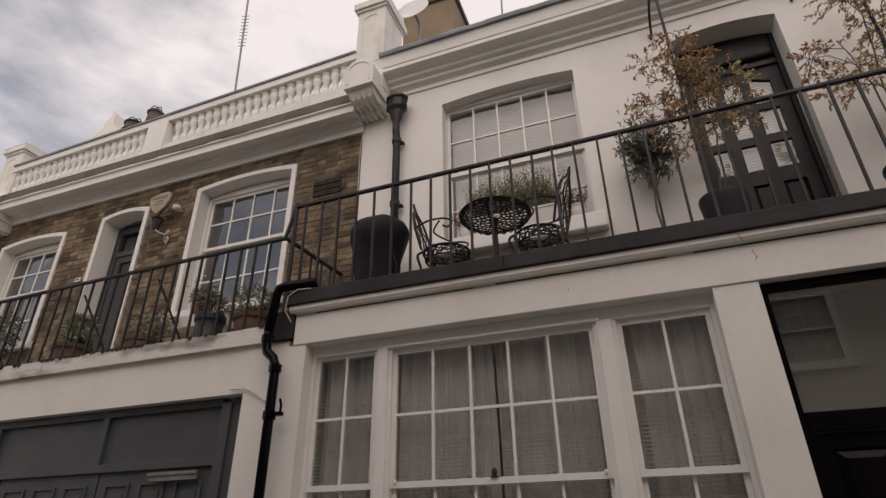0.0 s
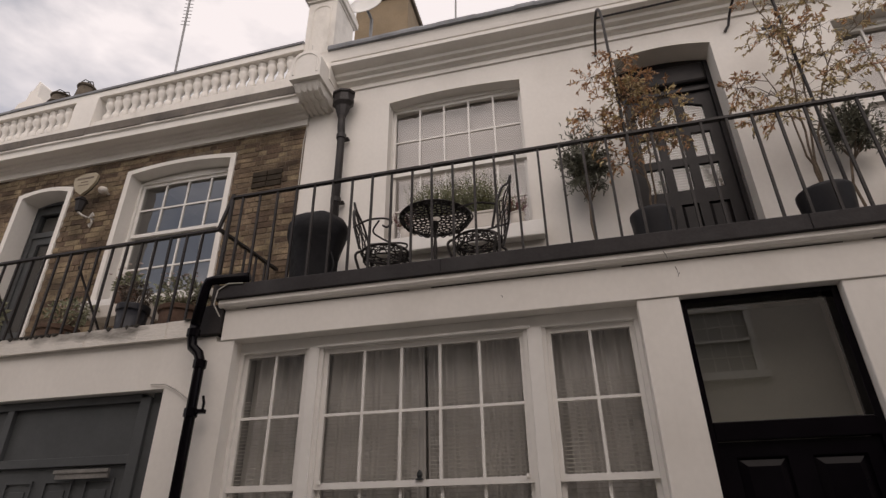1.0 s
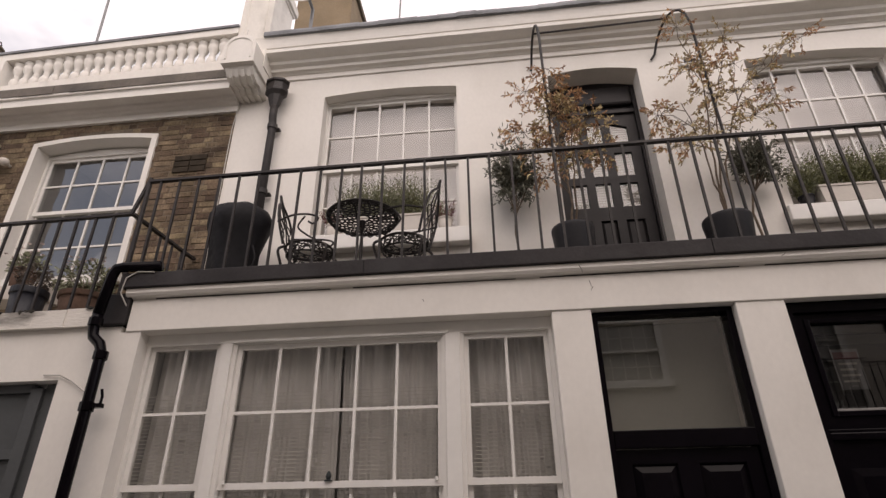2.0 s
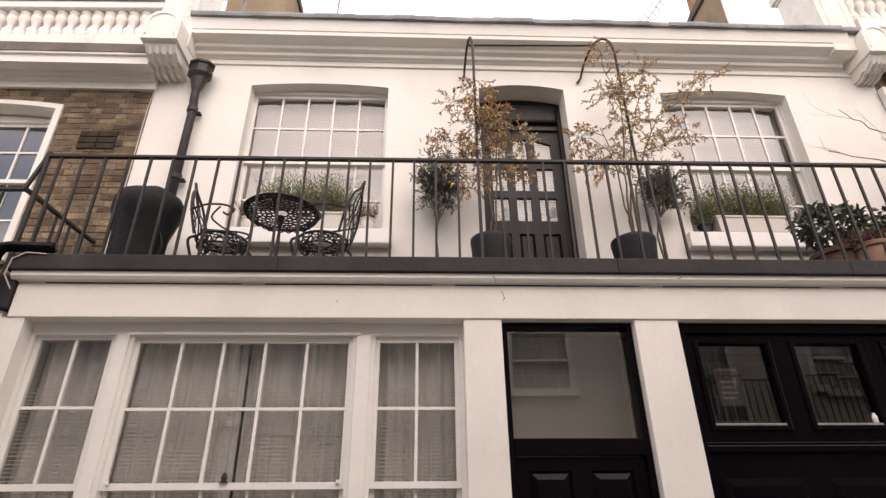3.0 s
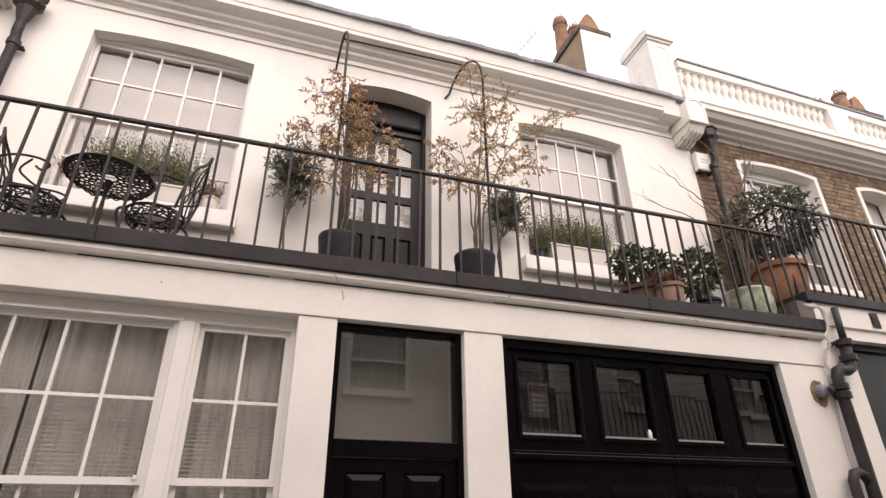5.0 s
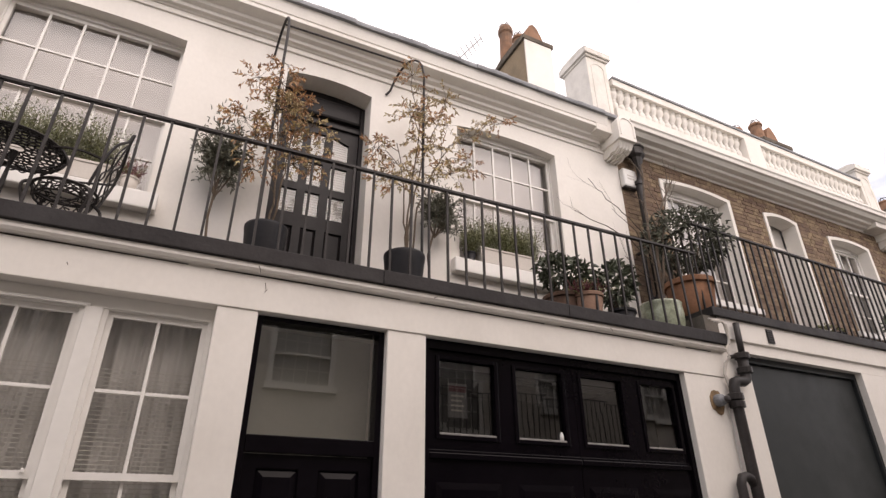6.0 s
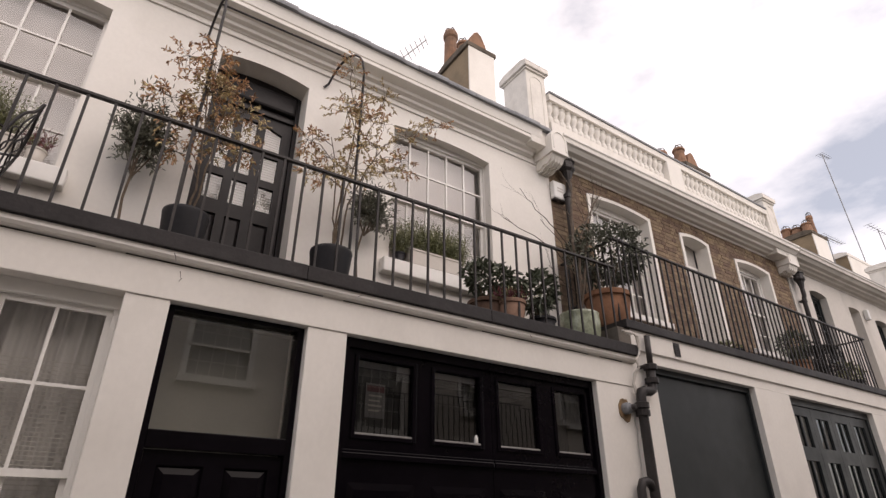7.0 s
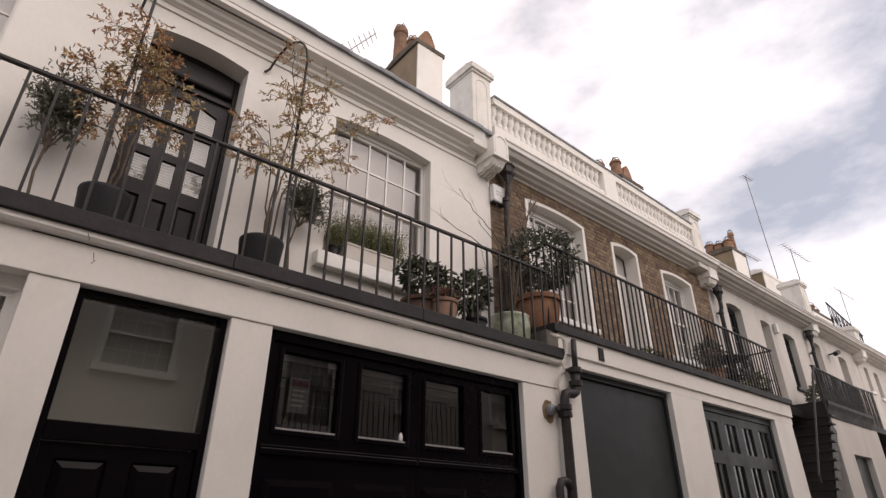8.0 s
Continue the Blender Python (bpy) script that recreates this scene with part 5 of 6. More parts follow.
prism(bm, [(-0.15, 0.58), (-0.07, 0.6), (0.13, 0.61), (0.165, 0.575), (0.15, 0.495), (0.09, 0.4), (0.0, 0.33), (-0.09, 0.4), (-0.14, 0.495)], -0.19, -0.16)
part("backing", bm, IRON, w)
bm = bmesh.new()
box(bm, -0.12, 0.13, -0.225, -0.219, 0.545, 0.57)
box(bm, -0.05, 0.06, -0.225, -0.219, 0.495, 0.508)
box(bm, -0.08, 0.08, -0.225, -0.219, 0.45, 0.462)
part("lettering", bm, material("faded_brown_lettering", (0.17, 0.13, 0.09), 0.7, vary=0.3), shield)
bm = bmesh.new()
lathe(bm, [(0.02, 0.1), (0.04, 0.105), (0.065, 0.24), (0.085, 0.255), (0.05, 0.3), (0.02, 0.32)], 6, (-0.02, -0.16, 0))
part("lantern", bm, IRON, w)
bm = bmesh.new()
lathe(bm, [(0.01, -0.05), (0.05, -0.03), (0.06, 0.0), (0.05, 0.03), (0.01, 0.05)], 12, (0.2, -0.1, 0.42))
part("knob", bm, PLANTER, w, smooth=True)
bm = bmesh.new()
tube(bm, [(-0.02, -0.16, 0.1), (0.04, -0.14, 0.05), (0.08, -0.08, 0.04), (0.12, -0.05, 0.09), (0.08, -0.04, 0.13), (0.05, -0.04, 0.09), (0.08, -0.04, 0.06), (0.1, -0.03, -0.01), (0.07, -0.02, -0.06), (0.04, -0.02, -0.02), (0.06, 0.0, 0.01)], 0.013, 6)
tube(bm, [(0.08, -0.06, 0.06), (0.08, 0.0, 0.06)], 0.013, 6)
part("bracket", bm, SOFT_GREY, w)
bm = bmesh.new()
tube(bm, [(0.2, -0.1, 0.42), (0.2, 0.0, 0.42)], 0.015, 6)
part("knob_arm", bm, SOFT_GREY, w)
w = base("door_plate", -7.03, 0.985, 4.77, label="tiny white enamel plate on the brick beside a door", category="plate")
boxed("plate", ALARM, (-0.045, 0.045, -0.012, 0.0, -0.03, 0.03), w)
boxed("lettering", IRON, (-0.025, 0.025, -0.0145, -0.0125, -0.012, 0.012), w)
w = base("wall_light", 16.2, 0.99, 6.05, label="small white bulkhead light on a cream wall", category="wall lamp")
bm = bmesh.new()
box(bm, -0.06, 0.06, -0.1, 0, 0, 0.26, 0.02)
part("case", bm, ALARM, w)
w = base("wall_light", 20.1, 0.99, 6.2, label="black spotlight on a bracket on a cream wall", category="wall lamp")
bm = bmesh.new()
tube(bm, [(0, 0, 0), (0, -0.2, 0.02)], 0.025, 6)
tube(bm, [(-0.15, -0.22, -0.04), (0.18, -0.22, 0.07)], 0.07, 8)
part("case", bm, IRON, w)
w = base("wall_plaque", 2.62, 0.985, 6.22, label="small white oval plaque behind the climbing tree", category="plaque")
bm = bmesh.new()
lathe(bm, [(0.13, 0), (0.13, 0.012)], 20, squash=0.62)
bmesh.ops.rotate(bm, verts=bm.verts, matrix=Matrix.Rotation(radians(90), 3, "X"))
part("plate", bm, ALARM, w)
bm = bmesh.new()
box(bm, -0.08, 0.08, -0.016, -0.012, -0.02, 0.02)
part("lettering", bm, IRON, w)

# ---- chimneys, aerials, dish ----
def pot(bm, x, y, z, r=0.13, h=0.45):
    lathe(bm, [(r, 0), (r * 0.9, 0.05), (r * 0.78, h * 0.8), (r * 0.95, h * 0.84), (r * 0.95, h * 0.92), (r * 0.8, h), (r * 0.6, h), (r * 0.6, h * 0.9)], 14, (x, y, z))


SOOT_TAN = material("sooty_flaunching", (0.10, 0.08, 0.06), 0.95, vary=0.35, coarse=5, grain=40, dirt=(0.22, 0.18, 0.13), dirt_amount=0.6, bump=0.8, bump_scale=30)


def chimney(label, x0, x1, y0, y1, z0, z1, pots, face=None, pitched=False, peak=None):
    c = base("chimney", (x0 + x1) / 2, (y0 + y1) / 2, z0, label=label, category="chimney", group="chimneys")
    w, d, h = (x1 - x0) / 2, (y1 - y0) / 2, z1 - z0
    bm = bmesh.new()
    box(bm, -w, w, -d, d, 0, h - 0.2, 0.01)
    part("shaft", bm, RENDER_TAN, c)
    bm = bmesh.new()
    box(bm, -w - 0.05, w + 0.05, -d - 0.05, d + 0.05, h - 0.2, h - 0.08, 0.012)
    prism(bm, [(-d - 0.03, h - 0.08), (d + 0.03, h - 0.08), (d * 0.6, h), (-d * 0.6, h)], -w - 0.03, w + 0.03, "x")
    part("cap", bm, STUCCO if face and x0 > 13 and not pots else SOOT_TAN, c)
    if face:
        boxed("painted_face", STUCCO, (-w, w, -d - 0.03, -d - 0.004, 0, h - 0.2), c)
    for px, py, r, hh in pots:
        bm = bmesh.new()
        pot(bm, px, py, h, r, hh)
        clay = part("chimney_pot", bm, SOOT_TAN if peak else CLAY, c)
        bm = bmesh.new()
        for k in range(4):
            tube(bm, [(px + r * 0.8 * math.cos(k * 1.57), py + r * 0.8 * math.sin(k * 1.57), h + hh), (px + r * 0.5 * math.cos(k * 1.57), py + r * 0.5 * math.sin(k * 1.57), h + hh + 0.12), (px, py, h + hh + 0.15)], 0.012, 5)
        part("cowl", bm, IRON, clay)
    if pitched:
        bm = bmesh.new()
        prism(bm, [(-0.26, h - 0.02), (0.26, h - 0.02), (0.2, h + 0.2), (0.1, h + 0.42), (0.0, h + 0.5), (-0.1, h + 0.42), (-0.2, h + 0.2)], -d * 0.85, -d * 0.3)
        part("hood", bm, CLAY, c)
    if peak:
        px, pw, ph = peak
        bm = bmesh.new()
        prism(bm, [(px - pw, h), (px + pw, h), (px + pw * 0.75, h + ph * 0.25), (px + pw * 0.35, h + ph * 0.4), (px + pw * 0.3, h + ph * 0.88), (px + pw * 0.1, h + ph), (px - pw * 0.1, h + ph * 0.7), (px - pw * 0.3, h + ph * 0.62), (px - pw * 0.4, h + ph * 0.3), (px - pw * 0.85, h + ph * 0.24)], -d * 0.9, -d * 0.3)
        part("broken_peak", bm, STUCCO if face else RENDER_TAN, c)
    return c


chimney("tall tan rendered chimney with dark edges", -3.1, -2.05, 3.0, 4.1, 6.5, 10.9, [(-0.2, 0, 0.14, 0.4), (0.25, 0, 0.14, 0.4)])
chimney("chimney with a white front, tan sides and clay pots", 5.89, 6.58, 3.0, 4.15, 6.6, 11.08, [(-0.12, 0.4, 0.19, 1.2), (-0.05, 0.0, 0.16, 0.55)], True, True)
chimney("white chimney with clay pots beyond a balustrade", 13.45, 14.5, 3.0, 4.0, 6.6, 10.9, [(-0.38, 0.26, 0.19, 0.75), (-0.36, -0.28, 0.19, 0.55)], True, True)
chimney("broad tan chimney with a row of stumpy pots", 20.3, 21.3, 3.0, 4.0, 6.6, 10.75, [(-0.2, -0.32, 0.19, 0.35), (-0.2, 0.02, 0.21, 0.3), (-0.2, 0.36, 0.2, 0.4), (0.15, -0.35, 0.12, 0.75)], True)
chimney("low broken white chimney with dark pots", -11.0, -9.1, 3.0, 4.0, 6.4, 9.95, [(0.0, -0.3, 0.24, 0.26), (0.6, -0.3, 0.2, 0.42)], True, False, (-0.68, 0.4, 0.75))
chimney("tan chimney further up the lane", 25.0, 26.0, 3.0, 4.0, 6.6, 10.05, [(-0.3, 0, 0.2, 0.6), (0.2, 0, 0.2, 0.4)])
chimney("broad white chimney above a party pier", 22.7, 24.6, 3.0, 4.0, 6.6, 10.55, [], True)
chimney("white chimney further up the lane", 27.4, 29.9, 3.0, 4.0, 6.6, 10.1, [(-0.9, 0, 0.22, 0.5), (-0.3, 0, 0.22, 0.4), (0.5, 0, 0.22, 0.6), (1.0, 0, 0.22, 0.5)], True)


def aerial(label, x, y, z0, z1, lean, length, elements, turn, low=7.0, rise=0.12):
    a = base("aerial", x, y, low, turn, label=label, category="aerial", group="roof aerials")
    bm = bmesh.new()
    tube(bm, [(0, 0, 0), (0, 0, z0 - low), (lean, 0, z1 - low)], 0.017, 6)
    part("mast", bm, STEEL, a)
    bm = bmesh.new()
    t = z1 - low - 0.1
    tube(bm, [(lean - length * 0.3, 0, t), (lean + length * 0.7, 0, t + rise)], 0.012, 5)
    for k in range(elements):
        u = -0.3 + k / max(elements - 1, 1)
        h = 0.16 - 0.06 * k / elements
        tube(bm, [(lean + u * length, -h, t + rise * (u + 0.3)), (lean + u * length, h, t + rise * (u + 0.3))], 0.007, 4)
    part("antenna", bm, STEEL, a)
    return a


a = base("aerial", -7.0, 3.0, 6.8, label="tall thin mast with a spiky vertical aerial", category="aerial", group="roof aerials")
bm = bmesh.new()
tube(bm, [(0, 0, 0), (0.0, 0, 3.2), (-0.2, 0, 6.3)], 0.022, 6)
part("mast", bm, STEEL, a)
bm = bmesh.new()
for k in range(10):
    z, r = 4.6 + k * 0.11, 0.10
    tube(bm, [(-0.1 - r - k * 0.007, 0, z + 0.02), (-0.1 + r - k * 0.007, 0.03, z - 0.02)], 0.008, 4)
part("antenna", bm, STEEL, a)
a = base("aerial", 4.3, 3.0, 7.0, label="small tilted yagi aerial above a lead roof edge", category="aerial", group="roof aerials")
bm = bmesh.new()
tube(bm, [(-0.1, 0, 0), (-0.1, 0, 2.45)], 0.016, 6)
part("mast", bm, STEEL, a)
bm = bmesh.new()
tube(bm, [(-0.13, 0, 2.43), (0.54, 0, 3.44)], 0.011, 5)
for k in range(7):
    u, h = k / 6, 0.13 - 0.05 * k / 6
    tube(bm, [(-0.06 + 0.59 * u - h, -0.05, 2.54 + 0.88 * u + h * 0.66), (-0.06 + 0.59 * u + h, 0.05, 2.54 + 0.88 * u - h * 0.66)], 0.008, 4)
part("antenna", bm, STEEL, a)
aerial("tall aerial mast above the row", 24.3, 3.0, 10.8, 15.3, -0.4, 0.9, 6, 0)
aerial("yagi aerial on a bent mast", 21.45, 3.0, 9.6, 10.8, 0.05, 1.7, 11, 0)
aerial("yagi aerial above a white chimney", 27.1, 3.0, 10.6, 12.75, -0.1, 3.2, 12, 0)
aerial("far yagi aerial above the roofs", 32.9, 3.0, 10.6, 12.3, 0.0, 3.0, 10, 0)
aerial("thin aerial mast behind a tan chimney", -1.3, 3.5, 8.0, 12.5, 0.1, 0.5, 3, 30)
s = base("satellite_dish", -2.2, 1.6, 7.0, label="pale satellite dish behind the party pier", category="satellite dish")
bm = bmesh.new()
lathe(bm, [(0.02, 0.0), (0.15, 0.02), (0.27, 0.07), (0.27, 0.08), (0.15, 0.03), (0.02, 0.01)], 20)
bmesh.ops.rotate(bm, verts=bm.verts, matrix=Matrix.Rotation(radians(75), 3, "X"))
bmesh.ops.translate(bm, verts=bm.verts, vec=(-0.05, 0, 1.75))
part("dish", bm, ALARM, s, smooth=True)
bm = bmesh.new()
tube(bm, [(0, 0.1, 0), (0, 0.1, 1.6), (-0.05, 0.02, 1.75)], 0.025, 8)
part("pole", bm, STEEL, s)


# ---- plants ----
def leaf(bm, p, d, length, width, curl=0.15):
    """One small folded leaf."""
    d = d.normalized()
    side = d.cross(Vector((random.uniform(-1, 1), random.uniform(-1, 1), random.uniform(0.2, 1)))).normalized() * width
    up = side.cross(d).normalized() * length * curl
    a, b, c, e, f, g = (bm.verts.new(q) for q in (p, p + d * length * 0.3 + side * 0.85 + up, p + d * length * 0.68 + side * 0.8 + up * 0.6, p + d * length - up, p + d * length * 0.68 - side * 0.8 + up * 0.6, p + d * length * 0.3 - side * 0.85 + up))
    bm.faces.new((a, b, c, e)), bm.faces.new((a, e, f, g))


def rnd(a):
    return Vector((random.uniform(-a, a), random.uniform(-a, a), random.uniform(-a, a)))


def round_pot(parent, r, h, mat, name="pot", rim=True):
    bm = bmesh.new()
    prof = [(r * 0.78, 0), (r * 0.8, 0.02), (r * 0.97, h * 0.85)] + ([] if rim else [(r, h * 0.95), (r * 0.99, h), (r * 0.92, h), (r * 0.9, h * 0.9)])
    lathe(bm, prof, 28)
    body = part(name, bm, mat, parent, smooth=True)
    if rim:
        bm = bmesh.new()
        lathe(bm, [(r * 0.97, h * 0.845), (r * 1.045, h * 0.855), (r * 1.055, h * 0.87), (r * 1.055, h * 0.98), (r * 1.04, h), (r * 0.93, h), (r * 0.9, h * 0.97), (r * 0.9, h * 0.86)], 28)
        part("rim", bm, mat, body)
    bm = bmesh.new()
    lathe(bm, [(r * 0.9, h * 0.86), (r * 0.9, h * 0.9), (r * 0.3, h * 0.93)], 16)
    part("soil", bm, SOIL, body)


def spray(wood, leaves, p, d, size):
    """A short twig of narrow leaflets, set in loose pairs and ending in a star."""
    d = d.normalized()
    tip = p + d * size + Vector((0, 0, -0.25 * size))
    tube(wood, [p, p.lerp(tip, 0.5) + Vector((0, 0, 0.012)), tip], 0.0016, 4, 0.5)
    for u in (0.2, 0.4, 0.6, 0.8):
        at = p.lerp(tip, u)
        for _ in range(2):
            leaf(leaves, at, d * 0.5 + rnd(0.9) + Vector((0, 0, -0.3)), random.uniform(0.03, 0.05), random.uniform(0.0058, 0.0092))
    for _ in range(3):
        leaf(leaves, tip, d * 0.8 + rnd(0.75) + Vector((0, 0, -0.25)), random.uniform(0.034, 0.056), random.uniform(0.0058, 0.0092))


def feathery_tree(label, x, y, z, pot_r, pot_h, stems, clusters, leaf_mats, seed, thick=1.5):
    """A thin-stemmed potted tree; each cluster (along x, height, spread, twigs) is a bough end with sprays of leaflets."""
    random.seed(seed)
    t = base("potted_tree", x, y, z, label=label, category="potted tree", group="autumn trees in pots")
    round_pot(t, pot_r, pot_h, PLASTIC, rim=False)
    bms = [bmesh.new() for _ in leaf_mats]
    lines = []
    for k, line in enumerate(stems):
        pts = [Vector((0.03 * k, 0.02 * k, pot_h * 0.85))] + [Vector((a, b, c)) for a, b, c in line]
        fine = []
        for p, q in zip(pts, pts[1:]):
            fine += [p.lerp(q, u / 4) + rnd(0.01) for u in range(4)]
        fine.append(pts[-1])
        lines.append(fine)
    woods = [bmesh.new() for _ in lines]
    for cx, cz, r, n in clusters:
        c = Vector((cx, random.uniform(-0.16, 0.14), cz))
        k = min(range(len(lines)), key=lambda i: min((q - c).length for q in lines[i]))
        below = [q for q in lines[k] if q.z < c.z - 0.1 * r] or lines[k][:1]
        root = min(below, key=lambda q: (q - c).length + 0.4 * abs(c.z - q.z - 0.25))
        tube(woods[k], [root, root.lerp(c, 0.55) + Vector((0, 0, 0.06)) + rnd(0.02), c], 0.0042, 5, 0.5)
        bm = random.choice(bms)
        for _ in range(int(n * thick)):
            d = Vector((random.gauss(0, 1), random.gauss(0, 0.8), random.gauss(0.1, 0.7))).normalized()
            p = c + Vector((d.x * r, d.y * r, d.z * r)) * random.uniform(0.15, 1.25)
            tube(woods[k], [c, c.lerp(p, 0.6) + rnd(0.012), p], 0.0019, 4, 0.6)
            spray(woods[k], bm if random.random() < 0.7 else random.choice(bms), p, d + rnd(0.4), random.uniform(0.07, 0.14))
    for fine, wood in zip(lines, woods):
        bm = bmesh.new()
        tube(bm, fine, 0.0105, 6, 0.35)
        stem = part("stem", bm, BARK, t)
        part("twig_spray", wood, BARK, stem)["kind"] = "stuff"
    for bm, m in zip(bms, leaf_mats):
        part("foliage", bm, m, t)
    return t


feathery_tree("slender tree with orange autumn leaves in a black pot", 1.0, 0.45, 3.448, 0.185, 0.44,
              [[(0.03, 0, 0.8), (0.0, 0.02, 1.25), (-0.07, 0.0, 1.75), (-0.08, 0.0, 2.3)], [(0.07, -0.03, 0.9), (0.1, -0.04, 1.4), (0.16, -0.05, 1.85)]],
              [(-0.08, 2.25, 0.07, 5), (-0.28, 2.1, 0.10, 7), (-0.08, 1.95, 0.13, 14), (0.12, 1.9, 0.10, 10), (-0.05, 1.68, 0.14, 16), (-0.34, 1.53, 0.12, 9), (-0.22, 1.4, 0.12, 10), (0.02, 1.5, 0.15, 16),
               (0.26, 1.55, 0.11, 9), (0.42, 1.62, 0.08, 5), (0.17, 1.24, 0.13, 11), (0.36, 1.25, 0.09, 6), (-0.20, 1.05, 0.06, 4), (-0.20, 0.92, 0.05, 3), (0.02, 1.78, 0.12, 8)],
              (LEAF_ORANGE, LEAF_YELLOW, LEAF_ORANGE), 11, 2.0)
feathery_tree("tall tree with yellowing leaves in a black pot", 2.29, 0.45, 3.448, 0.20, 0.44,
              [[(0.02, 0, 0.9), (0.08, 0.0, 1.5), (0.14, 0.0, 2.1), (0.02, 0.0, 2.6)], [(0.06, 0.03, 0.9), (0.16, 0.03, 1.5), (0.3, 0.02, 2.0), (0.46, 0.0, 2.5)], [(-0.02, -0.03, 0.8), (-0.06, -0.05, 1.3), (-0.14, -0.05, 1.7)], [(0.12, -0.02, 1.0), (0.3, -0.02, 1.5), (0.5, 0, 1.9), (0.85, 0.05, 2.2)]],
              [(-0.01, 2.63, 0.09, 8), (0.46, 2.55, 0.09, 9), (0.13, 2.33, 0.13, 14), (0.27, 2.15, 0.13, 12), (-0.03, 2.01, 0.13, 10), (0.17, 1.85, 0.14, 15), (0.35, 1.75, 0.13, 12), (-0.29, 1.69, 0.11, 8),
               (-0.41, 1.49, 0.09, 6), (-0.13, 1.5, 0.13, 10), (-0.26, 1.27, 0.11, 7), (-0.11, 1.19, 0.11, 9), (0.45, 1.45, 0.14, 13), (0.61, 1.65, 0.11, 8), (0.13, 1.45, 0.14, 12), (0.78, 2.2, 0.07, 4),
               (0.95, 2.32, 0.07, 5), (1.17, 2.44, 0.08, 7), (0.46, 2.15, 0.10, 6), (0.2, 2.55, 0.08, 5)],
              (LEAF_YELLOW, LEAF_YELLOW, LEAF_ORANGE), 5)


def clump(bm, centre, radii, n, length, width, droop=0.0, upward=0.0):
    """Leaves scattered through an uneven rounded volume, pointing outwards."""
    c = Vector(centre)
    lumps = [(Vector((random.gauss(0, 1), random.gauss(0, 1), random.gauss(0, 1))).normalized(), random.uniform(0.5, 1.0)) for _ in range(9)]
    for _ in range(n):
        d = Vector((random.gauss(0, 1), random.gauss(0, 1), random.gauss(0, 1))).normalized()
        stretch = max(s * max(d.dot(l), 0) for l, s in lumps)
        r = (0.45 + 0.6 * stretch) * random.uniform(0.35, 1.0) ** 0.5
        p = c + Vector((d.x * radii[0], d.y * radii[1], d.z * radii[2])) * r
        leaf(bm, p, d * 0.8 + rnd(0.95) + Vector((0, 0, upward - droop)), random.uniform(0.7, 1.2) * length, random.uniform(0.8, 1.2) * width)


def sprays(bm, centre, radii, n, length, width):
    """Leafy shoots that start near the middle of a crown and run outwards and up, leaves along each."""
    c = Vector(centre)
    for _ in range(n):
        d = Vector((random.gauss(0, 1), random.gauss(0, 1), random.gauss(0.25, 0.9))).normalized()
        start, run = random.uniform(0.0, 0.45), random.uniform(0.35, 0.75)
        p = c + Vector((d.x * radii[0], d.y * radii[1], d.z * radii[2])) * start + rnd(0.03)
        step = Vector((d.x * radii[0], d.y * radii[1], d.z * radii[2])) * run
        for j in range(14):
            u = j / 13
            q = p + step * u + Vector((0, 0, 0.06 * u * u))
            leaf(bm, q, d * 0.5 + rnd(0.9) + Vector((0, 0, 0.25)), random.uniform(0.7, 1.2) * length, random.uniform(0.8, 1.2) * width)


def olive_standard(label, x, y, z, stem_h, crown, radii, n, seed, sprigs=0):
    random.seed(seed)
    t = base("olive_tree", x, y, z, label=label, category="potted tree", group="clipped olive trees")
    boxed("planter", PLASTIC, (-0.13, 0.13, -0.12, 0.12, 0, 0.24), t, bev=0.01)
    bm = bmesh.new()
    tube(bm, [(0, 0, 0.2), (0.015, 0, stem_h * 0.4), (-0.01, 0.01, stem_h * 0.75), (crown[0] * 0.7, 0, stem_h + 0.2)], 0.014, 7, 0.7)
    for k in range(10):
        a = k * 2.4
        tube(bm, [(crown[0] * 0.5, 0, stem_h), (crown[0] + 0.5 * radii[0] * math.cos(a), 0.5 * radii[1] * math.sin(a), crown[2] + random.uniform(-0.3, 0.5) * radii[2])], 0.006, 4, 0.5)
    part("trunk", bm, BARK, t)
    bm = bmesh.new()
    sprays(bm, crown, radii, n // 12, 0.055, 0.0052)
    for k in range(sprigs):
        px = crown[0] + random.uniform(-0.55, 0.45) * radii[0]
        top = radii[2] * random.uniform(1.1, 1.9)
        for j in range(26):
            q = Vector((px + 0.05 * math.sin(j), random.uniform(-0.1, 0.05), crown[2] + top * j / 26))
            leaf(bm, q, Vector((random.uniform(-1, 1), random.uniform(-1, 1), 0.9)), 0.055, 0.0052)
    part("crown", bm, LEAF_OLIVE, t)
    return t


olive_standard("small grey-green olive tree on a thin trunk", 0.53, 0.74, 3.448, 0.8, (0.02, 0, 1.19), (0.29, 0.22, 0.38), 2300, 3, sprigs=7)
olive_standard("small grey-green olive tree on a thin trunk", 2.70, 0.78, 3.448, 0.9, (0.12, 0, 1.17), (0.26, 0.2, 0.33), 1900, 4, sprigs=2)


def trough(name, label, x, y, z, w, h, d, mat, group, grow):
    t = base(name, x, y, z, label=label, category="planter", group=group)
    bm = bmesh.new()
    prism(bm, [(-w / 2 + 0.015, 0), (w / 2 - 0.015, 0), (w / 2, h), (-w / 2, h)], -d / 2, d / 2)
    part("trough", bm, mat, t)
    boxed("rim", mat, (-w / 2 - 0.008, w / 2 + 0.008, -d / 2 - 0.008, d / 2 + 0.008, h - 0.025, h), t, bev=0.004)
    grow(t)
    return t


def tuft(parent, x0, x1, y, z, n, height, mats, lean=0.25, width=0.0035):
    """Upright narrow sprays, taller towards the middle."""
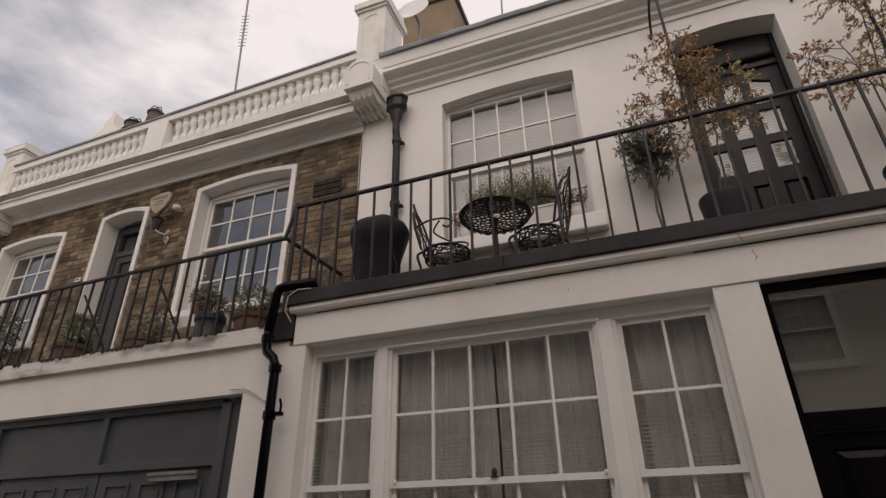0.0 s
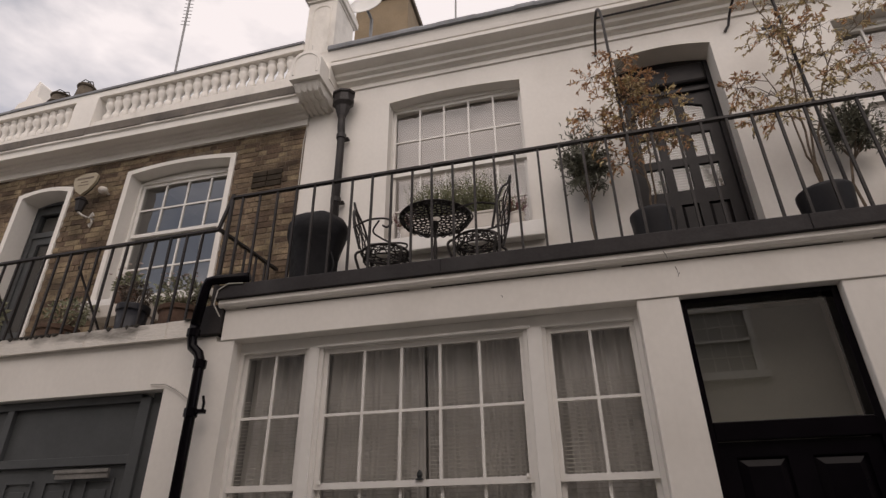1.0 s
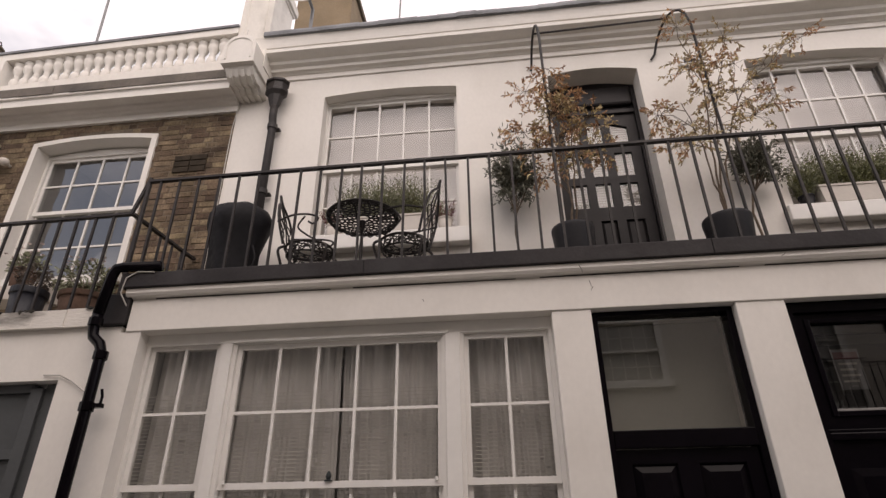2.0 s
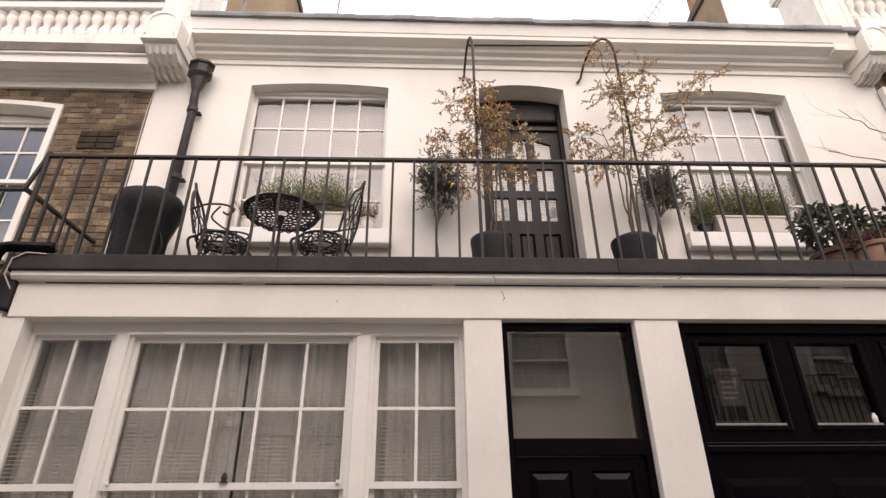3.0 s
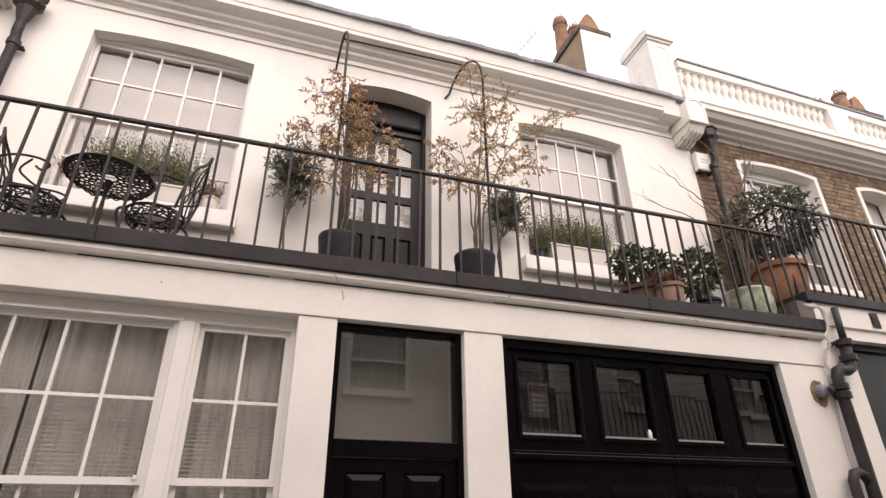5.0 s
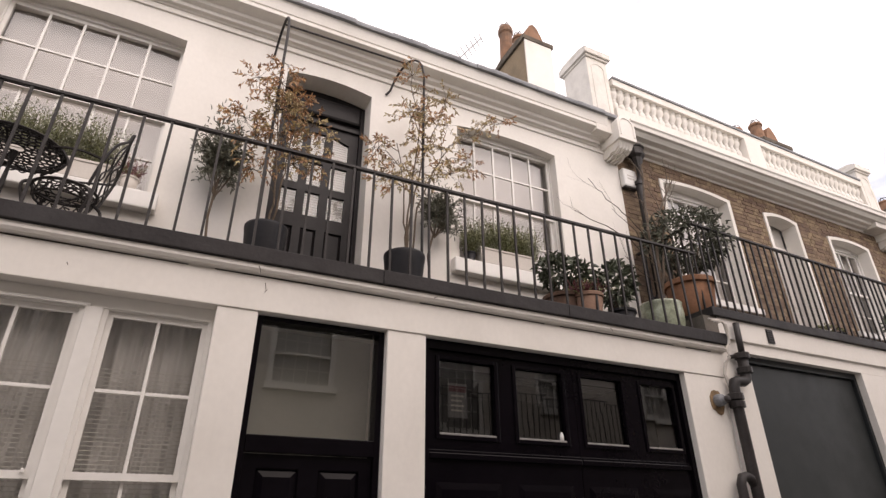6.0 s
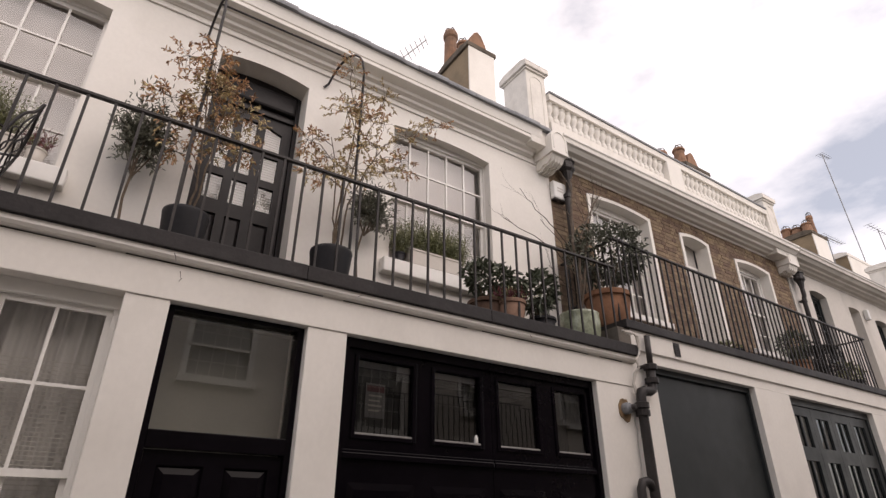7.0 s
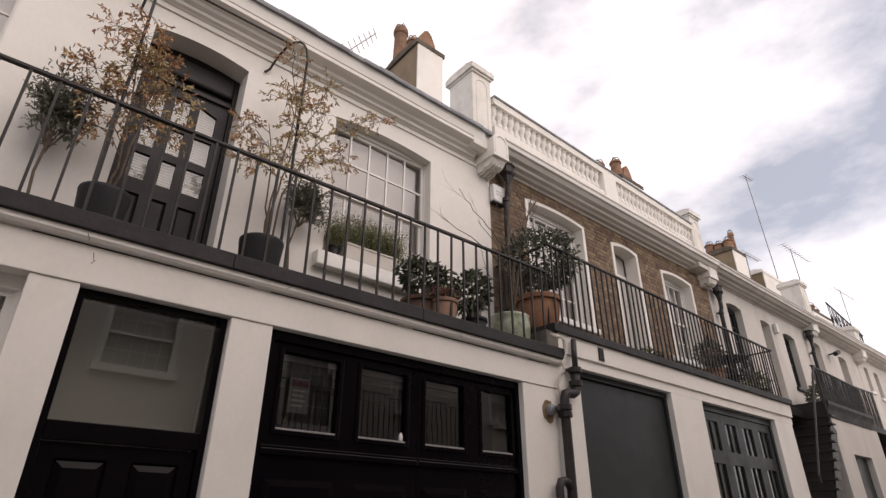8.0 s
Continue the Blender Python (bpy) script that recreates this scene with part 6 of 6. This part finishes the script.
    bms = [bmesh.new() for _ in mats]
    for _ in range(n):
        x = random.uniform(x0, x1)
        bm = random.choice(bms)
        p = Vector((x, y + random.uniform(-0.06, 0.06), z))
        d = Vector((random.gauss(0, lean), random.gauss(0, lean), 1)).normalized()
        h = height * random.uniform(0.45, 1.08)
        bend = Vector((random.uniform(-0.05, 0.05), random.uniform(-0.03, 0.03), 0))
        for j in range(12):
            u = 0.1 + 0.9 * j / 12
            q = p + d * h * u + bend * u * u
            leaf(bm, q, d * 0.8 + rnd(0.75), random.uniform(0.022, 0.04), width * random.uniform(0.5, 0.8))
    for bm, m in zip(bms, mats):
        part("foliage", bm, m, parent)


random.seed(21)
SILL_A, SILL_B = 4.252, 4.252
trough("window_box", "pale window box of grey-green lavender on a sill", -0.80, 0.98, SILL_A, 0.92, 0.18, 0.17, PLANTER, "window boxes", lambda t: tuft(t, -0.44, 0.44, 0, 0.14, 1050, 0.50, (LEAF_LAV, LEAF_LAV, LEAF_GRASS), 0.19, 0.0042))
trough("window_box", "pale window box of bushy rosemary on a sill", 3.76, 0.98, SILL_B, 0.72, 0.19, 0.17, PLANTER, "window boxes", lambda t: tuft(t, -0.33, 0.42, 0, 0.14, 1150, 0.45, (LEAF_GRASS, LEAF_LAV, LEAF_GRASS), 0.27, 0.0042))
tb = base("grass_tuft", 3.31, 0.99, SILL_B, label="loose grey-green grass in a small pot on a sill", category="potted plant", group="sill pots")
round_pot(tb, 0.07, 0.12, PLASTIC)
tuft(tb, -0.06, 0.06, 0, 0.1, 260, 0.44, (LEAF_LAV, LEAF_GRASS), 0.34, 0.0042)
for x in (-1.33, -0.17):
    h = base("heather_pot", x, 0.97, SILL_A, label="dark pink heather in a small pale pot on a sill", category="potted plant", group="sill pots")
    round_pot(h, 0.075, 0.13, PLANTER)
    tuft(h, -0.07, 0.07, 0, 0.11, 60, 0.24, (LEAF_HEATHER, LEAF_HEATHER, LEAF_GRASS), 0.3, 0.003)


def broad_shrub(name, label, x, y, z, pot_r, pot_h, mat, crown, radii, n, size, leaf_mat, seed, rim=True, group="shrubs in pots", extra=None, airy=False):
    random.seed(seed)
    t = base(name, x, y, z, label=label, category="potted plant", group=group)
    round_pot(t, pot_r, pot_h, mat, rim=rim)
    bm = bmesh.new()
    for k in range(9):
        a = k * 2.4
        tip = Vector((crown[0] + radii[0] * 0.6 * math.cos(a), crown[1] + radii[1] * 0.6 * math.sin(a), crown[2] + radii[2] * random.uniform(-0.2, 0.6)))
        tube(bm, [(0.03 * math.cos(a), 0.03 * math.sin(a), pot_h * 0.85), tip * 0.5 + Vector((0, 0, pot_h * 0.4)), tip], 0.008, 5, 0.4)
    part("stem_spray", bm, BARK, t)
    bm = bmesh.new()
    if airy:
        sprays(bm, crown, radii, n // 14, size, size * 0.16)
    else:
        clump(bm, crown, radii, n, size, size * 0.2, droop=0.1)
    part("foliage", bm, leaf_mat, t)
    if extra:
        extra(t)
    return t


def bloom(x0, x1, z, n, mat):
    def grow(t):
        bm = bmesh.new()
        for _ in range(n):
            q = Vector((random.uniform(x0, x1), random.uniform(-0.15, 0.05), z + random.uniform(-0.05, 0.06)))
            for k in range(5):
                leaf(bm, q, Vector((math.cos(k * 1.26), math.sin(k * 1.26), 0.6)), 0.025, 0.01)
        part("bloom_spray", bm, mat, t)["kind"] = "stuff"
    return grow


broad_shrub("shrub_pot", "dark glossy shrub in a brown terracotta pot", 4.10, 0.40, 3.448, 0.21, 0.30, OLD_CLAY, (0.06, 0, 0.58), (0.38, 0.28, 0.2), 520, 0.09, LEAF_DARK, 31)
PALE_CLAY = material("pale_terracotta", (0.215, 0.13, 0.092), 0.85, vary=0.14, coarse=8, dirt=(0.45, 0.34, 0.26), dirt_amount=0.5, bump=0.2, spec=0.3)
broad_shrub("heather_pot", "red heather in a paler terracotta pot on the slab", 4.25, 0.18, 3.448, 0.15, 0.27, PALE_CLAY, (0.0, 0, 0.37), (0.15, 0.12, 0.05), 60, 0.05, LEAF_GRASS, 34, extra=lambda t: tuft(t, -0.14, 0.14, 0.0, 0.23, 300, 0.19, (LEAF_HEATHER, LEAF_HEATHER, LEAF_GRASS), 0.4, 0.005))
broad_shrub("shrub_pot", "dark drooping shrub in a low black pot", 4.80, 0.30, 3.448, 0.15, 0.22, PLASTIC, (-0.03, 0, 0.52), (0.3, 0.25, 0.32), 420, 0.105, LEAF_DARK, 32)
GLOSSY = leaf_material("grey_green_leaf", (0.105, 0.11, 0.078))
broad_shrub("evergreen_bush", "broad bushy evergreen in a large terracotta pot, raised slab", 6.0, 0.33, 3.768, 0.285, 0.46, TERRACOTTA, (0.24, 0.08, 1.08), (0.66, 0.5, 0.54), 1900, 0.08, GLOSSY, 33)

# bare tree in a green glazed pot
random.seed(9)
t = base("bare_tree", 5.47, 0.36, 3.448, label="leafless branching tree in a green glazed pot", category="potted tree")
bm = bmesh.new()
lathe(bm, [(0.185, 0), (0.21, 0.03), (0.24, 0.17), (0.246, 0.29), (0.236, 0.385), (0.245, 0.41), (0.235, 0.42), (0.212, 0.41), (0.212, 0.35)], 32)
part("pot", bm, GLAZED, t, "pale green glazed pot", smooth=True)
bm = bmesh.new()
lathe(bm, [(0.211, 0.34), (0.211, 0.37), (0.1, 0.38)], 16)
part("soil", bm, SOIL, t)


def branch(bm, p, d, length, r, depth):
    pts = [p]
    for k in range(5):
        d = (d + rnd(0.16) + Vector((0, 0, 0.05))).normalized()
        pts.append(pts[-1] + d * length / 5)
    tube(bm, pts, r, 5, 0.45)
    if depth:
        for k in range(3 if depth > 1 else 2):
            i = random.randint(2, 5)
            side = Vector((random.uniform(-1, 1), random.uniform(-0.5, 0.4), random.uniform(0.2, 1.0)))
            branch(bm, pts[i], (d + side).normalized(), length * random.uniform(0.5, 0.75), r * 0.5, depth - 1)


def limb(bm, pts, r, twigs):
    """A bare limb through a few points, with thin side twigs near its end."""
    pts = [Vector(p) for p in pts]
    fine = []
    for p, q in zip(pts, pts[1:]):
        fine += [p.lerp(q, k / 4) + rnd(0.012) for k in range(4)]
    fine.append(pts[-1])
    tube(bm, fine, r * 1.35, 6, 0.4)
    for k in range(twigs):
        i = random.randint(len(fine) // 2, len(fine) - 2)
        d = (fine[i + 1] - fine[i]).normalized() + rnd(0.5) + Vector((0, 0, 0.15))
        branch(bm, fine[i], d.normalized(), random.uniform(0.25, 0.5), r * 0.35, 1)


bm = bmesh.new()
limb(bm, [(0.0, 0, 0.36), (0.06, 0.02, 0.9), (0.1, 0.05, 1.45), (0.3, 0.2, 2.1), (0.5, 0.3, 2.75)], 0.02, 4)
limb(bm, [(0.03, 0.02, 0.36), (0.12, 0.03, 0.9), (0.3, 0.1, 1.6), (0.7, 0.2, 2.2), (1.0, 0.25, 2.6)], 0.017, 4)
limb(bm, [(0.05, 0, 0.4), (0.18, 0.0, 1.0), (0.45, 0.05, 1.8), (0.72, 0.1, 2.5)], 0.014, 4)
limb(bm, [(0.08, 0.0, 1.15), (-0.25, 0.0, 1.55), (-0.55, 0.02, 1.75), (-0.77, 0.05, 2.0)], 0.0065, 1)
limb(bm, [(0.06, 0.0, 0.95), (-0.25, 0.0, 1.2), (-0.6, 0.03, 1.35), (-1.05, 0.05, 1.47)], 0.0065, 2)
limb(bm, [(0.07, 0.0, 1.0), (-0.2, -0.02, 1.35), (-0.5, 0.0, 1.6)], 0.0052, 1)
limb(bm, [(0.03, 0.0, 0.7), (-0.2, 0.0, 0.8), (-0.42, 0.0, 0.98)], 0.0052, 2)
part("branch_spray", bm, material("dark_bark", (0.095, 0.07, 0.05), 0.9, vary=0.25, coarse=20, grain=80, bump=0.6), t)

# pots on the downhill balcony
broad_shrub("flower_pot", "white-flowered plant in a terracotta trough", -4.42, 0.72, 3.75, 0.12, 0.2, OLD_CLAY, (0, 0, 0.27), (0.2, 0.14, 0.14), 170, 0.06, LEAF_LAV, 41, group="downhill balcony pots", extra=bloom(-0.15, 0.2, 0.38, 16, PETAL))
bm = bmesh.new()
box(bm, -4.75, -4.05, 0.6, 0.85, 3.60, 3.745, 0.01)
tagged(part("plant_stand", bm, PLANTER), "pale low shelf holding flower pots", "plant stand")
for x in (-4.7, -4.1):
    boxed("stand_leg", PLANTER, (x - 0.03, x + 0.03, 0.68, 0.76, 3.18, 3.6), bpy.data.objects["plant_stand"])
broad_shrub("flower_pot", "dry brown plant in a navy plastic pot", -4.02, 0.45, 3.182, 0.15, 0.42, material("navy_plastic", (0.009, 0.010, 0.016), 0.5, vary=0.1), (0, 0, 0.54), (0.2, 0.16, 0.14), 300, 0.045, leaf_material("dry_leaf", (0.12, 0.095, 0.075)), 42, group="downhill balcony pots")
broad_shrub("flower_pot", "leafy geranium with pale blooms in terracotta", -3.45, 0.45, 3.182, 0.2, 0.33, OLD_CLAY, (0.0, 0, 0.48), (0.34, 0.24, 0.2), 560, 0.05, LEAF_LAV, 43, group="downhill balcony pots", extra=bloom(-0.25, 0.25, 0.62, 22, PETAL))
broad_shrub("flower_pot", "trailing plant on the slab beside the downpipe", -3.05, 0.7, 3.182, 0.14, 0.3, PLASTIC, (0.1, 0, 0.5), (0.3, 0.2, 0.2), 360, 0.06, LEAF_GRASS, 44, group="downhill balcony pots")
broad_shrub("flower_pot", "pale geranium in a brown clay pot", -4.95, 0.5, 3.182, 0.19, 0.30, OLD_CLAY, (0.1, 0, 0.46), (0.3, 0.2, 0.15), 260, 0.06, LEAF_LAV, 45, group="downhill balcony pots", extra=bloom(0.0, 0.35, 0.52, 16, PETAL))
broad_shrub("flower_pot", "spiky plant in a terracotta pot by the door", -6.05, 0.5, 3.182, 0.2, 0.36, OLD_CLAY, (0.05, 0, 0.55), (0.16, 0.14, 0.2), 150, 0.12, LEAF_LAV, 46, group="downhill balcony pots")
broad_shrub("flower_pot", "dark shrub with pale blooms under a window", -7.75, 0.6, 3.182, 0.25, 0.35, PLASTIC, (0.0, 0, 0.7), (0.45, 0.3, 0.42), 700, 0.06, LEAF_DARK, 47, group="downhill balcony pots", extra=bloom(-0.4, 0.4, 0.6, 20, PETAL))
broad_shrub("shrub_pot", "dark bushy shrub behind a far balcony railing", 16.6, 0.5, 4.022, 0.25, 0.2, PLASTIC, (0.0, 0, 0.4), (0.9, 0.3, 0.36), 600, 0.1, LEAF_DARK, 61)
# pots and table on the uphill balcony
broad_shrub("shrub_pot", "loose shrub in a pot on the far balcony", 10.9, 0.45, 3.768, 0.2, 0.35, TERRACOTTA, (0, 0, 0.66), (0.26, 0.22, 0.32), 420, 0.075, LEAF_DARK, 51)
broad_shrub("shrub_pot", "low green plant by the raised railing", 8.6, 0.3, 3.768, 0.15, 0.15, PLASTIC, (0, 0, 0.2), (0.3, 0.15, 0.1), 150, 0.06, LEAF_GRASS, 52)
broad_shrub("shrub_pot", "bushy plant at the head of the iron steps", 13.6, 0.75, 3.9, 0.2, 0.3, PLASTIC, (0, 0, 0.4), (0.5, 0.2, 0.3), 300, 0.1, LEAF_GRASS, 53)
bm = bmesh.new()
box(bm, 13.0, 14.9, 0.45, 1.0, 3.72, 3.895)
structure("landing", bm, SLAB_BLACK, "dark landing between two balconies", "landing")

# ---- iron arch over the balcony door ----
o = base("window_ornament", -0.93, GY - 0.005, 1.868, label="small dark bird-shaped ornament on a sash rail", category="ornament")
bm = bmesh.new()
lathe(bm, [(0.03, 0.0), (0.03, 0.006), (0.014, 0.012), (0.022, 0.03), (0.016, 0.05), (0.006, 0.065)], 8, squash=0.6)
part("figure", bm, SLATE_PAINT, o)

a = base("garden_arch", 1.65, 0.4, 3.448, label="thin black metal arch spanning over the balcony door", category="garden arch")
for x, tall, skew in ((-0.74, 3.09, -0.06), (0.80, 3.13, -0.25)):
    bm = bmesh.new()
    pts = [(x, 0.0, 0), (x, 0.0, 2.0), (x, 0.0, 2.75)]
    for k in range(1, 10):
        u = math.pi * k / 10
        pts.append((x + skew * k / 11, 0.29 - 0.29 * math.cos(u), 2.8 + (tall - 2.8) * math.sin(u)))
    pts += [(x + skew, 0.58, 2.84)]
    tube(bm, pts, 0.014, 8)
    part("hoop", bm, IRON, a)
bm = bmesh.new()
tube(bm, [(-0.76, 0.27, 3.085), (0.70, 0.27, 3.125)], 0.012, 8)
part("crossbar", bm, IRON, a)

# ---- bistro set and covered barbecue ----
def scroll(bm, pts, r=0.008):
    """A smooth bar through a few points."""
    pts = [Vector(p) for p in pts]
    fine = []
    for i in range(len(pts) - 1):
        p0, p1, p2, p3 = pts[max(i - 1, 0)], pts[i], pts[i + 1], pts[min(i + 2, len(pts) - 1)]
        for k in range(5):
            u = k / 5
            fine.append(0.5 * ((2 * p1) + (p2 - p0) * u + (2 * p0 - 5 * p1 + 4 * p2 - p3) * u * u + (3 * p1 - p0 - 3 * p2 + p3) * u ** 3))
    tube(bm, fine + [pts[-1]], r, 5)


def ring(bm, c, r, t=0.006, n=14, sy=1.0):
    pts = [(c[0] + r * math.cos(2 * math.pi * k / n), c[1] + r * sy * math.sin(2 * math.pi * k / n), c[2]) for k in range(n + 1)]
    tube(bm, pts, t, 5)


def bistro_chair():
    c = base("bistro_chair", -1.39, 0.52, 3.448, 0, label="black cast-iron chair with openwork seat and back", category="chair", group="bistro set")
    bm = bmesh.new()
    ring(bm, (0, 0, 0.43), 0.22, 0.013, 24, 0.95)
    ring(bm, (0, 0, 0.43), 0.10, 0.007, 16)
    for k in range(10):
        a = 2 * math.pi * k / 10
        p, q = Vector((math.cos(a), math.sin(a), 0)), Vector((math.cos(a + 0.5), math.sin(a + 0.5), 0))
        scroll(bm, [p * 0.1 + Vector((0, 0, 0.43)), q * 0.14 + Vector((0, 0, 0.43)), p * 0.18 + Vector((0, 0, 0.43)), q * 0.215 + Vector((0, 0, 0.43))], 0.006)
    for k in range(12):
        a = 2 * math.pi * k / 12 + 0.2
        ring(bm, (0.16 * math.cos(a), 0.155 * math.sin(a), 0.428), 0.032, 0.005, 9)
    part("seat", bm, IRON, c)
    bm = bmesh.new()
    ring(bm, (0, 0, 0.345), 0.19, 0.009, 20)
    for k in range(14):
        a0, a1, a2 = (2 * math.pi * (k + u) / 14 for u in (0, 0.5, 1.0))
        scroll(bm, [(0.215 * math.cos(a0), 0.205 * math.sin(a0), 0.425), (0.2 * math.cos(a1), 0.195 * math.sin(a1), 0.35), (0.205 * math.cos(a2), 0.2 * math.sin(a2), 0.40), (0.19 * math.cos(a1), 0.185 * math.sin(a1), 0.38)], 0.006)
    part("apron", bm, IRON, c)
    bm = bmesh.new()
    scroll(bm, [(-0.19, -0.17, 0.43), (-0.24, -0.19, 0.62), (-0.28, -0.13, 0.78), (-0.31, -0.03, 0.87), (-0.33, 0.0, 0.95), (-0.31, 0.03, 0.87), (-0.28, 0.13, 0.78), (-0.24, 0.19, 0.62), (-0.19, 0.17, 0.43)], 0.011)
    for s in (-1, 1):
        scroll(bm, [(-0.21, 0.04 * s, 0.44), (-0.23, 0.12 * s, 0.54), (-0.25, 0.03 * s, 0.64), (-0.28, 0.08 * s, 0.73), (-0.31, 0.015 * s, 0.85)], 0.007)
        scroll(bm, [(-0.21, 0.14 * s, 0.46), (-0.235, 0.06 * s, 0.56), (-0.255, 0.14 * s, 0.66), (-0.27, 0.06 * s, 0.7)], 0.006)
    scroll(bm, [(-0.22, 0, 0.44), (-0.24, 0.0, 0.6), (-0.32, 0, 0.88)], 0.007)
    for v in bm.verts:
        v.co.z, v.co.x = 0.43 + (v.co.z - 0.43) * 1.2, -0.19 + (v.co.x + 0.19) * 1.12
    part("backrest", bm, IRON, c)
    for s in (-1, 1):
        bm = bmesh.new()
        scroll(bm, [(-0.26, 0.18 * s, 0.66), (-0.1, 0.24 * s, 0.68), (0.06, 0.25 * s, 0.67), (0.14, 0.24 * s, 0.63), (0.1, 0.235 * s, 0.58), (0.05, 0.23 * s, 0.61)], 0.01)
        scroll(bm, [(0.02, 0.24 * s, 0.66), (-0.04, 0.23 * s, 0.56), (0.04, 0.22 * s, 0.48), (0.12, 0.19 * s, 0.44)], 0.009)
        part("armrest", bm, IRON, c)
    for x, y in ((0.17, 0.14), (0.17, -0.14), (-0.17, 0.14), (-0.17, -0.14)):
        bm = bmesh.new()
        scroll(bm, [(x, y, 0.42), (x * 1.3, y * 1.3, 0.36), (x * 1.1, y * 1.1, 0.2), (x * 1.2, y * 1.2, 0.06), (x * 1.45, y * 1.45, 0.0)], 0.013)
        part("leg", bm, IRON, c)
    return c


ch = bistro_chair()
copy_thing(ch, pose(-0.50, 0.50, 3.448, 0, 0, 172))
random.seed(77)
tb = base("bistro_table", -0.88, 0.44, 3.448, label="round black cast-iron table with a lace-pattern top", category="table", group="bistro set")
bm = bmesh.new()
ring(bm, (0, 0, 0.735), 0.325, 0.013, 36)
ring(bm, (0, 0, 0.715), 0.30, 0.008, 30)
ring(bm, (0, 0, 0.735), 0.06, 0.008, 14)
for rad, n, rr in ((0.082, 10, 0.027), (0.122, 15, 0.027), (0.162, 19, 0.027), (0.202, 24, 0.027), (0.242, 29, 0.027), (0.280, 33, 0.026), (0.306, 36, 0.02)):
    for k in range(n):
        a = 2 * math.pi * (k + random.uniform(-0.2, 0.2)) / n + rad * 20
        ring(bm, (rad * math.cos(a), rad * math.sin(a), 0.735 + random.uniform(-0.002, 0.002)), rr * random.uniform(0.75, 1.05), 0.0066, 7, random.uniform(0.7, 1.1))
for k in range(26):
    a = 2 * math.pi * k / 26
    scroll(bm, [(0.325 * math.cos(a), 0.325 * math.sin(a), 0.735), (0.31 * math.cos(a + 0.12), 0.31 * math.sin(a + 0.12), 0.70), (0.325 * math.cos(a + 0.24), 0.325 * math.sin(a + 0.24), 0.735)], 0.006)
part("tabletop", bm, IRON, tb)
bm = bmesh.new()
lathe(bm, [(0.02, 0.1), (0.013, 0.2), (0.019, 0.4), (0.012, 0.55), (0.03, 0.7)], 12)
part("stem", bm, IRON, tb)
for k in range(3):
    a = 2 * math.pi * k / 3 + 0.5
    u = Vector((math.cos(a), math.sin(a), 0))
    bm = bmesh.new()
    scroll(bm, [u * 0.02 + Vector((0, 0, 0.22)), u * 0.12 + Vector((0, 0, 0.2)), u * 0.2 + Vector((0, 0, 0.06)), u * 0.25, u * 0.28 + Vector((0, 0, 0.02))], 0.013)
    part("leg", bm, IRON, tb)
    bm = bmesh.new()
    scroll(bm, [u * 0.03 + Vector((0, 0, 0.6)), u * 0.12 + Vector((0, 0, 0.58)), u * 0.2 + Vector((0, 0, 0.66)), u * 0.28 + Vector((0, 0, 0.72))], 0.009)
    part("brace", bm, IRON, tb)
tb.scale.z = 0.94
for x, rz in ((11.45, 0), (12.15, 180)):
    copy_thing(ch, pose(x, 0.5, 3.768, 0, 0, rz))
ft = base("bistro_table", 11.8, 0.5, 3.768, label="round dark metal table on the far balcony", category="table")
bm = bmesh.new()
lathe(bm, [(0.35, 0.7), (0.36, 0.71), (0.36, 0.725), (0.35, 0.735)], 28)
part("tabletop", bm, IRON, ft)
bm = bmesh.new()
lathe(bm, [(0.2, 0), (0.2, 0.02), (0.025, 0.05), (0.025, 0.7)], 12)
part("stem", bm, IRON, ft)

b = base("covered_barbecue", -2.10, 0.50, 3.448, label="barbecue under a slack black waterproof cover", category="barbecue")
bm = bmesh.new()
n, prof = 40, [(0.20, 0.0), (0.215, 0.06), (0.22, 0.3), (0.235, 0.5), (0.275, 0.66), (0.305, 0.76), (0.30, 0.84), (0.26, 0.92), (0.18, 0.975), (0.08, 0.995), (0.01, 1.0)]
rings = []
for i, (r, z) in enumerate(prof):
    loop = []
    for k in range(n):
        an = 2 * math.pi * k / n
        low = max(0.0, 1 - z / 0.75)
        wob = 1 + low * 0.07 * math.sin(an * 7 + 2 * math.sin(an * 2)) + 0.02 * math.sin(an * 3 + z * 9)
        loop.append(bm.verts.new((r * wob * math.cos(an), r * wob * 0.85 * math.sin(an), z + 0.008 * math.sin(an * 5))))
    rings.append(loop)
for p, q in zip(rings, rings[1:]):
    for k in range(n):
        bm.faces.new((p[k], p[(k + 1) % n], q[(k + 1) % n], q[k]))
bm.faces.new(rings[0][::-1]), bm.faces.new(rings[-1])
cover = part("cover", bm, COVER, b, smooth=True)
cover.scale.z = 0.94
bm = bmesh.new()
scroll(bm, [(0.22, -0.12, 0.45), (0.27, -0.14, 0.3), (0.23, -0.15, 0.16)], 0.01)
part("strap", bm, COVER, b)


# ---- bricks ----
brick_wall("wall_brick_downhill", -9.3, -2.66, YW, 3.18, 6.12, HL, lambda x, z: x > -5.2 and z > 4.0, (STOCK_BRICK, STOCK_BRICK_REST, MORTAR), "weathered brown stock brick wall above a balcony")
brick_wall("wall_brick_uphill", 5.862, 12.72, YW, 3.77, 6.72, HR, lambda x, z: x < 8.9 and z > 4.6, (RED_BRICK, RED_BRICK_REST, MORTAR_RED), "brown brick wall above a balcony")
